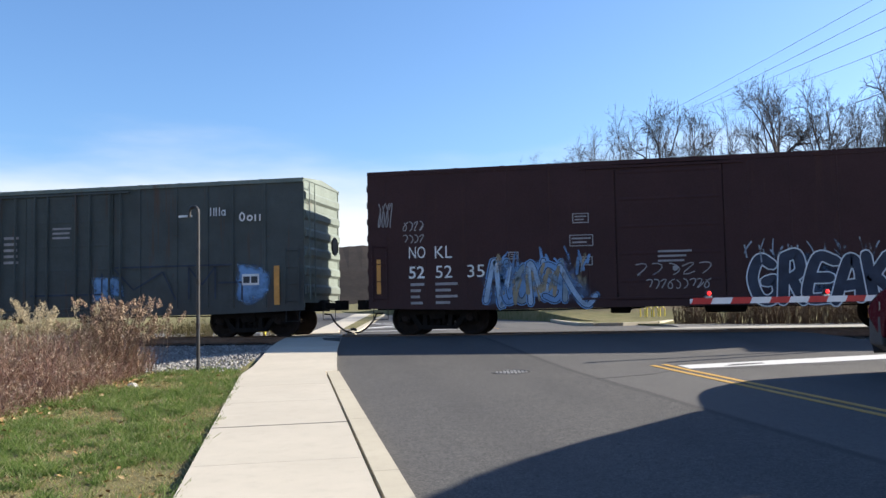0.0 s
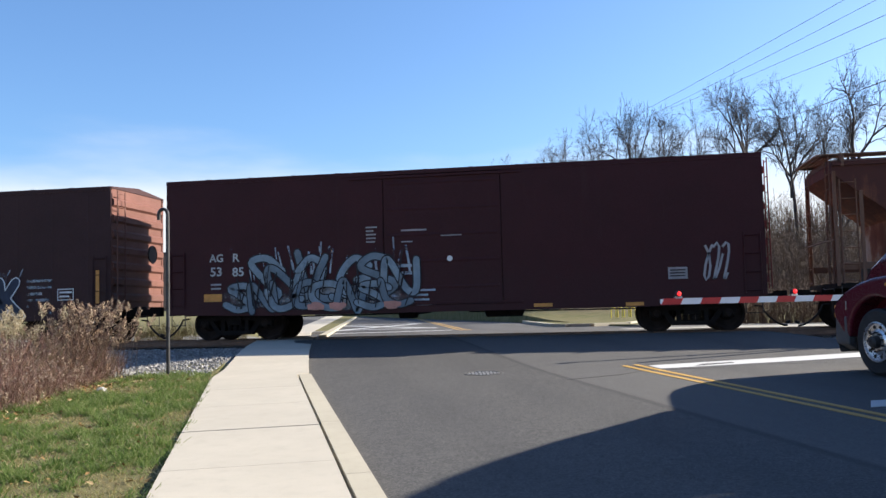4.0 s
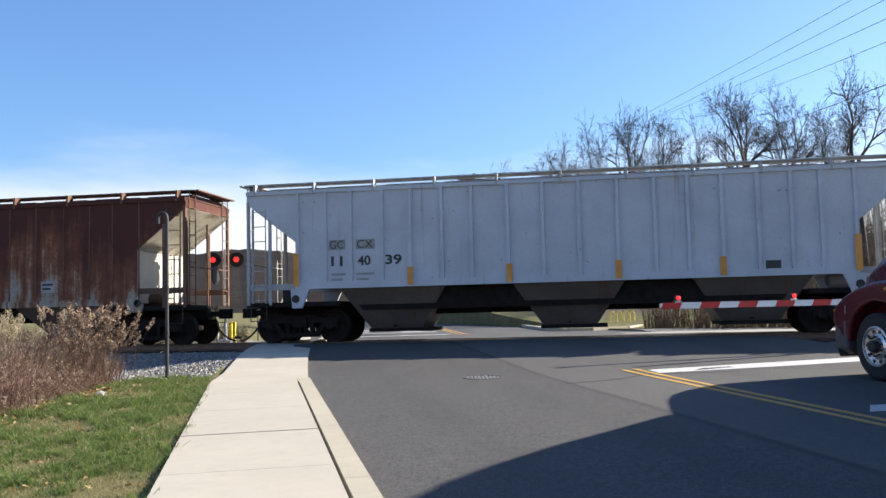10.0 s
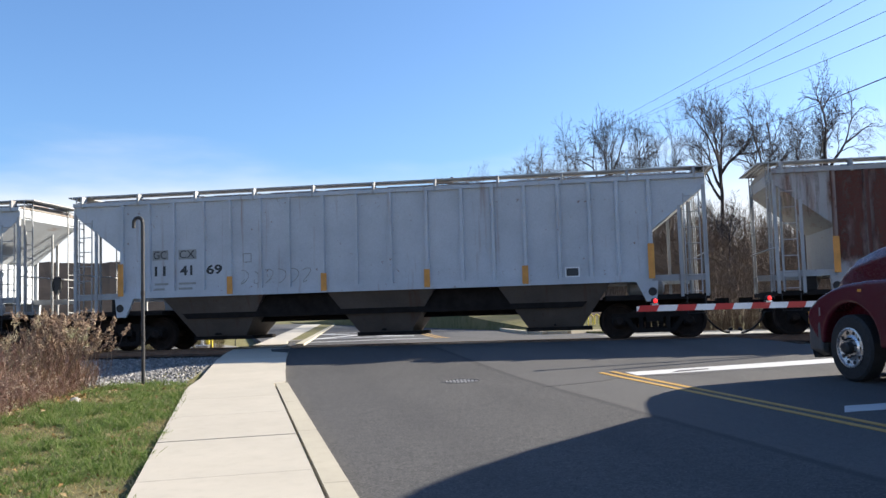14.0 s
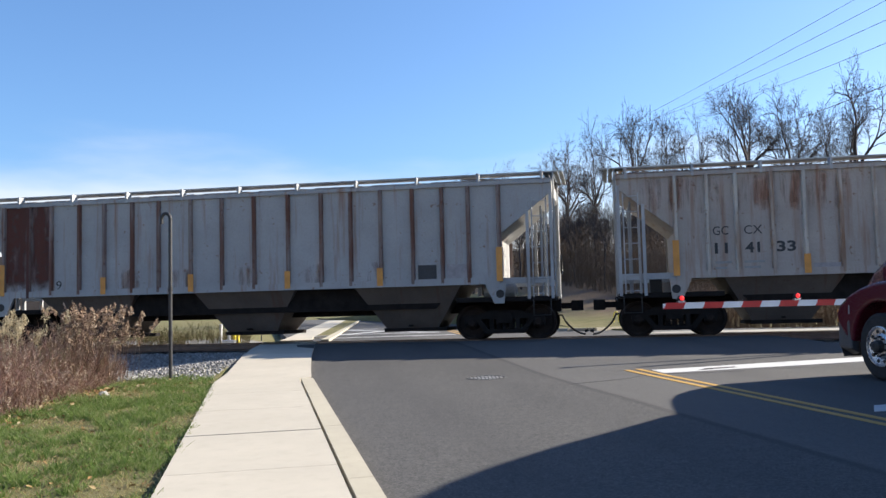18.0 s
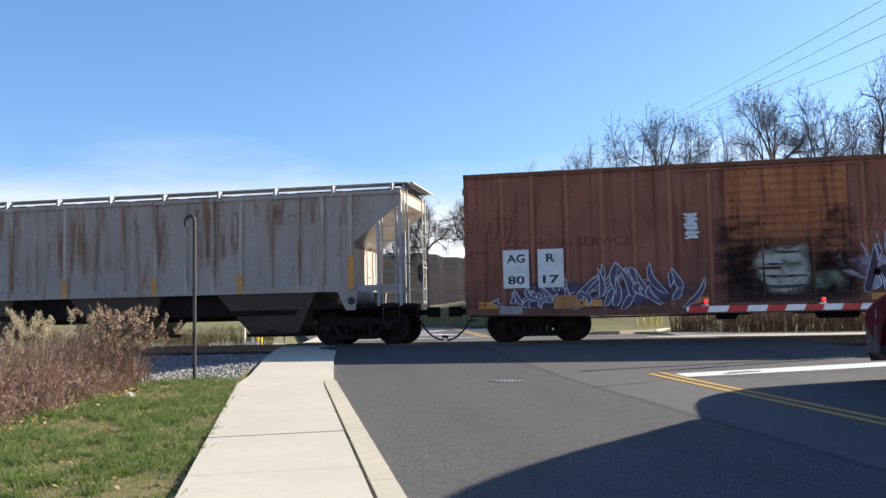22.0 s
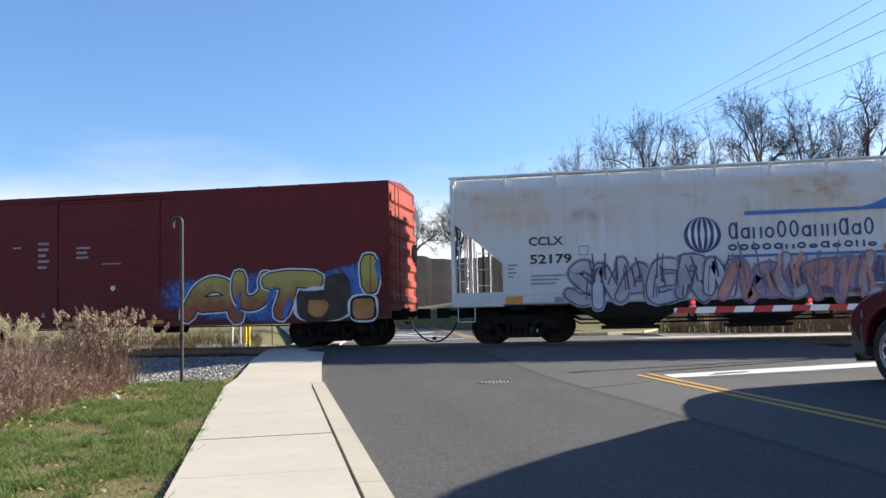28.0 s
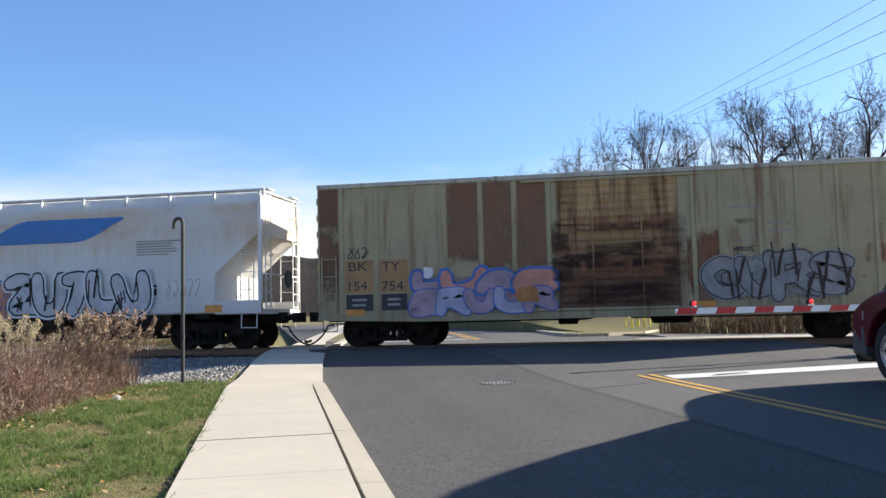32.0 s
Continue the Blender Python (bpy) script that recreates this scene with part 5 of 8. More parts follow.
def tapes(car, xs, z0, z1, w=0.16):
    for x in xs:
        plate(car, x, x + w, z0, z1, ORANGE_TAPE, 0.012, "reflector")


def green_boxcar():
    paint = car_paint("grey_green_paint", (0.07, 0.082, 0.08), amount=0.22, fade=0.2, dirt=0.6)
    # paler mix of the side colour for roof, top rails and ends
    pale = car_paint("pale_green_paint", (0.16, 0.19, 0.17), amount=0.2)
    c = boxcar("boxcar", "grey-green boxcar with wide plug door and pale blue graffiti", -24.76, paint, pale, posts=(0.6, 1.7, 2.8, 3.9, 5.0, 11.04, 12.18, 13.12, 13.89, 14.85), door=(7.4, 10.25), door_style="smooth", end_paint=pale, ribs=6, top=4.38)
    for x in (6.6, 7.1, 7.75, 8.15, 9.07, 9.52, 10.15, 10.5):
        part("lock_rod", Geo().tube((x, -1.65, 0.95), (x, -1.65, 4.2), 0.03, n=6), paint, c)
    brand_shapes(c, 14.11, 14.80, 3.24, 3.5, 3, WHITE_PAINT, 2, 0.055)
    brand_shapes(c, 13.25, 13.75, 3.42, 3.66, 3, WHITE_PAINT, 3, 0.055)
    bars(c, 12.28, 12.70, 3.38, 3.52, 1, WHITE_PAINT, 4, "brand_bar")
    plate(c, 14.22, 14.72, 1.46, 1.77, WHITE_PAINT, 0.058)
    plate(c, 14.26, 14.45, 1.52, 1.70, DARK_PAINT, 0.064)
    plate(c, 14.49, 14.68, 1.52, 1.70, DARK_PAINT, 0.064)
    bars(c, 6.7, 7.2, 2.2, 3.1, 5, DIM_WHITE, 5)
    bars(c, 8.3, 8.9, 2.9, 3.3, 3, DIM_WHITE, 6)
    cloud(c, 9.5, 10.6, 1.05, 1.85, MIST_BLUE, 3)
    cloud(c, 13.95, 15.0, 0.9, 2.1, MIST_BLUE, 4)
    for k, (xa, za, xb, zb) in enumerate(((10.3, 2.05, 13.9, 2.05), (10.3, 2.0, 10.9, 1.4), (10.9, 1.4, 11.8, 1.9), (11.8, 1.9, 12.2, 1.1), (12.6, 1.1, 12.6, 2.0), (12.6, 2.0, 13.0, 1.5), (13.0, 1.5, 13.4, 2.0), (13.4, 2.0, 13.4, 1.1), (13.5, 1.55, 14.2, 1.55), (14.2, 1.55, 14.2, 1.0), (7.6, 1.3, 9.9, 1.3), (9.9, 1.3, 9.9, 1.9))):
        n = Vector((zb - za, xa - xb)).normalized() * 0.025
        part("graffiti_line", Geo().add([(xa + n.x, -1.612, za + n.y), (xb + n.x, -1.612, zb + n.y), (xb - n.x, -1.612, zb - n.y), (xa - n.x, -1.612, za - n.y)], [(0, 1, 2, 3)]), SPRAY_DARK, c)
    tapes(c, (15.14,), 0.9, 1.98)


def maroon_boxcar():
    paint = car_paint("maroon_brown_paint", (0.045, 0.018, 0.019), (0.07, 0.03, 0.02), 0.15, 0.5, 0.15, 0.2)
    # lighter maroon: sunlight put into the colour of the right end
    endp = car_paint("sunlit_maroon_end", (0.15, 0.066, 0.052), amount=0.2)
    c = boxcar("boxcar", "dark maroon boxcar with white lettering and graffiti along the sill", -6.92, paint, paint, posts=(), door=(6.6, 9.3), door_style="smooth", end_paint=endp, post_depth=0.01, top=4.42, front_paint=paint)
    for x in (0.5, 1.6, 2.7, 3.8, 4.9, 5.9, 9.9, 10.9, 12.0, 13.1, 14.2, 15.3):
        part("seam", Geo().prism([(x - 0.03, -1.59), (x, -1.597), (x + 0.03, -1.59)], "z", 0.86, 4.3), paint, c)
    words(c, "NO", 1.14, 1.59, 2.06, 2.38, WHITE_PAINT)
    words(c, "KL", 1.85, 2.31, 2.05, 2.37, WHITE_PAINT)
    words(c, "52", 1.13, 1.56, 1.52, 1.85, WHITE_PAINT, 0.006, 0.012)
    words(c, "52", 1.86, 2.31, 1.52, 1.85, WHITE_PAINT)
    words(c, "35", 2.72, 3.18, 1.52, 1.85, WHITE_PAINT, 0.012)
    bars(c, 1.17, 1.55, 0.78, 1.44, 4, DIM_WHITE, 7)
    bars(c, 1.85, 2.45, 0.78, 1.44, 4, DIM_WHITE, 8)
    for x0, x1, z0, z1 in ((5.51, 5.93, 2.85, 3.11), (5.42, 6.03, 2.25, 2.55), (5.6, 6.0, 1.75, 1.98), (3.82, 4.09, 1.96, 2.16), (14.37, 14.87, 1.24, 1.57)):
        frame_mark(c, x0, x1, z0, z1, DIM_WHITE if x0 < 14 else WHITE_PAINT)
        bars(c, x0 + 0.06, x1 - 0.06, z0 + 0.05, z1 - 0.05, 2, DIM_WHITE if x0 < 14 else WHITE_PAINT, 9)
    bars(c, 7.64, 8.48, 1.75, 2.11, 3, DIM_WHITE, 10)
    part("stencil_dot", Geo().lathe([(0, 0.07), (-0.004, 0.07)], "y", (8.06, -1.604, 1.62), 14), DIM_WHITE, c)
    scribble(c, 7.0, 8.95, 1.45, 1.76, DIM_WHITE, 3, 5)
    scribble(c, 7.3, 8.9, 1.1, 1.35, DIM_WHITE, 4, 9)
    scribble(c, 0.28, 0.7, 2.9, 3.6, DIM_WHITE, 5, 4)
    scribble(c, 0.96, 1.56, 2.8, 3.06, DIM_WHITE, 6, 4)
    scribble(c, 0.96, 1.56, 2.48, 2.7, DIM_WHITE, 7, 4)
    cloud(c, 3.0, 5.95, 0.74, 1.9, MIST_BLUE, 11)
    flicks(c, 3.4, 5.9, 1.5, 2.1, 16, MIST_BLUE, 17, 0.007, 0.03)
    piece(c, ("wave", "hook", "loop", "wave", "ess", "stem", "hook"), 3.35, 5.8, 0.76, 1.95, (SPRAY_BLUE, MIST_BLUE, SPRAY_GREYBLUE), MIST_NAVY, 12, 0.06, 0.025, 0.012, MIST_BLUE, 0.45, 1.7)
    flicks(c, 3.2, 5.8, 0.8, 1.9, 24, MIST_TAN, 18, 0.04, 0.04)
    cloud(c, 9.7, 13.3, 0.7, 2.0, haze("mist_dark_blue", (0.05, 0.075, 0.12), 0.5), 13)
    flicks(c, 9.7, 13.3, 1.7, 2.2, 26, MIST_PALE, 16, 0.008, 0.02)
    piece(c, ("curl", "leg", "comb", "arch", "fork"), 9.85, 13.2, 0.62, 1.98, SPRAY_DARK, SPRAY_PALE, 14, 0.125, 0.032, 0.014)
    bars(c, 13.4, 14.2, 0.8, 1.9, 6, haze("mist_spots", (0.4, 0.42, 0.44), 0.3), 15)
    tapes(c, (0.24, 15.55), 1.13, 2.06, 0.11)


def dark_red_boxcar():
    paint = car_paint("dark_red_paint", (0.043, 0.0075, 0.0105), (0.05, 0.02, 0.02), 0.12, 0.45, 0.15, 0.2)
    # brighter than the side, as the sun lights the right end
    endp = car_paint("sunlit_dark_red_end", (0.19, 0.034, 0.028), amount=0.2)
    c = boxcar("boxcar", "dark red smooth-sided boxcar with large grey graffiti", 10.78, paint, paint, posts=(), door=(6.2, 9.4), door_style="smooth", end_paint=endp, post_depth=0.008, front_paint=paint)
    words(c, "AG", 1.26, 1.66, 2.17, 2.39, PALE_LETTER, 0.006, 0.02)
    words(c, "R", 1.95, 2.14, 2.17, 2.39, PALE_LETTER, 0.006, 0.02)
    words(c, "53", 1.29, 1.62, 1.78, 2.03, PALE_LETTER, 0.006, 0.02)
    words(c, "85", 1.93, 2.26, 1.76, 2.01, PALE_LETTER, 0.006, 0.02)
    bars(c, 1.3, 1.6, 1.38, 1.6, 2, DIM_WHITE, 20)
    bars(c, 5.73, 6.04, 2.52, 3.01, 5, DIM_WHITE, 21)
    bars(c, 6.7, 7.39, 2.79, 2.9, 1, DIM_WHITE, 22)
    bars(c, 6.7, 7.0, 2.5, 2.58, 1, DIM_WHITE, 22)
    plate(c, 7.77, 8.33, 2.66, 2.69, DIM_WHITE)
    part("stencil_dot", Geo().lathe([(0, 0.075), (-0.004, 0.075)], "y", (8.0, -1.604, 2.06), 14), WHITE_PAINT, c)
    plate(c, 13.60, 14.08, 1.34, 1.64, DIM_WHITE)
    bars(c, 13.65, 14.03, 1.38, 1.6, 3, SPRAY_BLACK, 23, out=0.011)
    scribble(c, 14.45, 15.14, 1.27, 2.25, DIM_WHITE, 24, 3, 0.03)
    cloud(c, 1.7, 7.4, 0.75, 1.5, MIST_GREY, 26)
    flicks(c, 1.9, 7.0, 1.55, 2.45, 30, MIST_PALE, 28, 0.007, 0.025)
    piece(c, ("ess", "wave", "loop", "hook", "curl", "ess", "wave"), 2.55, 6.95, 1.0, 2.25, (SPRAY_GREYBLUE, SPRAY_STEEL), SPRAY_BLACK, 27, 0.09, 0.035, 0.012, None, 0.5, 1.7)
    piece(c, ("ess", "wave", "hook", "loop", "curl", "wave", "ess", "hook"), 1.85, 6.85, 0.74, 1.6, (SPRAY_GREYBLUE, SPRAY_STEEL), SPRAY_BLACK, 29, 0.085, 0.03, 0.034, None, 0.45, 1.5)
    flicks(c, 2.0, 6.8, 0.8, 1.9, 30, SPRAY_BLACK, 31, 0.06, 0.018)
    for k, x in enumerate((4.1, 4.7, 6.2)):
        cloud(c, x, x + 0.45, 0.78, 0.98, SPRAY_PINK, 30 + k, 0.08)
    bars(c, 6.4, 7.6, 0.8, 1.3, 4, MIST_PALE, 33)
    bars(c, 6.6, 7.2, 1.6, 2.0, 2, MIST_PALE, 34)
    plate(c, 1.1, 1.62, 1.08, 1.29, ORANGE_TAPE)
    plate(c, 10.18, 10.66, 0.72, 0.81, ORANGE_TAPE)
    plate(c, 12.52, 12.97, 0.69, 0.78, ORANGE_TAPE)


def rusted_paint():
    """Pale paint eaten by rust from above: dark scale on top, orange runs, bare grey below."""
    a = Mat("rusted_paint", 0.8, 0, 0.25)
    runs, thin, blotch, fine = a.noise(1.0, 8, (2.6, 1.0, 0.22)), a.noise(1.0, 6, (11.0, 1.0, 0.3)), a.noise(0.55, 6), a.noise(22, 6)
    h = a.math("ADD", a.axis(2), a.ramp(runs, 0.3, 0.7, -1.0, 1.0))
    h = a.math("ADD", h, a.ramp(blotch, 0.35, 0.65, -1.0, 1.0))
    h = a.math("ADD", h, a.ramp(thin, 0.3, 0.7, -0.5, 0.5))
    h = a.math("ADD", h, a.ramp(fine, 0.3, 0.7, -0.16, 0.16))
    r = a.t.nodes.new("ShaderNodeValToRGB")
    els = r.color_ramp.elements
    els.new(0.3), els.new(0.45), els.new(0.62)
    for e, (p, c) in zip(els, ((0.10, (0.36, 0.33, 0.29)), (0.24, (0.31, 0.245, 0.185)), (0.32, (0.25, 0.12, 0.065)), (0.44, (0.17, 0.064, 0.036)), (0.8, (0.08, 0.028, 0.022)))):
        e.position, e.color = p, (*c, 1)
    a.link(a.ramp(h, 0.45, 4.1), r.inputs[0])
    c = a.mix(a.ramp(fine, 0.45, 0.75, 0, 0.4), r.outputs[0], (0.05, 0.03, 0.025))
    a.color(c)
    a.bump(fine, 0.4, 0.006)
    return a.m


def rusty_hopper():
    paint = rusted_paint()
    # the right end's cream stands for sunlight; the shaded left end stays rust
    c = hopper("covered_hopper", "badly rusted covered hopper with pale streaked lower side", 28.45, paint, BAY_GREY, car_paint("rusted_roof", (0.075, 0.03, 0.02)), L=17.17, sill=1.2, top=4.14, batten=True, post_paint=car_paint("batten_rust", (0.17, 0.09, 0.06), (0.06, 0.025, 0.018), 0.5), steel=car_paint("rusted_steel", (0.16, 0.09, 0.06), amount=0.4), end_paint=car_paint("sunlit_cream_end", (0.55, 0.51, 0.42), amount=0.35, dirt=0.1))
    plate(c, 12.75, 13.18, 1.57, 1.90, DIM_WHITE, -0.074)
    bars(c, 12.8, 13.13, 1.62, 1.86, 2, SPRAY_BLACK, 40, out=-0.07)
    words(c, "GC", 2.35, 2.8, 2.45, 2.68, haze("ghost_letters", (0.12, 0.1, 0.09), 0.7), -0.074)
    words(c, "CX", 3.1, 3.6, 2.45, 2.68, bpy.data.materials["ghost_letters"], -0.074)


GREY_STEEL = car_paint("grey_steel_paint", (0.40, 0.405, 0.405), amount=0.22, dirt=0.2)
HOPPER_TAPES = (4.52, 7.16, 9.97, 12.56)


def grey_hopper(label, x0, number, amount, base, seed, boxed=True, roofc=(0.3, 0.27, 0.24), posts=None):
    paint = car_paint("grey_hopper_paint", base, (0.26, 0.12, 0.06), amount, 0.6, 0.1, 0.12)
    c = hopper("covered_hopper", label, x0, paint, BAY_GREY, car_paint("hopper_roof_paint", roofc, amount=0.5), steel=GREY_STEEL, post_paint=posts)
    if number:
        for (a, b), t in zip(((2.34, 2.80), (3.10, 3.62)), ("GC", "CX")):
            if boxed:
                plate(c, a, b, 2.50, 2.77, DIM_GREY, -0.073)
            words(c, t, a + 0.03, b - 0.05, 2.53, 2.75, DARK_PAINT, -0.068)
        for (a, b), t in zip(((2.40, 2.72), (3.14, 3.50), (3.9, 4.36)), number):
            words(c, t, a, b, 2.06, 2.33, DARK_PAINT, -0.074, 0.03)
        bars(c, 2.4, 2.8, 1.62, 1.9, 2, DIM_GREY, seed, out=-0.074)
        bars(c, 3.1, 3.6, 1.62, 1.9, 2, DIM_GREY, seed + 1, out=-0.074)
    tapes(c, (1.36, 15.78), 1.53, 2.43)
    tapes(c, HOPPER_TAPES, 1.5, 1.98)
    return c


DIM_GREY = plain("stencil_grey", (0.28, 0.28, 0.27), 0.7, 0, 3, 0.2, 0.1, 0.002, 30)


def grey_hoppers():
    c = grey_hopper("pale grey covered hopper with orange reflectors, fairly clean", 47.42, ("11", "40", "39"), 0.12, (0.50, 0.535, 0.575), 50)
    plate(c, 13.67, 14.04, 1.62, 1.85, DARK_PAINT, -0.074)
    c = grey_hopper("pale grey covered hopper with chalk scrawls and light rust", 66.35, ("11", "41", "69"), 0.17, (0.49, 0.52, 0.55), 60)
    plate(c, 13.67, 14.04, 1.55, 1.90, WHITE_PAINT, -0.074)
    plate(c, 13.70, 14.01, 1.67, 1.87, DARK_PAINT, -0.070)
    scribble(c, 4.8, 6.9, 1.75, 2.15, DIM_GREY, 61, 6, 0.012, -0.074)
    frame_mark(c, 4.95, 5.2, 2.35, 2.6, DIM_GREY, out=-0.074)
    c = grey_hopper("dirty grey covered hopper with heavy rust near one end", 85.28, None, 0.3, (0.37, 0.37, 0.365), 70, posts=car_paint("rusty_post_paint", (0.3, 0.27, 0.25), (0.14, 0.06, 0.04), 0.95, 0.7))
    plate(c, 13.67, 14.17, 1.62, 2.02, DARK_PAINT, -0.074)
    plate(c, 14.45, 15.02, 1.63, 2.02, DIM_WHITE, -0.074)
    for x in (2.25,):
        plate(c, x - 0.042, x + 0.042, 1.45, 4.05, RUST_SCALE, 0.008, "rust_stain")
    fade_panel(c, 1.52, 2.9, 1.62, 4.08, SPRAY_RUST, -0.074, "rust_stain", 0.35)
    cloud(c, 0.1, 1.5, 2.9, 4.2, MIST_RUST, 72, -0.076, 0.05, "rust_stain", 0.7)
    words(c, "9", 3.1, 3.28, 1.68, 1.92, DARK_PAINT, -0.074)
    for x in (5.0, 6.6, 8.5, 10.5, 12.2):
        cloud(c, x, x + 0.7, 1.5, 2.2, MIST_RUST, int(x * 10), -0.076, 0.1, "rust_stain")
    c = grey_hopper("rust-streaked grey covered hopper with black numbers", 104.21, ("11", "41", "33"), 0.36, (0.40, 0.355, 0.315), 80, False, (0.2, 0.15, 0.11), car_paint("streaked_post_paint", (0.5, 0.46, 0.4), (0.25, 0.13, 0.07), 0.6, 0.7))
    for k, (a, b, z0, z1) in enumerate(((6.4, 9.0, 1.7, 4.2), (9.2, 10.6, 1.6, 4.2), (0.2, 3.0, 3.0, 4.25), (2.4, 6.0, 3.0, 4.25), (11.0, 13.0, 2.2, 4.25), (13.0, 16.5, 3.2, 4.25))):
        cloud(c, a, b, z0, z1, MIST_RUST, 81 + k, -0.076, 0.1, "rust_stain", 0.35)
    plate(c, 4.75, 5.5, 1.5, 1.75, DIM_WHITE, -0.074)
    plate(c, 13.7, 14.1, 1.55, 1.85, DIM_WHITE, -0.074)


RUST_SCALE = plain("rust_scale_solid", (0.105, 0.04, 0.03), 0.85, 0, 2.0, 0.35)
SPRAY_RUST = haze("rust_scale", (0.12, 0.04, 0.028), 0.95, 1.2, (2, 1, 0.5), 0.85)


def orange_boxcar():
    paint = car_paint("orange_brown_paint", (0.29, 0.112, 0.072), (0.12, 0.04, 0.025), 0.42, 0.6, 0.25, 0.7)
    roofp = car_paint("orange_roof_paint", (0.2, 0.08, 0.045), amount=0.5)
    doorp = car_paint("rusty_door_paint", (0.46, 0.175, 0.08), (0.07, 0.03, 0.02), 0.45, 0.7, 0.25, 0.8, (0.055, 0.03, 0.026), 2.3)
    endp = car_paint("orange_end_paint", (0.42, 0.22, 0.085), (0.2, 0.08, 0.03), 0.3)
    # posts a lighter orange: the sky light they catch is in the colour
    c = boxcar("boxcar", "weathered orange-brown boxcar with ribbed door and graffiti", 123.21, paint, roofp, length=16.06, posts=(1.01, 1.8, 2.7, 3.61, 4.42, 5.32, 6.3, 9.95, 10.6, 11.55, 12.52, 13.41, 14.35, 15.2), door=(6.64, 9.61), door_paint=doorp, end_paint=endp, post_paint=car_paint("skylit_orange_post", (0.35, 0.14, 0.08), (0.17, 0.06, 0.03), 0.3))
    for a, b, t, q in ((1.02, 1.70, "AG", "80"), (1.93, 2.60, "R", "17")):
        plate(c, a, b, 1.42, 2.42, WHITE_PAINT, 0.034)
        words(c, t, a + (0.1 if len(t) == 2 else 0.22), b - (0.1 if len(t) == 2 else 0.22), 2.08, 2.3, DARK_PAINT, 0.038, 0.025)
        words(c, q, a + 0.12, b - 0.12, 1.52, 1.74, DARK_PAINT, 0.038, 0.025)
    words(c, "CUSHION SERVICE", 1.11, 4.33, 2.47, 2.68, haze("ghost_words", (0.1, 0.035, 0.025), 0.6, 1.6, (1, 1, 1), 0.5), 0.006)
    cloud(c, 0.85, 5.95, 0.85, 1.55, haze("mist_purple", (0.12, 0.1, 0.16), 0.8), 90)
    spikes(c, 1.0, 3.0, 0.8, 1.5, 13, SPRAY_PURPLE, SPRAY_PALE, 99)
    spikes(c, 2.4, 5.7, 0.8, 2.35, 26, SPRAY_PURPLE, SPRAY_PALE, 91)
    cloud(c, 2.3, 3.0, 0.85, 1.2, SPRAY_BROWN, 92, 0.03)
    cloud(c, 7.3, 8.75, 1.1, 2.4, haze("mist_bone", (0.5, 0.5, 0.42), 0.75), 93, 0.03, 0.1)
    for k, (a, b, z0, z1) in enumerate(((6.4, 9.9, 0.8, 2.6), (6.3, 7.4, 1.0, 3.0), (8.7, 9.9, 0.9, 2.7), (6.3, 7.6, 2.7, 3.1), (9.0, 9.8, 2.5, 3.3))):
        cloud(c, a, b, z0, z1, DOOR_SOOT, 210 + k, 0.026, 0.12, "soot_stain", 0.6)
    cloud(c, 8.6, 9.5, 1.1, 1.7, haze("mist_green", (0.2, 0.24, 0.17), 0.6), 94, 0.03)
    for k, z in enumerate((1.25, 1.5, 1.8, 2.1)):
        cloud(c, 7.35 + 0.1 * k, 8.6, z, z + 0.09, haze("mist_soot", (0.03, 0.03, 0.03), 0.6) if k == 0 else bpy.data.materials["mist_soot"], 200 + k, 0.036, 0.3)
    cloud(c, 9.75, 14.35, 1.0, 2.25, MIST_LILAC, 95)
    piece(c, ("fork", "bowl", "ess"), 10.0, 13.0, 0.98, 2.2, SPRAY_SOOT, MIST_LILAC, 96, 0.085, 0.03, 0.01, None, 0.35, 1.1)
    flicks(c, 9.8, 14.4, 1.8, 2.4, 26, MIST_LILAC, 196, 0.007, 0.025)
    spikes(c, 9.8, 13.2, 1.0, 2.4, 12, MIST_LILAC, SPRAY_PALE, 97, 0.006)
    plate(c, 14.45, 15.14, 1.17, 2.26, WHITE_PAINT, 0.01)
    bars(c, 14.55, 15.05, 1.75, 2.15, 4, DIM_GREY, 97, out=0.016)
    plate(c, 14.55, 15.04, 1.3, 1.6, DARK_PAINT, 0.016)
    for k in range(6):
        cloud(c, 5.68, 5.98, 2.55 + 0.11 * k, 2.66 + 0.11 * k, SPRAY_WHITE, 98 + k, 0.008, 0.3, "sticker")
    for k, (a, b) in enumerate(((0.4, 1.3), (9.9, 11.1), (12.1, 12.8), (14.3, 15.4))):
        scribble(c, a, b, 2.6, 3.3, haze("scrawl_red", (0.16, 0.03, 0.02), 0.8, 3, (1, 1, 1), 0.5) if k == 0 else bpy.data.materials["scrawl_red"], 105 + k, 5)
    for x in (0.35, 3.05, 5.7, 10.0, 15.4):
        plate(c, x, x + 0.5, 0.9, 1.08, ORANGE_TAPE, 0.01, "reflector")
    plate(c, 0.9, 1.5, 0.75, 0.95, DIM_WHITE)


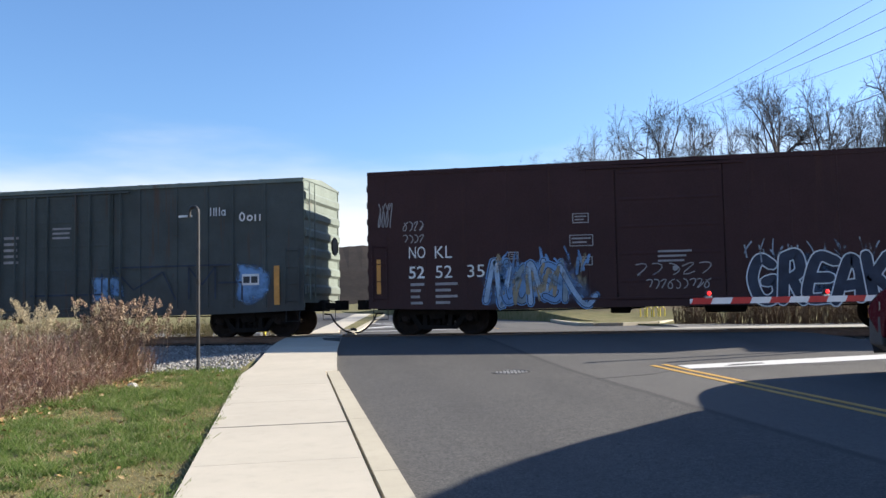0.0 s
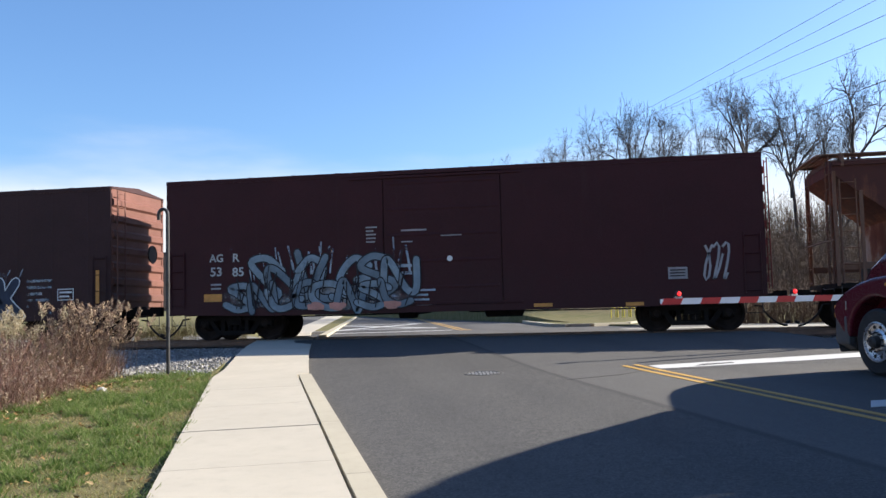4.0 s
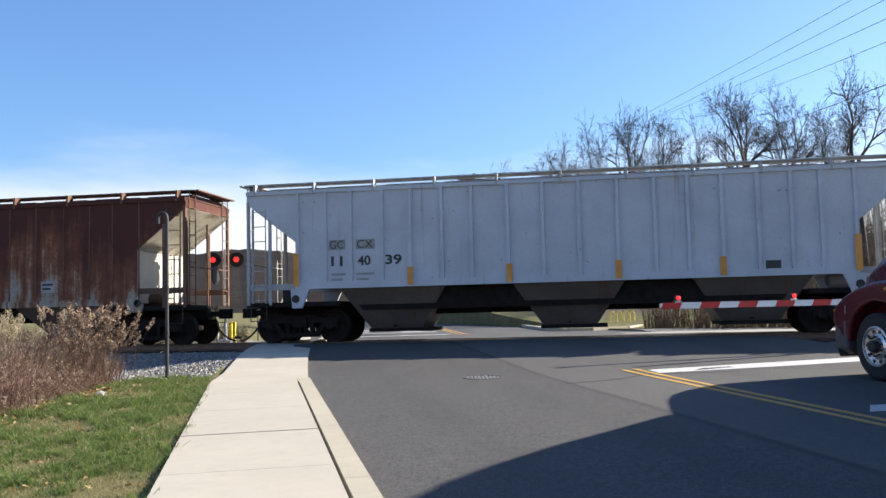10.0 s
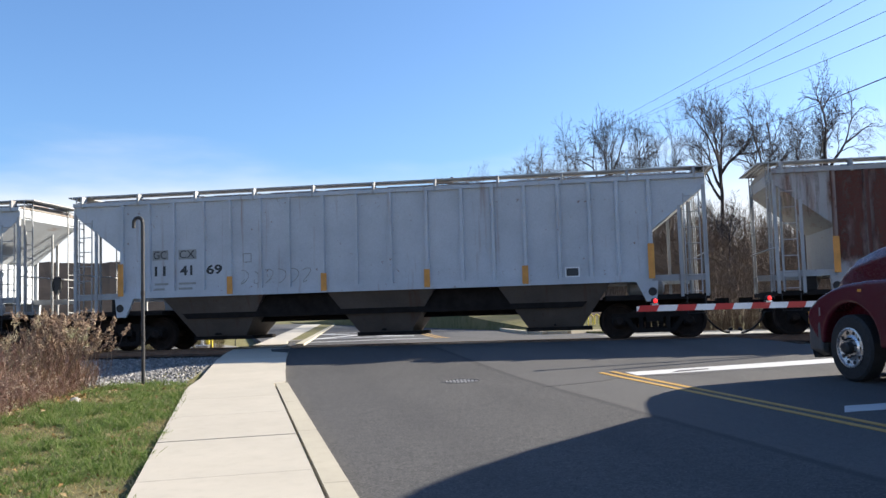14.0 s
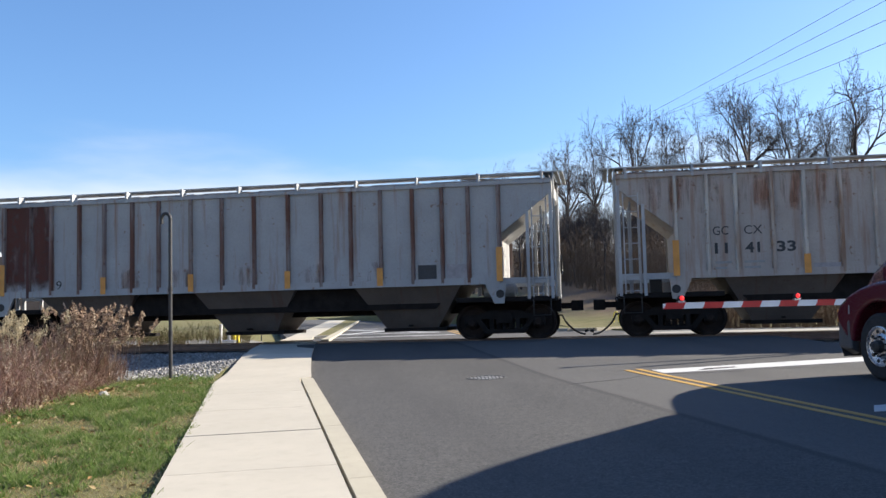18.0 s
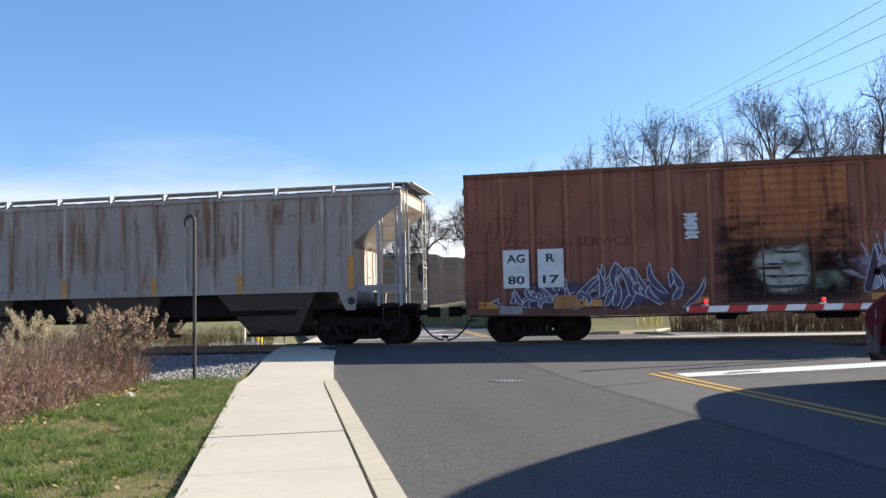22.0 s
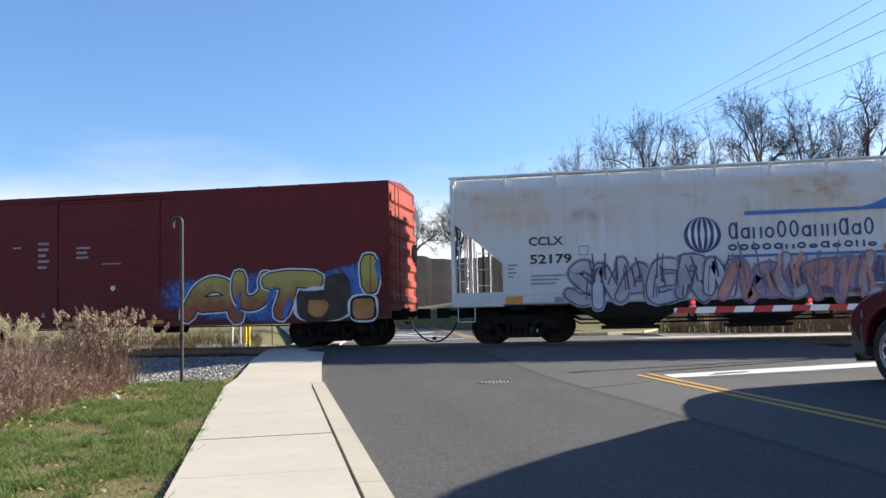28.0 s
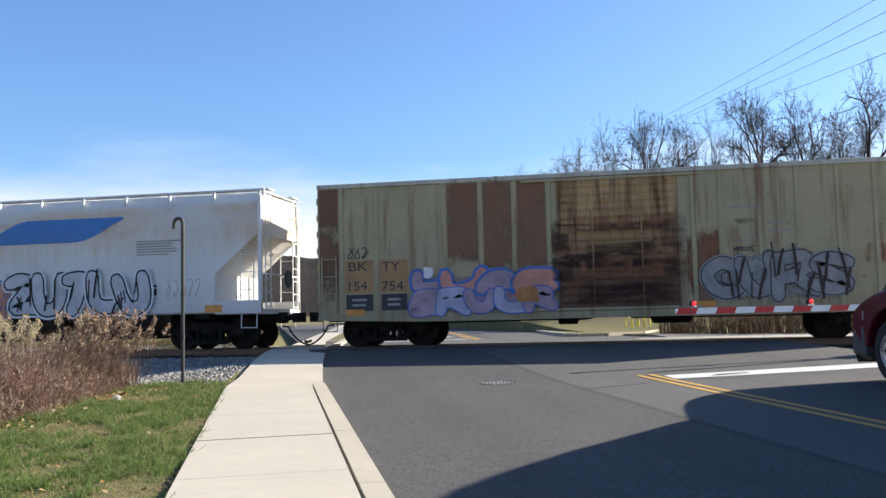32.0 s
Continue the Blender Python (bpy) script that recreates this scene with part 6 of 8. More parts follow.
def red_boxcar():
    paint = car_paint("brick_red_paint", (0.14, 0.019, 0.02), (0.09, 0.02, 0.02), 0.18, 0.5, 0.12, 0.25)
    # the side's red raised to paint in the sun on the right end
    endp = car_paint("sunlit_red_end", (0.27, 0.05, 0.036), (0.2, 0.05, 0.03), 0.2)
    c = boxcar("boxcar", "brick-red boxcar with big yellow and blue graffiti", 141.34, paint, paint, length=16.04, posts=(), door=(6.2, 9.4), door_style="smooth", end_paint=endp, post_depth=0.008, front_paint=paint)
    for x in (1.5, 3.0, 4.5, 6.0, 9.8, 11.3, 12.8, 14.3):
        part("seam", Geo().prism([(x - 0.03, -1.592), (x, -1.598), (x + 0.03, -1.592)], "z", 0.86, 4.3), paint, c)
    words(c, "AG", 1.10, 1.5, 2.07, 2.29, DIM_WHITE)
    words(c, "R", 1.75, 1.93, 2.07, 2.29, DIM_WHITE)
    words(c, "78", 1.17, 1.52, 1.67, 1.92, DIM_WHITE)
    words(c, "892", 1.72, 2.23, 1.67, 1.92, DIM_WHITE)
    bars(c, 1.2, 2.2, 1.1, 1.5, 3, haze("faint_stencil", (0.3, 0.2, 0.2), 0.3), 110)
    bars(c, 5.59, 5.94, 2.35, 3.20, 5, DIM_WHITE, 111)
    bars(c, 6.81, 7.23, 2.61, 3.02, 3, DIM_WHITE, 112)
    bars(c, 4.78, 5.03, 2.97, 3.08, 1, DIM_WHITE, 113)
    plate(c, 7.6, 8.2, 2.46, 2.49, DIM_WHITE)
    part("stencil_dot", Geo().lathe([(0, 0.075), (-0.004, 0.075)], "y", (7.95, -1.604, 1.78), 14), WHITE_PAINT, c)
    scribble(c, 0.92, 1.6, 3.43, 3.81, WHITE_PAINT, 114, 5, 0.025)
    frame_mark(c, 3.8, 4.1, 1.7, 1.95, DIM_WHITE)
    cloud(c, 9.5, 13.7, 0.75, 2.15, MIST_ROYAL, 115)
    cloud(c, 13.3, 15.95, 0.75, 2.3, MIST_ROYAL, 116)
    piece(c, ("arch",), 10.15, 11.85, 0.74, 2.12, SUNSET, SPRAY_BLACK, 117, 0.2, 0.036, 0.014, SPRAY_PALE, 0.05)
    piece(c, ("bowl",), 11.6, 12.7, 0.95, 2.16, SUNSET, SPRAY_BLACK, 118, 0.19, 0.036, 0.022, SPRAY_PALE, 0.05)
    piece(c, ("tee",), 12.45, 13.95, 0.76, 2.08, SUNSET, SPRAY_BLACK, 119, 0.22, 0.036, 0.030, SPRAY_PALE, 0.05)
    cloud(c, 13.35, 14.95, 0.7, 1.62, SPRAY_PALE, 120, 0.042, 0.05, keep=0.9)
    cloud(c, 13.4, 14.9, 0.72, 1.57, SPRAY_UMBER, 121, 0.046, 0.05, keep=0.9)
    cloud(c, 14.2, 14.95, 1.2, 1.98, SPRAY_UMBER, 122, 0.05, 0.06, keep=0.9)
    cloud(c, 13.75, 14.3, 0.85, 1.3, SPRAY_BROWN, 123, 0.054, 0.1)
    piece(c, ("stem",), 15.05, 15.95, 1.35, 2.5, SUNSET, SPRAY_BLACK, 124, 0.22, 0.04, 0.042, SPRAY_PALE, 0.02)
    cloud(c, 14.88, 15.72, 0.66, 1.42, SPRAY_PALE, 125, 0.05, 0.03, keep=0.9)
    cloud(c, 14.93, 15.67, 0.7, 1.37, SPRAY_BLACK, 126, 0.054, 0.03, keep=0.9)
    cloud(c, 15.0, 15.6, 0.75, 1.3, SPRAY_BROWN, 127, 0.058, 0.03, keep=0.9)
    for k, (x, z) in enumerate(((11.75, 1.15), (12.62, 1.2), (13.1, 0.95), (15.72, 1.85))):
        flicks(c, x - 0.05, x + 0.05, z - 0.2, z + 0.5, 3, SPRAY_ROYAL, 128 + k, 0.05, 0.04)
    for x in (1.0, 3.7, 6.4, 9.0):
        plate(c, x, x + 0.5, 0.74, 0.86, ORANGE_TAPE, 0.01, "reflector")
    part("stencil_mark", Geo().prism([(5.7, 1.0), (5.85, 1.0), (5.775, 1.16)], "y", -1.606, -1.602), DIM_WHITE, c)


def sunset():
    """Spray paint that runs from orange at the foot to yellow on top."""
    a = Mat("spray_sunset", 0.6, 0, 0.3)
    h = a.math("ADD", a.axis(2), a.ramp(a.noise(3, 5), 0.3, 0.7, -0.25, 0.25))
    c = a.mix(a.ramp(h, 1.15, 1.95), (0.3, 0.1, 0.045), (0.42, 0.36, 0.1))
    a.color(a.mix(a.ramp(a.noise(25, 5), 0.5, 0.75, 0, 0.3), c, (0.12, 0.05, 0.03)))
    return a.m


DOOR_SOOT = haze("door_rust_scale", (0.05, 0.025, 0.02), 0.68, 1.6, (0.7, 1, 2.2), 0.66)
SUNSET = sunset()


def spikes(car, x0, x1, z0, z1, n, fill, line, seed, out=0.012):
    """Wild pointed strokes with pale rims, each over the one before."""
    r = random.Random(seed)
    for i in range(n):
        x = x0 + (x1 - x0) * (i + r.uniform(-0.6, 0.6) + 0.5) / n
        up = r.choice((1, 1, 1, -1))
        za = z0 + (z1 - z0) * r.uniform(0.0, 0.35)
        h = (z1 - z0) * r.uniform(0.35, 0.75) * (1 - 0.35 * abs(2 * i / n - 1))
        lean, bend, w = r.uniform(-0.9, 1.3), r.uniform(-0.25, 0.25), r.uniform(0.05, 0.10)
        if up < 0:
            za = za + h * 0.8
            h = -h * 0.7
        for layer, (grow, mat_) in enumerate(((0.02, line), (0.0, fill))):
            left, right = [], []
            for k in range(7):
                s = k / 6
                cx, cz = x + lean * abs(h) * s + bend * math.sin(s * 3.1), za + h * s
                ww = (w * (1 - s) ** 0.8 * (0.6 + 0.8 * math.sin(min(1, s * 3) * 1.57)) + grow) * (1.0 if k < 6 else 0.25)
                y = NEAR - out - 0.0012 * i - 0.0005 * layer
                e = grow * 1.6 * (s - 0.3) * (1 if h > 0 else -1)
                left.append((cx - ww, y, cz + e))
                right.append((cx + ww, y, cz + e))
            v = left + right
            part("graffiti_stroke", Geo().add(v, [(k, k + 1, 8 + k, 7 + k) for k in range(6)]), mat_, car)


def bowed(z):
    """y of the white hopper's near side at a height."""
    return -float(np.interp(z, (2.7, 3.46, 4.08, 4.38), (1.598, 1.575, 1.48, 1.30)))


def stained_white():
    """White paint gone chalky, with a belt of tan rust wash below the eaves and runs from it."""
    a = Mat("stained_white_paint", 0.55, 0, 0.2)
    wide, runs, fine = a.noise(0.45, 5, (1.0, 1.0, 1.6)), a.noise(1.0, 6, (4.0, 1.0, 0.16)), a.noise(30, 4)
    c = a.mix(a.ramp(wide, 0.3, 0.7), (0.6, 0.6, 0.585), (0.7, 0.695, 0.67))
    z = a.math("ADD", a.axis(2), a.ramp(runs, 0.3, 0.7, -0.55, 0.55))
    belt = a.math("MULTIPLY", a.ramp(z, 2.5, 3.5), a.ramp(a.axis(2), 4.2, 3.95))
    c = a.mix(a.math("MULTIPLY", belt, a.ramp(wide, 0.36, 0.6, 0.12, 0.7)), c, (0.56, 0.39, 0.22))
    spots = a.math("MULTIPLY", a.math("MULTIPLY", belt, a.ramp(a.noise(0.9, 6, (1.0, 1.0, 1.3)), 0.54, 0.7)), a.ramp(a.axis(2), 3.0, 3.4))
    c = a.mix(a.math("MULTIPLY", spots, 0.75), c, (0.36, 0.17, 0.08))
    c = a.mix(a.ramp(a.noise(1.0, 6, (9.0, 1.0, 0.2)), 0.56, 0.75, 0, 0.3), c, (0.45, 0.36, 0.26))
    c = a.mix(a.ramp(a.math("ADD", a.axis(2), a.ramp(wide, 0.3, 0.7, -0.3, 0.3)), 0.8, 1.8, 0.25, 0.0), c, (0.2, 0.18, 0.16))
    a.color(c)
    a.bump(fine, 0.15, 0.004)
    return a.m


def white_hopper():
    paint = stained_white()
    white = car_paint("white_steel_paint", (0.7, 0.71, 0.70), amount=0.12, dirt=0.1)
    c = smooth_hopper("covered_hopper", "long white smooth-sided covered hopper, rust-stained, with graffiti", 159.05, paint, white, white)
    words(c, "CCLX", 2.07, 2.97, 2.54, 2.77, DARK_PAINT, 0.008, 0.025)
    words(c, "52179", 2.09, 3.17, 2.06, 2.31, DARK_PAINT, 0.008, 0.025)
    frame_mark(c, 3.35, 3.6, 2.25, 2.5, DIM_GREY)
    bars(c, 2.1, 3.0, 1.5, 1.8, 3, DIM_GREY, 130)
    bars(c, 1.5, 1.75, 1.7, 2.1, 4, DIM_GREY, 131)
    # round emblem: a dark disc cut by pale meridians
    disc = part("emblem", Geo().lathe([(0, 0.455), (-0.005, 0.455)], "y", (6.46, -1.606, 2.66), 32), LOGO_NAVY, c)
    for k in (-2, -1, 0, 1, 2):
        g = Geo()
        pts = [(6.46 + 0.17 * k * math.cos(a) + 0.0, 2.70 + 0.40 * math.sin(a)) for a in [i * math.pi / 12 - 1.57 for i in range(13)]]
        w = 0.045 if k else 0.06
        pts = [(6.46 + 0.16 * k * math.cos(a) ** 0.7 * 1.0, 2.68 + 0.41 * math.sin(a)) for a in [i * 3.0 / 12 - 1.5 for i in range(13)]]
        for (xa, za), (xb, zb) in zip(pts, pts[1:]):
            ka, kb = w * max(0.1, 1 - abs(za - 2.68) / 0.43), w * max(0.1, 1 - abs(zb - 2.68) / 0.43)
            g.add([(xa - ka, -1.616, za), (xa + ka, -1.616, za), (xb + kb, -1.616, zb), (xb - kb, -1.616, zb)], [(0, 1, 2, 3)])
        part("meridian", g, WHITE_PAINT, disc)
    brand_shapes(c, 7.06, 10.55, 2.52, 2.95, 12, LOGO_NAVY, 132)
    brand_shapes(c, 7.04, 10.6, 2.23, 2.40, 13, LOGO_NAVY, 139)
    # blue band that swells into a wave
    top, bot = [], []
    for k in range(25):
        x = 7.5 + 7.4 * k / 24
        top.append((x, 3.22 + 0.62 * smooth01(x, 10.2, 11.9)))
        bot.append((x, 3.12 + 0.03 * smooth01(x, 8, 12) + 0.68 * smooth01(x, 13.2, 15.2) ** 1.5))
    g = Geo()
    y_at = lambda z: bowed(z) - 0.01
    rows = 6
    net = []
    for (xa, za), (_, zb) in zip(bot, top):
        for k in range(rows + 1):
            z = za + (zb - za) * k / rows
            net.append((xa, y_at(z) - 0.004, z))
    g.add(net, [(i * 7 + k, i * 7 + 7 + k, i * 7 + 8 + k, i * 7 + 1 + k) for i in range(24) for k in range(rows)])
    part("blue_wave", g, LOGO_BLUE, c)
    bars(c, 15.35, 16.7, 2.68, 3.13, 6, DIM_GREY, 133)
    plate(c, 15.47, 15.97, 1.56, 1.86, DARK_PAINT, 0.008)
    bars(c, 15.5, 15.94, 1.6, 1.82, 2, WHITE_PAINT, 134, out=0.014)
    scribble(c, 16.2, 17.3, 1.5, 2.0, DIM_GREY, 135, 5, 0.01)
    cloud(c, 7.3, 12.0, 0.98, 2.05, haze("mist_violet", (0.2, 0.18, 0.3), 0.85), 136)
    piece(c, ("ess", "wave", "arch", "comb", "leg", "wave"), 3.1, 7.2, 1.0, 2.1, (SPRAY_ASH, SPRAY_SILVER), SPRAY_PURPLE, 137, 0.13, 0.035, 0.012, MIST_LILAC, 0.2, 1.25)
    flicks(c, 3.3, 7.2, 1.1, 2.0, 34, SPRAY_PURPLE, 143, 0.03, 0.02)
    piece(c, ("wave", "loop", "bowl", "leg", "arch", "hook", "comb"), 7.1, 11.5, 1.0, 2.0, (SPRAY_PINK, SPRAY_MAUVE, SPRAY_ASH), SPRAY_VIOLET, 138, 0.11, 0.028, 0.04, MIST_PINK, 0.35, 1.5)
    flicks(c, 7.3, 11.4, 1.0, 2.1, 40, SPRAY_VIOLET, 144, 0.06, 0.022)
    flicks(c, 7.3, 11.4, 1.0, 2.0, 20, SPRAY_PINK, 145, 0.075, 0.04)
    piece(c, ("zig", "bowl", "tee", "hook", "bowl"), 11.4, 15.75, 1.0, 2.3, SPRAY_SILVER, SPRAY_BLACK, 140, 0.17, 0.05, 0.085, SPRAY_PALE, 0.1, 1.25)
    flicks(c, 11.6, 15.6, 1.05, 2.1, 14, SPRAY_BLACK, 142, 0.115, 0.024)
    plate(c, 7.1, 11.4, 2.06, 2.13, LOGO_BLUE, 0.01, "blue_line")
    part("belt_seam", Geo().box(1.4, 17.7, NEAR - 0.012, NEAR - 0.004, 1.32, 1.35), white, c)
    plate(c, 1.42, 1.87, 1.05, 1.24, ORANGE_TAPE)
    plate(c, 17.42, 17.93, 1.04, 1.25, ORANGE_TAPE)
    plate(c, 2.7, 2.95, 1.05, 1.2, DIM_WHITE)
    plate(c, 12.4, 12.8, 1.1, 1.2, ORANGE_TAPE, 0.02)


def cream_boxcar():
    paint = car_paint("cream_green_paint", (0.42, 0.365, 0.225), (0.19, 0.085, 0.045), 0.36, 0.6, 0.1, 0.35)
    roofp = car_paint("cream_roof_paint", (0.5, 0.48, 0.4), amount=0.3)
    doorp = car_paint("cream_door_paint", (0.5, 0.33, 0.16), (0.11, 0.045, 0.025), 0.62, 0.7, 0.25, 0.6, (0.16, 0.075, 0.045), 2.4)
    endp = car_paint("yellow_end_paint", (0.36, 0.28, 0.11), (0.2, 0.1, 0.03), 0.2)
    brown = haze("brown_patch_paint", (0.26, 0.14, 0.082), 1.1, 1.0, (1.5, 1, 0.5), 0.92)
    c = boxcar("boxcar", "cream boxcar with brown repaint patches, ribbed door and graffiti", 179.75, paint, roofp, length=16.05, posts=(0.67, 1.65, 2.63, 3.51, 4.5, 5.4, 6.3, 9.95, 10.62, 11.57, 12.47, 13.43, 14.3, 15.3), door=(6.49, 9.59), door_paint=doorp, end_paint=endp, top=4.42)
    for k, (a, b) in enumerate(((3.6, 4.42), (4.58, 5.32), (5.48, 6.22))):
        fade_panel(c, a, b, 1.75 + 0.3 * (k == 0), 4.3, brown, -0.035)
    fade_panel(c, 0.05, 0.58, 0.95, 4.3, haze("mist_brown_panel", (0.2, 0.11, 0.07), 0.9), -0.033, soft=1.4)
    for a, b in ((0.76, 1.56), (1.74, 2.5)):
        plate(c, a, b, 1.46, 2.34, plain("tan_patch_paint", (0.36, 0.21, 0.09), 0.6, 0, 1.2, 0.2) if a < 1 else bpy.data.materials["tan_patch_paint"], -0.035, "repaint_patch")
        plate(c, a + 0.03, b - 0.02, 0.98, 1.42, DARK_PAINT, -0.030)
        bars(c, a + 0.2, b - 0.2, 1.06, 1.34, 2, DIM_WHITE, 150, out=-0.025)
    words(c, "BK", 0.87, 1.40, 2.06, 2.30, DARK_PAINT, -0.026)
    words(c, "TY", 1.80, 2.29, 2.04, 2.28, DARK_PAINT, -0.026)
    words(c, "154", 0.87, 1.38, 1.53, 1.78, DARK_PAINT, -0.026)
    words(c, "754", 1.79, 2.38, 1.51, 1.76, DARK_PAINT, -0.026)
    scribble(c, 0.82, 1.4, 2.38, 2.7, DARK_PAINT, 151, 3, 0.016, -0.026)
    cloud(c, 2.55, 6.4, 0.85, 1.95, haze("mist_mauve", (0.36, 0.25, 0.3), 0.9), 152, 0.006, 0.1)
    piece(c, ("hook", "bowl", "arch", "comb"), 2.6, 6.35, 1.3, 2.0, (SPRAY_MAUVE, SPRAY_PINK), SPRAY_ROYAL, 153, 0.15, 0.035, 0.012, MIST_ROYAL, 0.1, 1.2)
    piece(c, ("comb", "leg", "bowl", "hook", "leg"), 2.6, 6.35, 0.8, 1.5, (SPRAY_MAUVE, SPRAY_LILAC), SPRAY_ROYAL, 253, 0.14, 0.03, 0.026, None, 0.1, 1.2)
    cloud(c, 2.95, 3.2, 1.8, 2.1, SPRAY_WHITE, 154, 0.05, 0.1)
    cloud(c, 5.4, 6.0, 1.1, 1.5, SPRAY_BROWN, 155, 0.05, 0.1)
    cloud(c, 9.9, 13.6, 0.95, 2.2, MIST_GREY, 156, 0.006, 0.1)
    piece(c, ("curl", "bowl", "leg", "ess"), 10.2, 13.6, 0.98, 2.2, SPRAY_GREY, SPRAY_UMBER, 157, 0.15, 0.03, 0.012, MIST_GREY, 0.2, 1.25)
    flicks(c, 10.2, 13.6, 1.0, 2.1, 16, SPRAY_UMBER, 257, 0.04, 0.03)
    for k, (a, b, z0, z1) in enumerate(((6.3, 9.7, 1.9, 2.25), (6.4, 9.7, 2.85, 3.1), (6.3, 6.9, 1.2, 3.3), (9.1, 9.8, 1.4, 3.4), (6.8, 9.6, 0.9, 1.7), (7.2, 9.2, 2.2, 2.6), (9.7, 10.7, 0.9, 2.9))):
        cloud(c, a, b, z0, z1, DOOR_SOOT if k < 6 else brown, 260 + k, 0.026 if k < 6 else -0.033, 0.12, "rust_stain", 0.6)
    for k, (a, b, z) in enumerate(((6.6, 9.5, 2.05), (6.9, 8.6, 2.28), (7.4, 9.4, 1.42), (6.6, 8.9, 3.02), (10.95, 11.4, 3.0), (10.9, 11.45, 2.3))):
        cloud(c, a, b, z - 0.07, z + 0.07, DOOR_SOOT, 270 + k, 0.034 if k < 4 else -0.03, 0.3, "rust_stain", 0.8)
    for k, (a, b, z0, z1) in enumerate(((9.7, 11.5, 1.0, 3.0), (6.5, 9.6, 1.6, 2.2), (6.5, 9.6, 2.9, 3.3), (9.65, 9.95, 1.0, 3.5), (13.6, 16, 1.8, 2.4), (6.2, 6.6, 1.0, 3.2))):
        cloud(c, a, b, z0, z1, MIST_RUST, 158 + k, 0.035 if 6.4 < a < 9.6 else -0.031, 0.1, "rust_stain")
    for a, b, z in ((10.8, 11.5, 3.35), (11.75, 12.3, 2.72), (11.75, 12.2, 2.9), (10.9, 11.5, 2.5)):
        plate(c, a, b, z, z + 0.03, SPRAY_GREY, -0.033, "chalk_line")
    for x in (0.8, 4.2, 9.9, 14.5):
        plate(c, x, x + 0.5, 0.86, 1.02, ORANGE_TAPE, 0.01, "reflector")


SPRAY_GREY = spray("spray_grey", (0.25, 0.25, 0.255), 0.25)
for build in (green_boxcar, maroon_boxcar, dark_red_boxcar, rusty_hopper, grey_hoppers, orange_boxcar, red_boxcar, white_hopper, cream_boxcar):
    build()


# ---- the lorry at the stop line ----
TRUCK_RED = plain("dark_red_truck_paint", (0.085, 0.008, 0.016), 0.22, 0.0, 2, 0.06, 0.02, 0.001, 60)
CHROME = plain("chrome", (0.75, 0.75, 0.76), 0.15, 1.0, 5, 0.08, 0.02, 0.001)
ALLOY = plain("polished_alloy", (0.62, 0.62, 0.63), 0.3, 0.9, 5, 0.1, 0.05, 0.001)
GREY_PLASTIC = plain("grey_plastic", (0.055, 0.056, 0.06), 0.6, 0, 4, 0.15)
TRAILER_WHITE = plain("trailer_white", (0.7, 0.7, 0.7), 0.5, 0, 2, 0.08)
AMBER = plain("amber_lens", (0.6, 0.25, 0.04), 0.25)
LENS = plain("clear_lens", (0.45, 0.42, 0.42), 0.15, 0.3)
glass = Mat("dark_glass", 0.05)
glass.color((0.03, 0.035, 0.04))
glass.b.inputs["Coat Weight"].default_value = 0.6
GLASS = glass.m


def loft(sections):
    """A closed skin over rings of equal count."""
    g, n = Geo(), len(sections[0])
    verts = [p for r in sections for p in r]
    faces = [(j * n + i, j * n + (i + 1) % n, (j + 1) * n + (i + 1) % n, (j + 1) * n + i) for j in range(len(sections) - 1) for i in range(n)]
    faces += [tuple(range(n - 1, -1, -1)), tuple(range((len(sections) - 1) * n, len(sections) * n))]
    return g.add(verts, faces)


def road_wheel(parent, x, y, z, out, steer=False, r=0.52):
    """Tyre and ten-hole alloy wheel; out: the side (+1, -1 along y) that its face looks to."""
    w = part("wheel", Geo().lathe([(-0.14, 0.30), (-0.14, r - 0.05), (-0.11, r - 0.01), (0.11, r - 0.01), (0.14, r - 0.05), (0.14, 0.30)], "y", (0, 0, 0), 36, closed=True), RUBBER, parent, at=pose(x, y, z), smooth=False)
    f = 0.152 * out
    part("rim", Geo().lathe([(f * 0.2, 0.31), (f * 1.02, 0.31), (f * 1.05, 0.29), (f * 0.85, 0.275), (f * 0.75, 0.2), (f * 0.9, 0.16), (f * 0.95, 0.0)] if out > 0 else [(f * 0.2, 0.31), (f * 1.02, 0.31), (f * 1.05, 0.29), (f * 0.85, 0.275), (f * 0.75, 0.2), (f * 0.9, 0.16), (f * 0.95, 0.001)], "y", (0, 0, 0), 32), ALLOY, w)
    part("hub", Geo().lathe([(f * 0.9, 0.1), (f * 1.5, 0.09), (f * 1.6, 0.05)], "y", (0, 0, 0), 16), BLACK_STEEL, w)
    for k in range(10):
        a = k * 0.628
        part("hand_hole", Geo().lathe([(f * 0.8, 0.03), (f * 0.86, 0.03)], "y", (0.235 * math.cos(a), 0, 0.235 * math.sin(a)), 10), BLACK_STEEL, w)
        part("wheel_nut", Geo().tube((0.145 * math.cos(a + 0.3), f * 0.9, 0.145 * math.sin(a + 0.3)), (0.145 * math.cos(a + 0.3), f * 1.25, 0.145 * math.sin(a + 0.3)), 0.016, n=6), BLACK_STEEL, w)
    return w


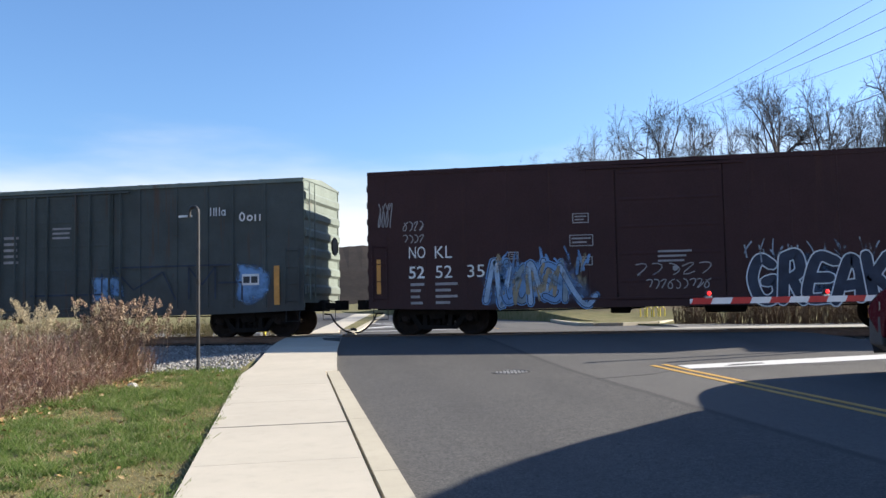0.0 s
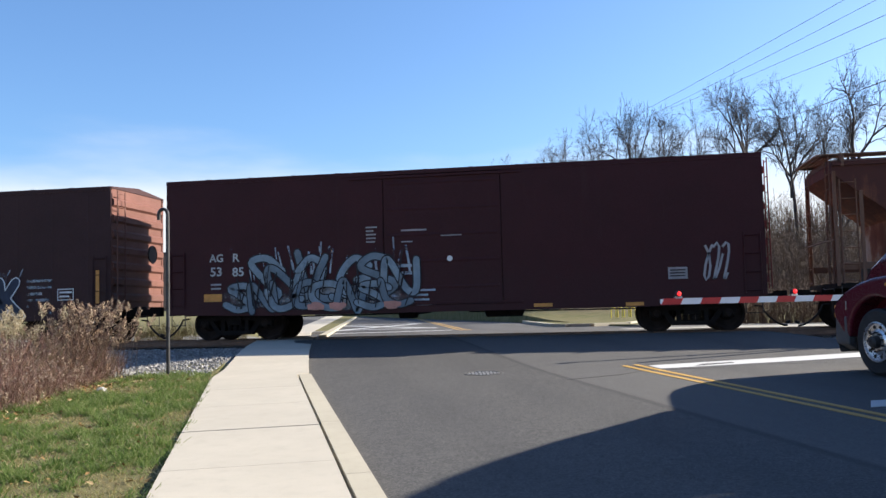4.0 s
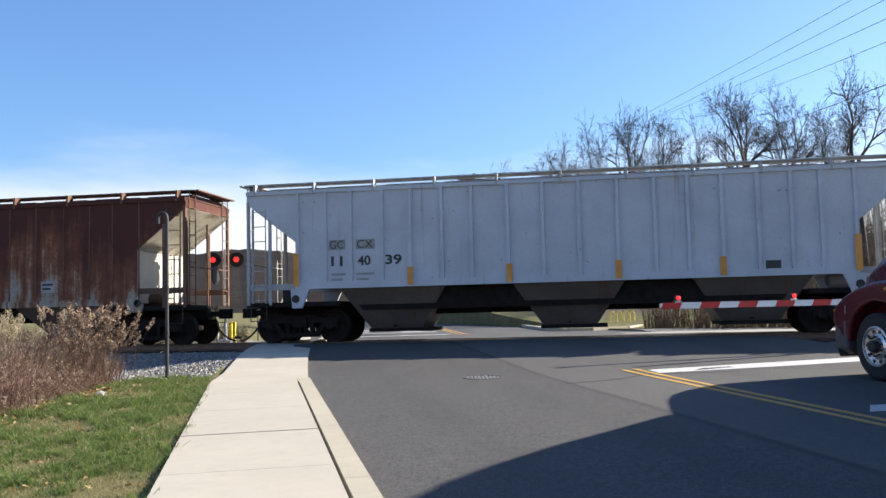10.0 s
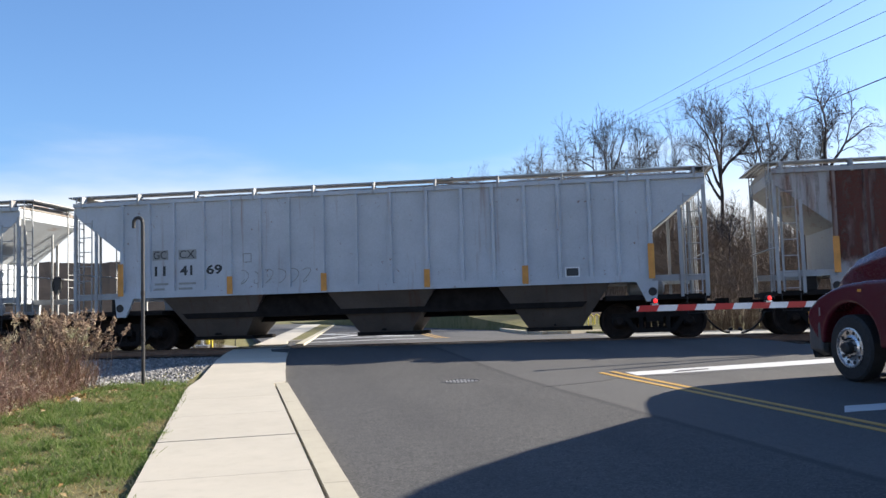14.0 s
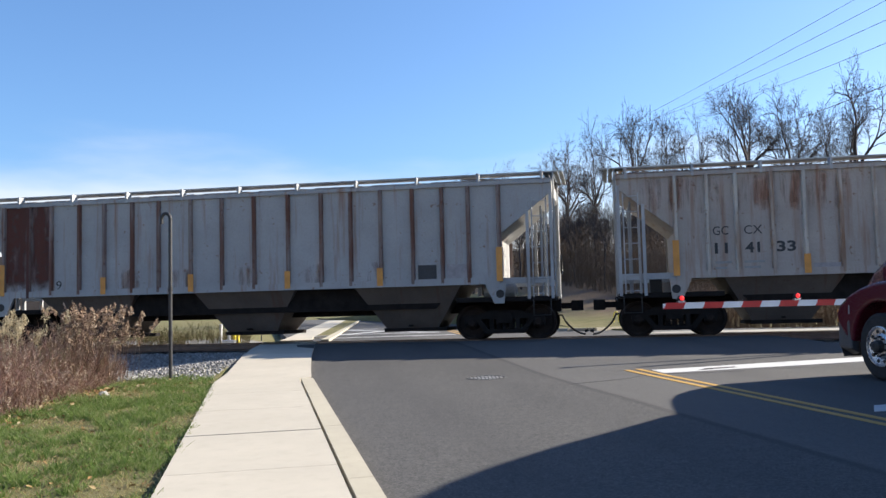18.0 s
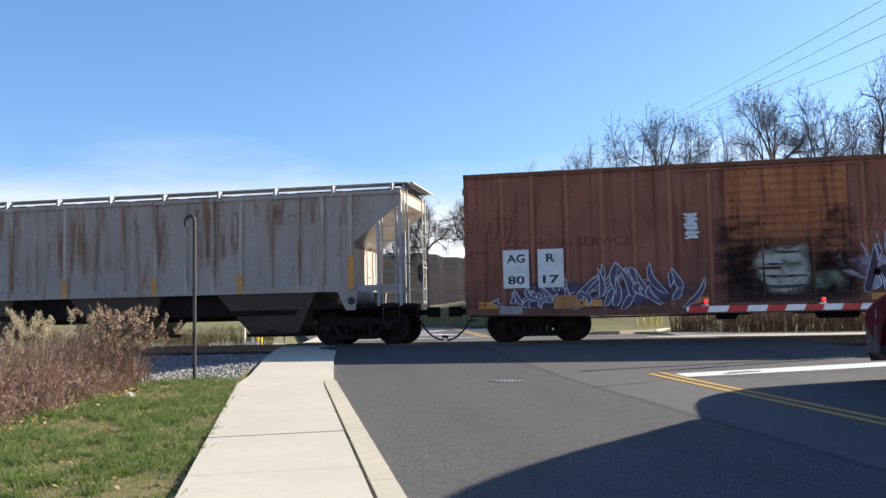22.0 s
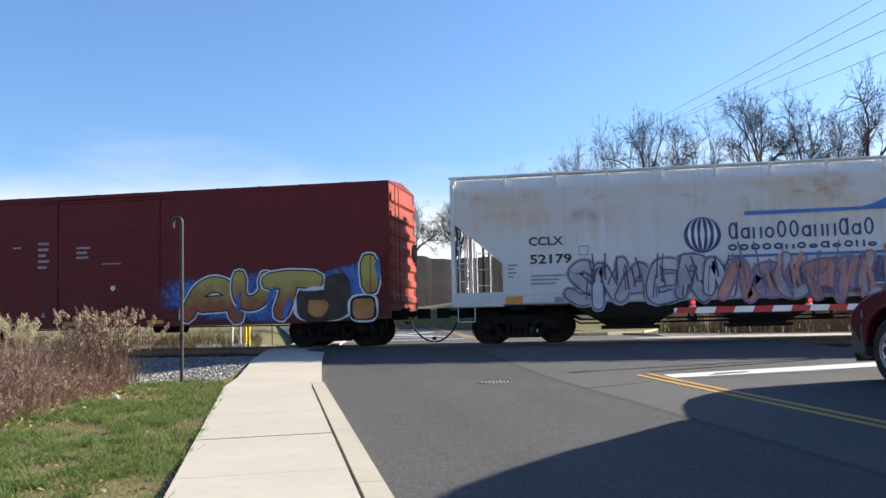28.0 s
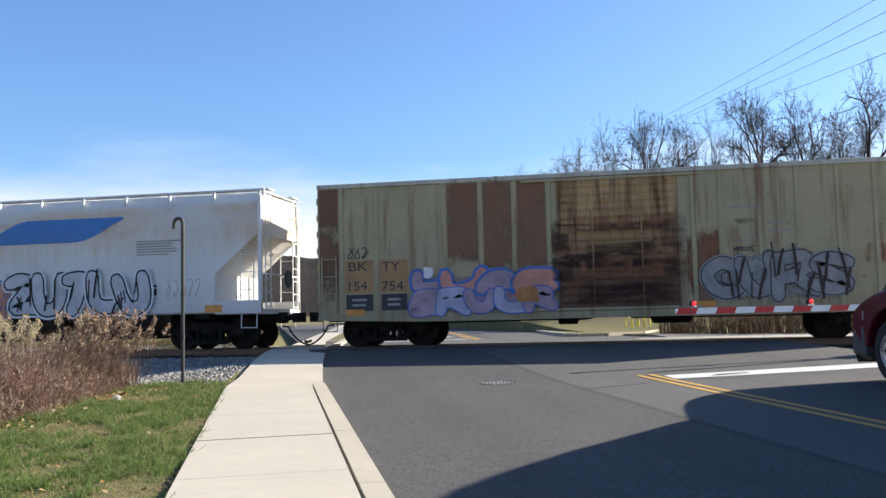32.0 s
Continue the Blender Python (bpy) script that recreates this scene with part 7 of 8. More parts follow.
def lorry():
    """A long-nosed tractor. Its own x runs back from the bumper, y to its right, z up from the road."""
    at = Matrix.Translation(road(-10.30, 1.22, None, -0.012)) @ Matrix(((-A2[0], -B2[0], 0, 0), (-A2[1], -B2[1], 0, 0), (0, 0, 1, 0), (0, 0, 0, 1))) @ pose(0, 0, 0, 0, 2.0, 0)
    t = thing("semi_truck", "dark red long-nosed semi truck waiting behind the stop line", "truck", at)
    H = 1.22  # half width
    # bumper
    part("bumper", loft([[(0.06, y, z) for y, z in ((-1.12, 0.3), (1.12, 0.3), (1.16, 0.45), (1.16, 0.85), (-1.16, 0.85), (-1.16, 0.45))],
                         [(-0.06, y, z) for y, z in ((-0.8, 0.3), (0.8, 0.3), (0.85, 0.4), (0.85, 0.85), (-0.85, 0.85), (-0.85, 0.4))]]), GREY_PLASTIC, t)
    for s in (-1, 1):
        end = part("bumper_end", loft([[(0.0, s * 0.9, 0.3), (0.0, s * 1.17, 0.45), (-0.02, s * 1.15, 0.9), (0.0, s * 0.9, 0.9)], [(0.40, s * 1.05, 0.36), (0.40, s * 1.21, 0.45), (0.36, s * 1.21, 0.92), (0.36, s * 1.05, 0.92)]]), GREY_PLASTIC, t)
        bevel(end, 0.04, 3)

    # hood: narrow top over wide fenders
    def ring(x, zt, wt, zs, ws, zb):
        return [(x, -ws, zb), (x, -ws, zs), (x, -wt - 0.10, zs + (zt - zs) * 0.55), (x, -wt, zt - 0.08), (x, -wt * 0.6, zt), (x, wt * 0.6, zt), (x, wt, zt - 0.08), (x, wt + 0.10, zs + (zt - zs) * 0.55), (x, ws, zs), (x, ws, zb)]
    hood = part("hood", loft([ring(0.02, 1.40, 0.54, 1.0, 0.64, 0.85), ring(0.12, 1.60, 0.60, 1.2, 0.74, 0.85), ring(0.4, 1.80, 0.68, 1.38, 0.82, 0.9), ring(0.75, 1.96, 0.76, 1.48, 0.86, 0.9), ring(1.3, 2.09, 0.85, 1.56, 0.93, 0.95), ring(1.95, 2.19, 0.94, 1.64, 1.02, 0.95), ring(2.52, 2.26, 1.03, 1.68, 1.1, 0.95)]), TRUCK_RED, t)
    bevel(hood, 0.03, 3)
    part("grille", Geo().box(-0.03, 0.06, -0.48, 0.48, 0.8, 1.22), CHROME, t)
    for k in range(6):
        part("grille_bar", Geo().block(-0.045, -0.02, -0.48, 0.48, 0.83 + 0.065 * k, 0.86 + 0.065 * k, 0.005), BLACK_STEEL, t)
    for s in (-1, 1):
        arch = [(1.07 + 0.66 * math.cos(a), 0.55 + 0.66 * math.sin(a)) for a in [math.pi * k / 14 for k in range(15)]]
        prof = [(0.30, 0.55), (0.02, 0.86), (0.0, 1.0), (0.08, 1.13), (0.3, 1.28), (0.62, 1.41), (1.0, 1.50), (1.5, 1.55), (2.5, 1.58), (2.5, 0.7), (1.95, 0.55)] + arch
        fender = part("fender", Geo().prism(prof, "y", min(0.72 * s, 1.20 * s), max(0.72 * s, 1.20 * s)), TRUCK_RED, t)
        bevel(fender, 0.07, 4)
        part("headlight", loft([[(-0.01, s * 0.66, 0.95), (0.0, s * 1.12, 0.95), (0.05, s * 1.12, 1.14), (0.02, s * 0.66, 1.17)], [(0.30, s * 0.7, 0.98), (0.36, s * 1.208, 1.0), (0.36, s * 1.208, 1.13), (0.30, s * 0.7, 1.2)]]), LENS, t)
        part("marker_light", Geo().block(0.03, 0.09, min(1.16 * s, 1.19 * s), max(1.16 * s, 1.19 * s), 0.86, 1.06, 0.006), AMBER, t)
        part("marker_light", Geo().block(1.30, 1.38, min(1.18 * s, 1.208 * s), max(1.18 * s, 1.208 * s), 1.38, 1.42, 0.006), AMBER, t)
        part("fuel_tank", Geo().lathe([(0, 0.28), (0.04, 0.31), (1.5, 0.31), (1.54, 0.28)], "x", (4.0, 0.95 * s, 0.62), 20), ALLOY, t)
        part("step", Geo().block(2.9, 3.5, min(0.85 * s, 1.2 * s), max(0.85 * s, 1.2 * s), 0.5, 0.55, 0.01), ALLOY, t)
        road_wheel(t, 1.05, 1.04 * s, 0.52, s)
        for x in (7.2, 8.5):
            road_wheel(t, x, 1.04 * s, 0.52, s)
            road_wheel(t, x, 0.72 * s, 0.52, s)
        mirror = part("mirror", Geo().block(2.6, 2.7, min(1.34 * s, 1.46 * s), max(1.34 * s, 1.46 * s), 1.72, 2.02, 0.03), CHROME, t)
        part("mirror_arm", Geo().pipe([(2.9, 1.17 * s, 1.85), (2.66, 1.4 * s, 1.87)], 0.02, 6), CHROME, mirror)
    # cab and sleeper
    cab_side = [(2.5, 0.75), (2.5, 2.16), (3.4, 2.81), (3.75, 3.08), (4.4, 3.49), (5.0, 3.81), (6.0, 4.04), (6.0, 0.85), (4.0, 0.75)]
    cab = part("cab", Geo().prism(cab_side, "y", -1.19, 1.19), TRUCK_RED, t)
    bevel(cab, 0.06, 3)
    for s in (-1, 1):
        part("side_window", Geo().prism([(3.0, 2.05), (3.42, 2.6), (3.95, 2.66), (3.95, 2.02)], "y", min(1.15 * s, 1.198 * s), max(1.15 * s, 1.198 * s)), GLASS, cab)
        part("door_seam", Geo().box(4.0, 4.015, min(1.15 * s, 1.195 * s), max(1.15 * s, 1.195 * s), 0.8, 2.85), BLACK_STEEL, cab)
        part("door_handle", Geo().block(3.8, 3.95, min(1.19 * s, 1.215 * s), max(1.19 * s, 1.215 * s), 1.78, 1.83, 0.008), CHROME, cab)
        part("decal", Geo().lathe([(0, 0.09), (0.003 * s, 0.09)], "y", (2.95, 1.191 * s, 1.5), 16), TRAILER_WHITE, cab)
        bars_ = Geo()
        for k in range(4):
            bars_.box(2.75 + 0.14 * k, 2.85 + 0.14 * k, min(1.19 * s, 1.196 * s), max(1.19 * s, 1.196 * s), 1.7, 1.85)
        part("name_bar", bars_, TRAILER_WHITE, cab)
    part("windscreen", Geo().add([(2.50, -1.05, 2.19), (2.50, 1.05, 2.19), (3.36, 1.0, 2.80), (3.36, -1.0, 2.80), (2.55, -1.05, 2.15), (2.55, 1.05, 2.15), (3.42, 1.0, 2.76), (3.42, -1.0, 2.76)], [(0, 1, 2, 3), (7, 6, 5, 4), (0, 4, 5, 1), (1, 5, 6, 2), (2, 6, 7, 3), (3, 7, 4, 0)]), GLASS, cab)
    part("roof_fairing", loft([[(4.6, -1.1, 3.53), (4.6, 1.1, 3.53), (4.6, 1.1, 3.63), (4.6, -1.1, 3.63)], [(6.0, -1.15, 4.0), (6.0, 1.15, 4.0), (6.0, 1.12, 4.26), (6.0, -1.12, 4.26)]]), TRUCK_RED, t)
    for s in (-1, 1):
        part("exhaust_stack", Geo().tube((6.12, 0.9 * s, 0.9), (6.12, 0.9 * s, 3.8), 0.075, n=12), CHROME, t)
    for s in (-1, 1):
        part("side_extender", Geo().block(6.0, 6.42, 1.14 * s - 0.02, 1.14 * s + 0.02, 0.9, 3.95, 0.01), TRUCK_RED, t)
    part("chassis", Geo().box(0.5, 9.2, -0.45, 0.45, 0.55, 0.85), BLACK_STEEL, t)
    part("front_axle", Geo().block(0.97, 1.13, -1.0, 1.0, 0.42, 0.54, 0.02), BLACK_STEEL, t)
    part("underbody", Geo().box(0.35, 2.3, -0.72, 0.72, 0.55, 1.1), BLACK_STEEL, t)
    # the trailer behind it
    tr = thing("semi_trailer", "white box trailer coupled behind the red truck", "trailer", at)
    part("box", Geo().block(6.45, 22.0, -1.28, 1.28, 1.15, 4.28, 0.03), TRAILER_WHITE, tr)
    part("floor_frame", Geo().box(6.6, 21.8, -0.5, 0.5, 0.98, 1.15), BLACK_STEEL, tr)
    for s in (-1, 1):
        part("landing_leg", Geo().block(10.2, 10.4, 0.6 * s - 0.08, 0.6 * s + 0.08, 0.12, 1.0, 0.02), BLACK_STEEL, tr)
        part("side_rail", Geo().block(6.45, 22.0, min(1.26 * s, 1.3 * s), max(1.26 * s, 1.3 * s), 1.1, 1.25, 0.01), ALLOY, tr)
        for x in (19.2, 20.5):
            road_wheel(tr, x, 1.04 * s, 0.52, s)


lorry()


# ---- crossing gate ----
def gate():
    """Striped arm across the truck's lane, on a mast beyond it."""
    GX = -6.6
    g0 = thing("crossing_gate", "lowered red and white crossing gate with red lamps", "crossing gate", Matrix.Translation(road(GX, 4.6, None, -0.06)) @ pose(0, 0, 0, 0, 0, 21))
    zg = grade(road(GX, 4.6)[1]) - 0.06
    z = 0.745 - zg
    white, red = plain("gate_white", (0.78, 0.78, 0.77), 0.45, 0, 3, 0.08, 0.05), plain("gate_red", (0.5, 0.03, 0.025), 0.45, 0, 3, 0.1, 0.05)
    x, k = -5.88, 0
    arm = part("arm", Geo().block(-5.88, 0.5, -0.028, 0.028, z - 0.045, z + 0.045, 0.01), white, g0)
    while x < -0.6:
        if k % 2 == 0:
            part("stripe", Geo().prism([(x, z - 0.062), (x + 0.41, z - 0.062), (x + 0.47, z + 0.062), (x + 0.06, z + 0.062)], "y", -0.034, 0.034), red, arm)
        else:
            part("stripe", Geo().prism([(x, z - 0.062), (x + 0.41, z - 0.062), (x + 0.47, z + 0.062), (x + 0.06, z + 0.062)], "y", -0.034, 0.034), white, arm)
        x += 0.42
        k += 1
    lamp = glow("red_lamp", (0.9, 0.03, 0.03), 0.55)
    for lx in (-5.5, -2.93, -0.9):
        part("lamp_housing", Geo().tube((lx - 0.05, 0, z + 0.07), (lx - 0.05, 0, z + 0.15), 0.03, n=8).lathe([(-0.05, 0.055), (0.03, 0.06)], "y", (lx, 0, z + 0.15), 14), BLACK_STEEL, arm)
        part("lamp_lens", Geo().lathe([(-0.055, 0.048), (-0.07, 0.04), (-0.08, 0.016)], "y", (lx, 0, z + 0.15), 14), lamp, arm)
        part("lamp_base", Geo().block(lx - 0.07, lx + 0.07, -0.04, 0.04, z + 0.05, z + 0.10, 0.01), ALLOY, arm)
    part("mast", Geo().tube((0.35, 0, 0), (0.35, 0, 3.4), 0.06, n=14), ALLOY, g0)
    part("gate_motor", Geo().block(0.15, 0.65, -0.25, 0.3, z - 0.35, z + 0.35, 0.03), ALLOY, g0)
    part("counterweight", Geo().block(0.6, 1.3, -0.08, 0.08, z - 0.15, z + 0.15, 0.02), BLACK_STEEL, g0)
    part("base", Geo().block(0.0, 0.7, -0.3, 0.3, -0.1, 0.12, 0.02), bpy.data.materials["kerb_concrete"], g0)


gate()

# ---- the bent vent pole by the gravel ----
PX, PY = -8.12, -9.2
pz = land(PX, PY)
vent = thing("vent_pipe", "tall black steel pipe with a hooked top", "pipe", pose(PX, PY, pz))
ph = 2.78 - pz
hook = [(0.0, 0, ph - 0.18)] + [(-0.09 + 0.09 * math.cos(a), 0, ph - 0.14 + 0.1 * math.sin(a)) for a in [k * math.pi / 7 for k in range(8)]] + [(-0.18, 0, ph - 0.24)]
part("pipe", Geo().tube((0, 0, -0.2), (0, 0, ph - 0.18), 0.035, n=12).pipe(hook, 0.035, 10), plain("pipe_black_paint", (0.028, 0.028, 0.03), 0.5, 0.1, 4, 0.3), vent)
for z in (0.9, 1.75):
    part("joint_sleeve", Geo().tube((0, 0, z - 0.05), (0, 0, z + 0.05), 0.041, n=12), BLACK_STEEL, vent)

# ---- markers beyond the track ----
yellow = plain("marker_yellow", (0.75, 0.6, 0.06), 0.5)
for x, y, h in ((-12.6, 4.6, 0.62), (-12.35, 4.3, 0.66)):
    mk = thing("marker_post", "yellow plastic utility marker post in grass", "marker post", pose(x, y, land(x, y)), group="utility markers")
    part("post", Geo().block(-0.05, 0.05, -0.03, 0.03, -0.2, h, 0.012), yellow, mk)
    part("cap", Geo().block(-0.055, 0.055, -0.035, 0.035, h, h + 0.08, 0.015), yellow, mk)
wp = thing("pipe_stub", "short white plastic pipe standing in grass", "pipe", pose(-13.1, 4.6, land(-13.1, 4.6)))
part("pipe", Geo().tube((0, 0, -0.2), (0.02, 0, 0.6), 0.05, n=10), WHITE_LINE, wp)
part("cap", Geo().lathe([(0, 0.065), (0.06, 0.065), (0.08, 0.03)], "z", (0.02, 0, 0.6), 10), WHITE_LINE, wp)
sp = thing("sign_post", "thin dark steel sign post in grass", "post", pose(-13.0, 8.2, land(-13, 8.2)))
part("post", Geo().tube((0, 0, -0.2), (0, 0, 1.6), 0.025, n=8), BLACK_STEEL, sp)

# crossing signal on the far side, seen between the cars
sg = thing("crossing_signal", "crossing signal mast with red flashing lamps on black discs", "signal", pose(-12.2, 3.2, land(-12.2, 3.2), 0, 0, 12))
sz = 2.67 - land(-12.2, 3.2)
part("mast", Geo().tube((0, 0, -0.2), (0, 0, sz + 0.35), 0.055, n=12), ALLOY, sg)
part("base", Geo().block(-0.2, 0.2, -0.2, 0.2, -0.1, 0.25, 0.03), ALLOY, sg)
part("crossarm", Geo().block(-0.42, 0.42, -0.03, 0.03, sz - 0.04, sz + 0.04, 0.01), BLACK_STEEL, sg)
for s in (-1, 1):
    back = part("lamp_disc", Geo().lathe([(-0.03, 0.25), (-0.02, 0.25)], "y", (0.38 * s, 0, sz), 24), BLACK_STEEL, sg)
    part("lamp_hood", Geo().lathe([(-0.09, 0.1), (0.05, 0.12)], "y", (0.38 * s, 0, sz), 16), BLACK_STEEL, sg)
    part("lamp_lens", Geo().lathe([(-0.1, 0.09), (-0.115, 0.04)], "y", (0.38 * s, 0, sz), 16), bpy.data.materials["red_lamp"], sg)

# yellow hoops on the far corner
hoops = thing("hoop_rack", "yellow looped steel tube rack on grass", "rack", pose(0.4, 15.0, land(0.4, 15.0) - 0.02, 0, 0, 8))
for k in range(4):
    x = 0.1 + 0.28 * k
    part("hoop", Geo().pipe([(x - 0.1, 0, 0)] + [(x - 0.1 * math.cos(a), 0, 0.36 + 0.13 * math.sin(a)) for a in [q * math.pi / 8 for q in range(9)]] + [(x + 0.1, 0, 0)], 0.024, 7), yellow, hoops)
part("base_bar", Geo().block(-0.05, 1.1, -0.03, 0.03, 0.0, 0.04, 0.01), yellow, hoops)

# ---- utility line ----
WOOD = plain("pole_wood", (0.15, 0.12, 0.095), 0.9, 0, 3, 0.25, 0.4, 0.01, 20)
WIRE = plain("wire", (0.03, 0.03, 0.032), 0.6)


def utility_pole(x, y, h, turn):
    p = thing("utility_pole", "weathered wooden utility pole with crossarm", "utility pole", pose(x, y, land(x, y), 0, 0, turn), group="utility poles")
    part("pole", Geo().tube((0, 0, -0.5), (0, 0, h), 0.16, 0.11, n=12), WOOD, p)
    part("crossarm", Geo().block(-1.2, 1.2, -0.06, 0.06, h - 0.5, h - 0.38, 0.01), WOOD, p)
    for x_ in (-1.1, -0.4, 0.4, 1.1):
        part("insulator", Geo().lathe([(0, 0.03), (0.06, 0.06), (0.12, 0.04), (0.16, 0.02)], "z", (x_, 0, h - 0.38), 10), LENS, p)
    return p


utility_pole(-8.7, 40.0, 10.9 - land(-8.7, 40), 20)
for k, (a, b) in enumerate((((4.1, 44.3, 15.6), (9.9, 13.2, 12.7)), ((5.1, 44.2, 15.4), (10.3, 13.1, 12.2)), ((8.0, 43.9, 16.2), (10.3, 13.1, 11.5)), ((11.8, 43.4, 16.4), (10.2, 13.1, 10.6)), ((12.4, 43.3, 13.7), (10.1, 13.1, 8.9)))):
    a, b = Vector(a), Vector(b)
    a, b = a + (a - b) * 0.9, b + (b - a) * 0.5
    eye = Vector((0, -25.6, 0.64))
    a, b = eye + (a - eye) * 2.0, eye + (b - eye) * 2.0
    pts = [a.lerp(b, i / 16) - Vector((0, 0, 0.5 * 4 * (i / 16) * (1 - i / 16) - 0.44)) for i in range(17)]
    w = thing("overhead_wire", "thin dark overhead power line", "wire", group="overhead wires")
    part("cable", Geo().pipe(pts, 0.022 if k < 4 else 0.038, 4), WIRE, w)


# ---- trees ----
BARK = plain("bark", (0.052, 0.043, 0.043), 0.95, 0, 3, 0.3, 0.5, 0.01, 20)


def tree_meshes(seed, h, limbs=5, flare=0.75):
    """A long forest trunk that fans out on top into limbs and a domed crown of fine bare twigs."""
    r = random.Random(seed)
    wood, twig = Geo(), ([], [])

    def stick(a, b, ra, rb):
        d = (b - a).normalized()
        s = d.cross(Vector((0.3, 0.5, 0.81))).normalized()
        w = d.cross(s)
        n = len(twig[0])
        for p, q in ((a, ra), (b, rb)):
            for c in (0, 2.094, 4.189):
                twig[0].append(tuple(p + (s * math.cos(c) + w * math.sin(c)) * q))
        twig[1].extend([(n + i, n + (i + 1) % 3, n + 3 + (i + 1) % 3, n + 3 + i) for i in range(3)])

    def aside(d, spread):
        """A way that leaves d by about that angle."""
        s = d.cross(Vector((r.gauss(0, 1), r.gauss(0, 1), r.gauss(0, 1)))).normalized()
        return (d * math.cos(spread) + s * math.sin(spread)).normalized()

    def grow(a, d, length, rad, level):
        steps = 4 if level < 2 else 3 if level < 4 else 2
        b = a
        for k in range(steps):
            d = (d + Vector((r.gauss(0, 1), r.gauss(0, 1), r.gauss(0, 0.7))) * (0.05 if level == 0 else 0.15) + Vector((0, 0, 0.3 if level == 0 else 0.06 if level < 4 else 0.0))).normalized()
            c = b + d * (length / steps)
            r0, r1 = rad * (1 - 0.42 * k / steps), rad * (1 - 0.42 * (k + 1) / steps)
            if level < 3:
                wood.tube(b, c, r0, r1, n=7 if level == 0 else 5, caps=False)
            else:
                stick(b, c, max(r0, 0.013 if level < 5 else 0.008), max(r1, 0.009 if level < 5 else 0.005))
            b = c
            if 0 < level < 6 and k >= (1 if level < 3 else 0) and r.random() < (0.75 if level < 4 else 0.5):
                grow(b, aside(d, r.uniform(0.45, 0.95)), length * (r.uniform(0.45, 0.72) if level < 4 else r.uniform(0.7, 0.95)) * (1 - 0.12 * k), r1 * r.uniform(0.42, 0.6), level + 1)
        if level == 0:
            for k in range(limbs):
                turn = 6.283 * (k + r.uniform(-0.25, 0.25)) / limbs
                lean = flare * r.uniform(0.35, 1.1) if k else 0.08
                way = Vector((math.cos(turn) * math.sin(lean), math.sin(turn) * math.sin(lean), math.cos(lean)))
                grow(b - Vector((0, 0, h * 0.05 * (k % 4))), way, h * r.uniform(0.13, 0.17), rad * r.uniform(0.45, 0.6), 1)
        elif level < 6:
            for _ in range(2):
                grow(b, aside(d, r.uniform(0.25, 0.65)), length * (r.uniform(0.62, 0.8) if level < 4 else r.uniform(0.75, 0.95)), rad * r.uniform(0.5, 0.6), level + 1)

    grow(Vector((0, 0, -0.3)), Vector((0, 0, 1)), h * 0.5, h * 0.015, 0)
    # rounded off into a dome
    reach = np.quantile([math.hypot(x, y) for x, y, _ in twig[0]], 0.96)
    tall = np.quantile([p[2] for p in twig[0]], 0.995)
    k, w, mid = h / tall, 0.28 * h / reach, 0.55 * tall

    def dome(p):
        q = math.sqrt(max(0.3, 1 - 0.6 * (math.hypot(p[0], p[1]) / reach) ** 2))
        return (p[0] * w, p[1] * w, (p[2] if p[2] < mid else mid + (p[2] - mid) * q) * k)
    wood.v = [dome(p) for p in wood.v]
    return wood.mesh("trunk", BARK, True), raw("crown", [dome(p) for p in twig[0]], twig[1], BARK)


# broad crowns, slim ones and one tall and airy
TREES = [tree_meshes(3, 14.0, 7, 0.95), tree_meshes(8, 14.0, 6, 0.85), tree_meshes(15, 14.0, 7, 0.9), tree_meshes(21, 14.0, 5, 0.6), tree_meshes(33, 14.0, 4, 0.55)]
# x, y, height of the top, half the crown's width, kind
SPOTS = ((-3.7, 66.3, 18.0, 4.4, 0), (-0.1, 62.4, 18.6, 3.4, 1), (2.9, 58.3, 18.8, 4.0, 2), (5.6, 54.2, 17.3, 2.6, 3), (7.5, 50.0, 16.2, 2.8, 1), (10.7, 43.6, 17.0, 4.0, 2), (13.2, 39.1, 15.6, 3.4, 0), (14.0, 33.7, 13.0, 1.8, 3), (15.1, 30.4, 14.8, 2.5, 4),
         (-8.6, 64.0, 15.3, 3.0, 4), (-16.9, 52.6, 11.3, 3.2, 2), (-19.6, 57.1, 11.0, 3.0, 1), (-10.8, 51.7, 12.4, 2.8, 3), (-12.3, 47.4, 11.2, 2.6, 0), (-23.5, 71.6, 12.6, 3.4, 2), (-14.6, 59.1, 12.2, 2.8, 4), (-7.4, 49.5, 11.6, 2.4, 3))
rt = random.Random(5)
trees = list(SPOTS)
while len(trees) < 62:
    x, y = rt.uniform(-13, 22), rt.uniform(30, 72)
    if x + 0.1 * y > -3 and x < 17 - 0.05 * y:
        trees.append((x, y, min(land(x, y) + rt.uniform(5.0, 8.5), 0.64 + 0.12 * (y + 25.6)), rt.uniform(1.2, 2.0), len(trees) % 5))
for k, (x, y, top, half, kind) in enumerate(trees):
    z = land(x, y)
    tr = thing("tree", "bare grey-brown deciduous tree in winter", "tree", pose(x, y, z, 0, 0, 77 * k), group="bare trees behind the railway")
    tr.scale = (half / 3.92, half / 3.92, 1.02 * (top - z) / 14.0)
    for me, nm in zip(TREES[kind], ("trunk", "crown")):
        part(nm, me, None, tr)


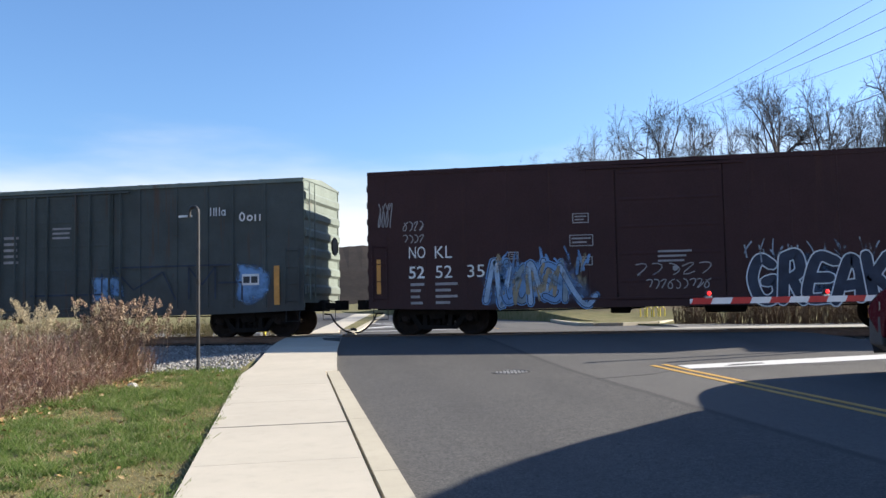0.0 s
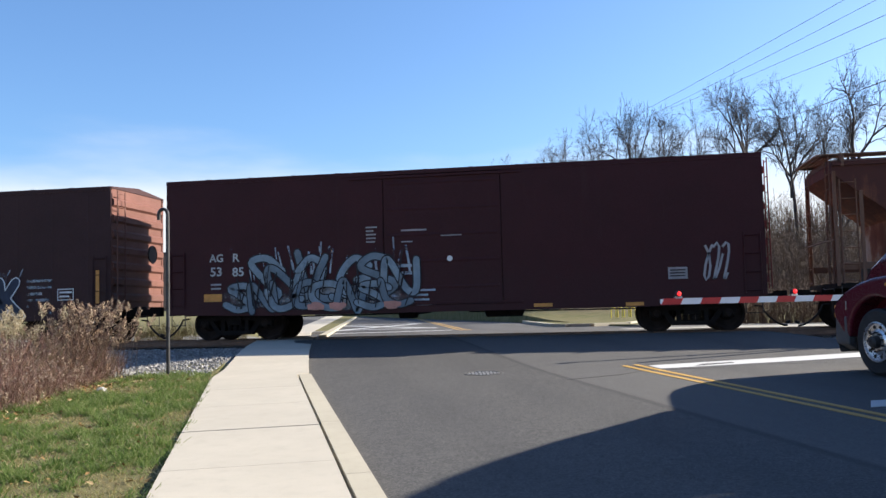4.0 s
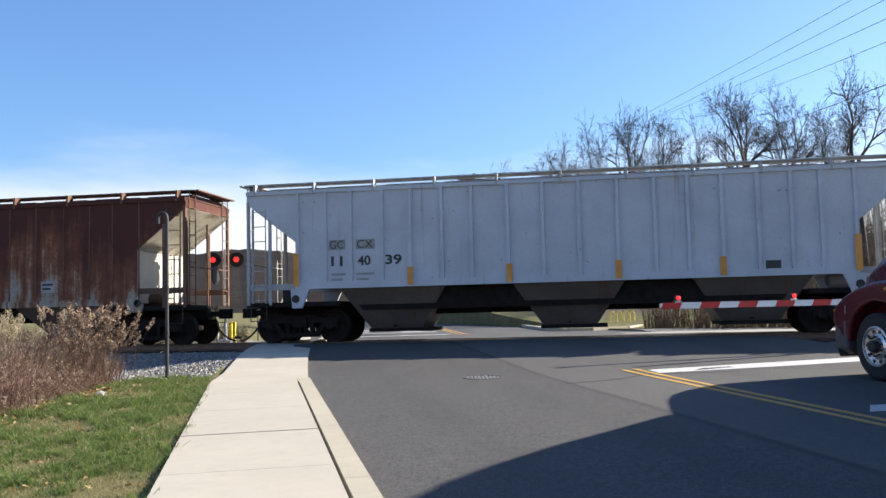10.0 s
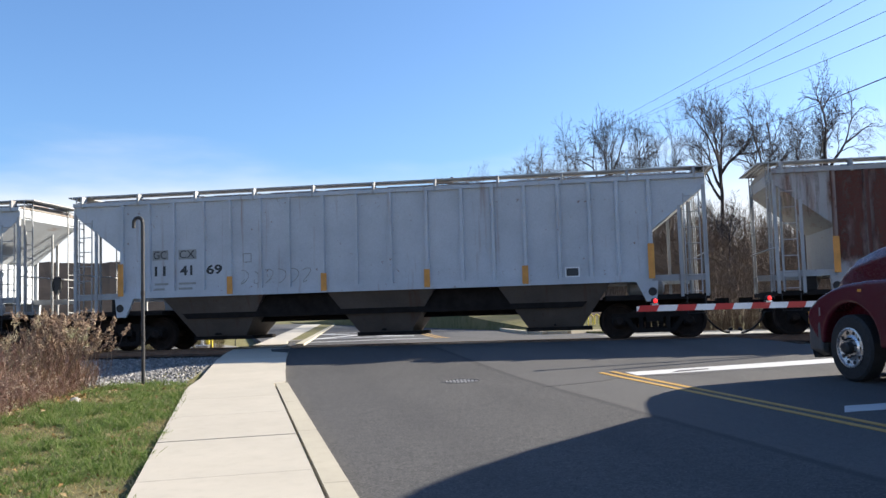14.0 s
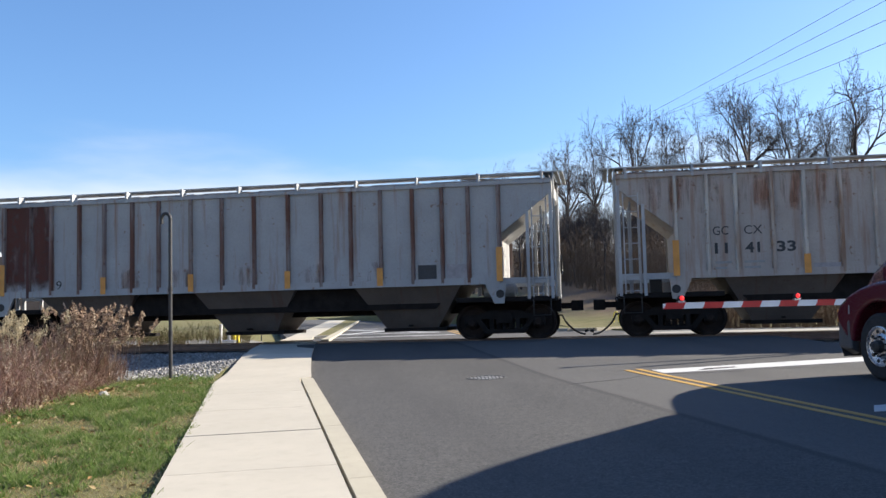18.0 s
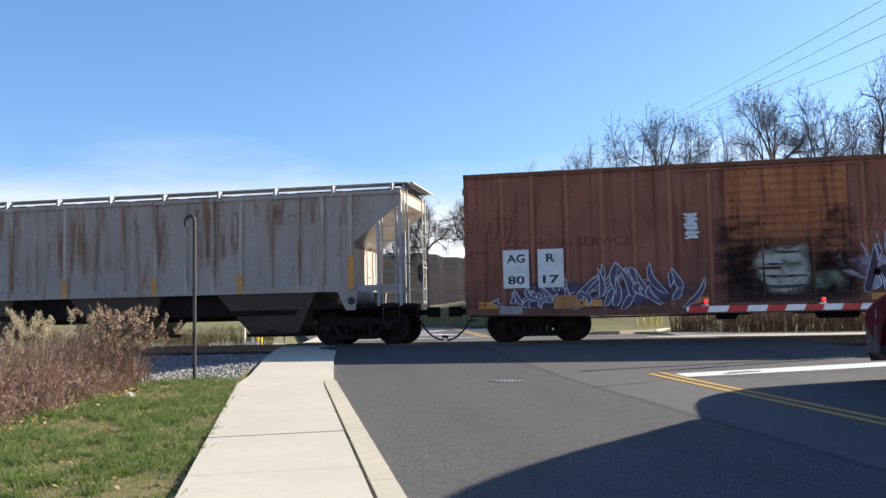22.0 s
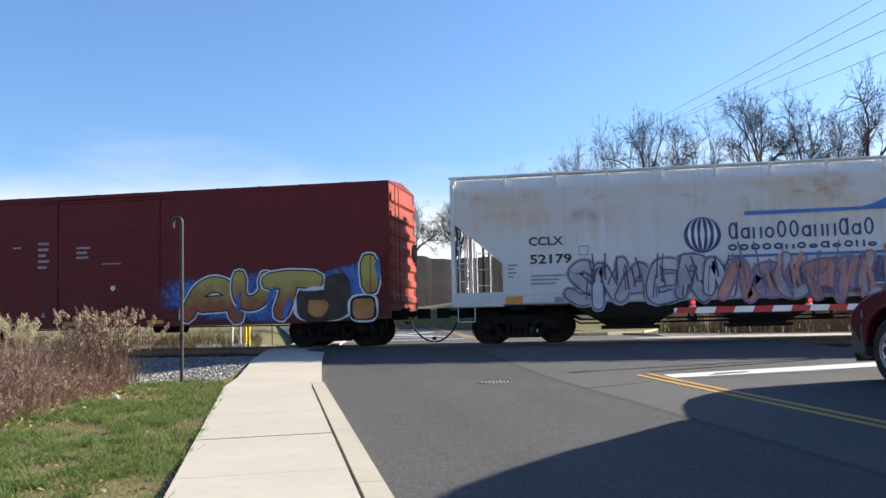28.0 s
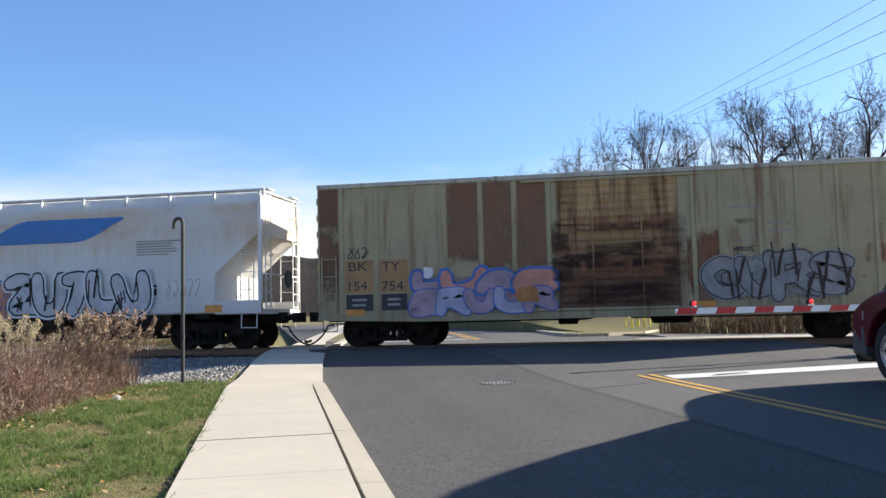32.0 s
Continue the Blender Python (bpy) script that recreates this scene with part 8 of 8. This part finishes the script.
# ---- brush, weeds and grass ----
def sticks(n, spot, height, width, lean, twigs, seed, spread=0.25):
    """Many thin upright stems with side twigs."""
    r = random.Random(seed)
    verts, faces = [], []

    def blade(a, b, w0, w1, turn):
        c, s = math.cos(turn), math.sin(turn)
        k = len(verts)
        verts.extend([(a[0] - c * w0, a[1] - s * w0, a[2]), (a[0] + c * w0, a[1] + s * w0, a[2]), (b[0] + c * w1, b[1] + s * w1, b[2]), (b[0] - c * w1, b[1] - s * w1, b[2])])
        faces.append((k, k + 1, k + 2, k + 3))

    for _ in range(n):
        x, y, z, hk = spot(r)
        h = hk * r.uniform(*height)
        dx, dy = r.gauss(0, lean) * h, r.gauss(0, lean) * h
        turn = r.uniform(-0.9, 0.9)
        tip = (x + dx, y + dy, z + h)
        blade((x, y, z), tip, width, width * 0.35, turn)
        blade((x, y, z), tip, width, width * 0.35, turn + 1.4)
        for _ in range(twigs):
            q = r.uniform(0.25, 0.98)
            p = (x + dx * q, y + dy * q, z + h * q)
            l = h * r.uniform(0.08, spread)
            e = (p[0] + r.uniform(-1, 1) * l, p[1] + r.uniform(-1, 1) * l, p[2] + r.uniform(-0.1, 0.9) * l)
            blade(p, e, width * 0.7, width * 0.3, r.uniform(-0.9, 0.9))
    return verts, faces


WEED = island("dry_weed", ((0.156, 0.0781, 0.0643), (0.257, 0.143, 0.11), (0.376, 0.267, 0.193), (0.202, 0.101, 0.0781), (0.459, 0.367, 0.276)))
PLUME = island("seed_plume", ((0.263, 0.21, 0.131), (0.403, 0.341, 0.227), (0.473, 0.42, 0.297), (0.297, 0.245, 0.158)), translucent=True)
BRUSH = island("woodland_brush", ((0.109, 0.0764, 0.0546), (0.164, 0.117, 0.0819), (0.207, 0.153, 0.109), (0.131, 0.0928, 0.0655)))
BLADES = island("lawn_blade", ((0.09, 0.15, 0.035), (0.165, 0.25, 0.065), (0.29, 0.35, 0.13), (0.125, 0.2, 0.05), (0.45, 0.42, 0.25)), translucent=True)
LEAF = island("fallen_leaf", ((0.175, 0.091, 0.035), (0.266, 0.168, 0.07), (0.35, 0.28, 0.168)))


def weed_edge(y):
    """x of the weeds' border with lawn and gravel."""
    return float(np.interp(y, (-21, -17, -14.5, -12, -10.5, -9.0, -8.0, -7.4), (-7.2, -7.5, -7.85, -8.2, -8.65, -9.2, -9.7, -10.6)))


def weed_spot(r):
    while True:
        y = r.uniform(-20.5, -7.5)
        x = weed_edge(y) - abs(r.gauss(0, 2.6)) - 0.02
        if x > -17:
            clump = 0.72 + 0.75 * noise.noise(Vector((x * 1.1, y * 1.1, 2))) + 0.3 * noise.noise(Vector((x * 3.3, y * 3.3, 5)))
            if r.random() > 0.25 + clump:
                continue
            return x, y, land(x, y), min(1.0, 0.4 + 0.5 * (weed_edge(y) - x)) * (0.85 if y < -15 else 1) * max(0.45, min(1.25, clump + 0.25))


tagged(new("dry_weeds", raw("dry_weeds", *sticks(4600, weed_spot, (0.35, 0.9), 0.005, 0.42, 17, 1, 0.45), WEED)), "dense reddish-brown dead weeds at the lawn's edge", "weeds", kind="stuff")


def plumes(seed, centres, per, low, high, spread, size):
    """Clumps of stalks that fan out, each with a nodding feathery head."""
    r = random.Random(seed)
    verts, faces = [], []
    for cx, cy in centres:
        z0 = land(cx, cy)
        for _ in range(per):
            x, y = cx + r.gauss(0, 0.16), cy + r.gauss(0, 0.2)
            h = r.uniform(low, high)
            way = Vector((r.gauss(0.03, spread), r.gauss(0, spread), 1))
            tip = Vector((x, y, z0)) + way * h
            foot = Vector((x, y, z0))
            k = len(verts)
            verts += [tuple(foot - Vector((0.005, 0, 0))), tuple(foot + Vector((0.005, 0, 0))), tuple(tip + Vector((0.003, 0, 0))), tuple(tip - Vector((0.003, 0, 0)))]
            faces.append((k, k + 1, k + 2, k + 3))
            nod = Vector((way.x * 1.4 + r.uniform(-0.3, 0.3), way.y, 0.75)).normalized()
            length = r.uniform(0.16, 0.30)
            for _ in range(r.randint(70, 110)):
                q = r.random()
                w = size * math.sin(0.25 + 2.75 * q) * r.uniform(0.2, 1.0)
                a = r.uniform(0, 6.28)
                p = tip + nod * (length * (q - 0.15)) + Vector((w * math.cos(a), w * math.sin(a), -0.25 * w + 0.03 * r.uniform(-1, 1)))
                d = (nod + Vector((r.uniform(-1, 1), r.uniform(-1, 1), r.uniform(-1, 0.6))) * 0.9).normalized() * r.uniform(0.012, 0.032)
                e = d.cross(Vector((r.uniform(-1, 1), r.uniform(-1, 1), r.uniform(-1, 1)))).normalized() * r.uniform(0.005, 0.011)
                k = len(verts)
                verts += [tuple(p - d), tuple(p + e), tuple(p + d), tuple(p - e)]
                faces.append((k, k + 1, k + 2, k + 3))
    return verts, faces


PALE_CLUMPS = ((-10.2, -10.3), (-10.6, -10.8), (-11.2, -10.2), (-11.9, -10.6), (-9.7, -11.6), (-12.6, -10.9), (-10.9, -12.0), (-13.4, -11.4))
DARK_CLUMPS = ((-8.95, -9.75), (-9.2, -9.9), (-9.45, -9.6), (-9.7, -9.85), (-9.9, -9.7), (-9.35, -10.2), (-9.0, -10.0))
def fluff(n, seed):
    """Pale tufts of seed caught all over the weeds."""
    r = random.Random(seed)
    verts, faces = [], []
    for _ in range(n):
        x, y, z, hk = weed_spot(r)
        c = Vector((x, y, z + hk * r.uniform(0.2, 0.85)))
        big = r.uniform(0.015, 0.05)
        for _ in range(r.randint(5, 12)):
            p = c + Vector((r.gauss(0, big), r.gauss(0, big), r.gauss(0, 0.8 * big)))
            d, e = (Vector((r.gauss(0, 1), r.gauss(0, 1), r.gauss(0, 1))).normalized() * r.uniform(0.008, 0.02) for _ in range(2))
            k = len(verts)
            verts += [tuple(p - d), tuple(p + e), tuple(p + d), tuple(p - e)]
            faces.append((k, k + 1, k + 2, k + 3))
    return verts, faces


SEED_FLUFF = island("seed_fluff", ((0.2, 0.12, 0.085), (0.36, 0.27, 0.2), (0.5, 0.42, 0.32), (0.24, 0.15, 0.11)), translucent=True)
tagged(new("seed_tufts", raw("seed_tufts", *fluff(2600, 41), SEED_FLUFF)), "pale seed tufts caught among the dead weeds", "weeds", kind="stuff")
tagged(new("seed_plumes", raw("seed_plumes", *plumes(2, PALE_CLUMPS, 10, 0.85, 1.3, 0.2, 0.085), PLUME)), "tan feathery seed heads above dead weeds", "weeds", kind="stuff")
BROWN_HEAD = island("brown_seed_head", ((0.132, 0.0863, 0.066), (0.244, 0.167, 0.117), (0.386, 0.294, 0.203), (0.173, 0.102, 0.0812), (0.507, 0.426, 0.304)))
tagged(new("brown_seed_heads", raw("brown_seed_heads", *plumes(9, DARK_CLUMPS, 17, 0.6, 1.34, 0.24, 0.07), BROWN_HEAD)), "dense brown seed heads of dead weeds near the gravel", "weeds", kind="stuff")


def straw_spot(r):
    while True:
        x, y = r.uniform(-16, -8.9), r.uniform(-12.5, -8.8)
        if x < weed_edge(y) - 0.2:
            return x, y, land(x, y), 0.75 + 0.5 * noise.noise(Vector((x * 1.3, y * 1.3, 9)))


PALE_STRAW = island("pale_straw", ((0.196, 0.162, 0.098), (0.147, 0.108, 0.0686), (0.245, 0.216, 0.142), (0.176, 0.147, 0.0735)), translucent=True)
tagged(new("tall_dry_grass", raw("tall_dry_grass", *sticks(1500, straw_spot, (0.55, 1.05), 0.004, 0.3, 9, 12, 0.3), PALE_STRAW)), "pale dry grass standing behind the weeds", "grass", kind="stuff")


FIELD_STRAW = island("field_straw", ((0.12, 0.095, 0.05), (0.2, 0.16, 0.09), (0.09, 0.1, 0.04), (0.26, 0.21, 0.13)))


def far_spot(r):
    while True:
        x, y = r.uniform(-42, -10.4), 3.4 + abs(r.gauss(0, 3.2))
        k = noise.noise(Vector((x * 0.7, y * 0.9, 6))) + 0.5 * noise.noise(Vector((x * 2.4, y * 2.4, 2)))
        if k > -0.15 + r.gauss(0, 0.1) and x * B2[0] + y * B2[1] < -9.6:
            return x, y, land(x, y), max(0.3, 0.6 + k)


tagged(new("far_weeds", raw("far_weeds", *sticks(6500, far_spot, (0.15, 0.55), 0.009, 0.35, 5, 51, 0.4), FIELD_STRAW)), "rough straw-coloured grass beyond the track", "grass", kind="stuff")


def brush_spot(r):
    while True:
        x, y = r.uniform(-20, 45), r.uniform(9, 42)
        k = smooth01(x + 0.30 * y, -4, 8) * smooth01(y, 8, 16 if x > 3 else 30)
        if r.random() < k and not (x * A2[0] + y * A2[1] < 75 and -12 < x * B2[0] + y * B2[1] < 10.5):
            return x, y, land(x, y), 0.35 + 0.9 * k


tagged(new("brush", raw("brush", *sticks(9000, brush_spot, (0.7, 2.6), 0.014, 0.12, 8, 3), BRUSH)), "brown leafless brush on the bank behind the lane", "brush", kind="stuff")


def thicket_spot(r):
    while True:
        x, y = r.uniform(-12, 34), r.uniform(27, 56)
        if x + 0.3 * y > 4 and not (x * A2[0] + y * A2[1] < 75 and -12 < x * B2[0] + y * B2[1] < 10.5):
            return x, y, land(x, y), 0.6 + 0.7 * smooth01(y, 27, 42)


tagged(new("thicket", raw("thicket", *sticks(4200, thicket_spot, (1.8, 4.2), 0.02, 0.07, 12, 33, 0.3), BRUSH)), "dense leafless saplings under the bare trees", "thicket", kind="stuff")


def bank_spot(r):
    x = r.uniform(1.5, 45)
    y = 6.3 + abs(r.gauss(0, 1.3)) + (0.6 if x < 3 else 0)
    return x, y, land(x, y), 1.0


tagged(new("bank_brush", raw("bank_brush", *sticks(6000, bank_spot, (0.25, 1.1), 0.012, 0.2, 7, 4), BRUSH)), "low tangled dead brush along the lane", "brush", kind="stuff")


def lawn_spot(r, dry=False):
    while True:
        y = r.uniform(-22.5, -9.0)
        x = r.uniform(-8.6, -2.6)
        v = x * B2[0] + y * B2[1]
        k = noise.noise(Vector((x * 0.9, y * 0.9, 4))) + 0.6 * noise.noise(Vector((x * 3.1, y * 3.1, 7))) + r.gauss(0, 0.12)
        tuft = noise.noise(Vector((x * 6.5, y * 4.5, 1))) + 0.5 * noise.noise(Vector((x * 15, y * 11, 3)))
        if tuft < -0.22 and r.random() < 0.75:
            continue
        if (k > 0.03) == dry and v < -10.0 + r.uniform(-0.03, 0.05) and x > weed_edge(y) - 0.3 and y < -9.1 + 0.5 * math.sin(x * 3):
            return x, y, land(x, y) + 0.015, max(0.35, 0.75 + 1.3 * tuft)


tagged(new("lawn_grass", raw("lawn_grass", *sticks(46000, lawn_spot, (0.03, 0.10), 0.006, 0.75, 0, 6), BLADES)), "short green lawn of uneven growth", "grass", kind="stuff")
STRAW = island("straw_blade", ((0.35, 0.28, 0.15), (0.48, 0.39, 0.22), (0.27, 0.23, 0.11), (0.3, 0.33, 0.12), (0.55, 0.47, 0.3)), translucent=True)
tagged(new("dry_grass", raw("dry_grass", *sticks(13000, lambda r: lawn_spot(r, True), (0.015, 0.05), 0.005, 0.9, 0, 8), STRAW)), "tan patches of dead grass in the lawn", "grass", kind="stuff")


def litter(n, seed):
    """Leaves blown over the lawn."""
    r = random.Random(seed)
    verts, faces = [], []
    for _ in range(n):
        x, y, z, _ = lawn_spot(r, r.random() < 0.6)
        m = Euler((r.uniform(-0.7, 0.7), r.uniform(-0.7, 0.7), r.uniform(0, 6))).to_matrix() * r.uniform(0.015, 0.04)
        k = len(verts)
        for p in ((-1, 0, 0), (-0.2, 0.6, 0.2), (1, 0, 0), (-0.2, -0.6, 0.15)):
            q = m @ Vector(p)
            verts.append((x + q.x, y + q.y, z + 0.03 + q.z))
        faces.append((k, k + 1, k + 2, k + 3))
    return verts, faces


def leaves(n, seed):
    r = random.Random(seed)
    verts, faces = [], []
    for _ in range(n):
        y = r.uniform(-19, -9.3)
        x = weed_edge(y) + r.gauss(0.05, 0.22)
        if y > -10.6:
            x = r.uniform(-9.5, -7.2)
        z = land(x, y) + r.uniform(0.03, 0.07)
        m = Euler((r.uniform(-0.6, 0.6), r.uniform(-0.6, 0.6), r.uniform(0, 6))).to_matrix() * r.uniform(0.02, 0.055)
        k = len(verts)
        for p in ((-1, 0, 0), (-0.2, 0.6, 0.2), (1, 0, 0), (-0.2, -0.6, 0.15)):
            q = m @ Vector(p)
            verts.append((x + q.x, y + q.y, z + q.z))
        faces.append((k, k + 1, k + 2, k + 3))
    return verts, faces


tagged(new("fallen_leaves", raw("fallen_leaves", *leaves(700, 7), LEAF)), "scattered dry tan leaves along the weeds", "leaves", kind="stuff")
tagged(new("leaf_litter", raw("leaf_litter", *litter(900, 17), LEAF)), "small brown leaves strewn over the lawn", "leaves", kind="stuff")
rock = thing("rock", "pale rough rock at the lawn's edge", "rock", pose(-8.02, -11.75, land(-8.02, -11.75) + 0.03))
rg = Geo().lathe([(-0.05, 0.04), (-0.02, 0.085), (0.03, 0.075), (0.06, 0.03)], "z", (0, 0, 0), 7)
rg.v = [(x * (1 + 0.3 * noise.noise(Vector((x * 9, y * 9, z * 9)))) * 1.3, y, z * (1 + 0.3 * noise.noise(Vector((y * 9, x * 9, z * 7))))) for x, y, z in rg.v]
part("stone", rg, concrete("pale_rock", (0.408, 0.394, 0.374)), rock)

# ---- far hills ----
hill = Mat("far_woods", 1.0, 0, 0.1)
# the shade between distant trees is worked into these dark tones
woods = hill.mix(hill.ramp(hill.noise(0.02, 8), 0.35, 0.65), (0.018, 0.0155, 0.015), (0.034, 0.028, 0.025))
hill.color(hill.mix(hill.ramp(hill.noise(0.25, 6, (1, 1, 0.5)), 0.4, 0.7, 0, 0.6), woods, (0.012, 0.011, 0.0105)))
hv, hf = [], []
N = 420
for i in range(N + 1):
    a = radians(-75 + 170 * i / N)
    d = 900
    h = 40 + 26 * (0.5 + 0.5 * math.sin(a * 3.1 + 0.6)) + 7 * noise.noise(Vector((a * 9, 0, 0))) + 2.5 * noise.noise(Vector((a * 60, 3, 0)))
    for k, (dd, z) in enumerate(((-260, -3), (-120, h * 0.55), (0, h + 2.2 * noise.noise(Vector((a * 260, 5, 0)))), (200, h * 0.9))):
        hv.append((-math.sin(a) * (d + dd), -25 + math.cos(a) * (d + dd), z))
for i in range(N):
    for k in range(3):
        hf.append((i * 4 + k, i * 4 + k + 1, i * 4 + 5 + k, i * 4 + 4 + k))
tagged(new("far_hills", raw("far_hills", hv, hf, hill.m)), "distant wooded winter hills", "hills", kind="structure")


# ---- movement ----
RUN = ((0.0, 0.0), (1.0, 5.63), (2.0, 11.29), (3.0, 17.0), (4.0, 22.69), (7.0, 39.61), (8.0, 45.43), (9.0, 51.22), (10.0, 56.98), (11.0, 62.83), (12.0, 68.67), (13.0, 74.47), (14.0, 80.32), (17.0, 97.91), (18.0, 103.8), (19.0, 109.66), (20.0, 115.58),
       (21.0, 121.47), (22.0, 127.38), (23.0, 133.33), (24.0, 139.27), (27.0, 157.22), (28.0, 163.27), (29.0, 169.34), (30.0, 175.42), (31.0, 181.54), (32.0, 187.69))


def run(t):
    """How far the train has gone at t."""
    return float(np.interp(t, [a for a, _ in RUN], [b for _, b in RUN]))


def motions():
    for car, x0 in CARS:
        walk(car, [(t, pose(x0 - s, 0, 0)) for t, s in RUN])
    steps = [k / 10 for k in range(321)]
    turns = [math.degrees(run(t) / WHEEL_R) for t in steps]
    for w, x in WHEELS:
        walk(w, [(t, pose(x, 0, 0, 0, -a, 0)) for t, a in zip(steps, turns)])


motions()
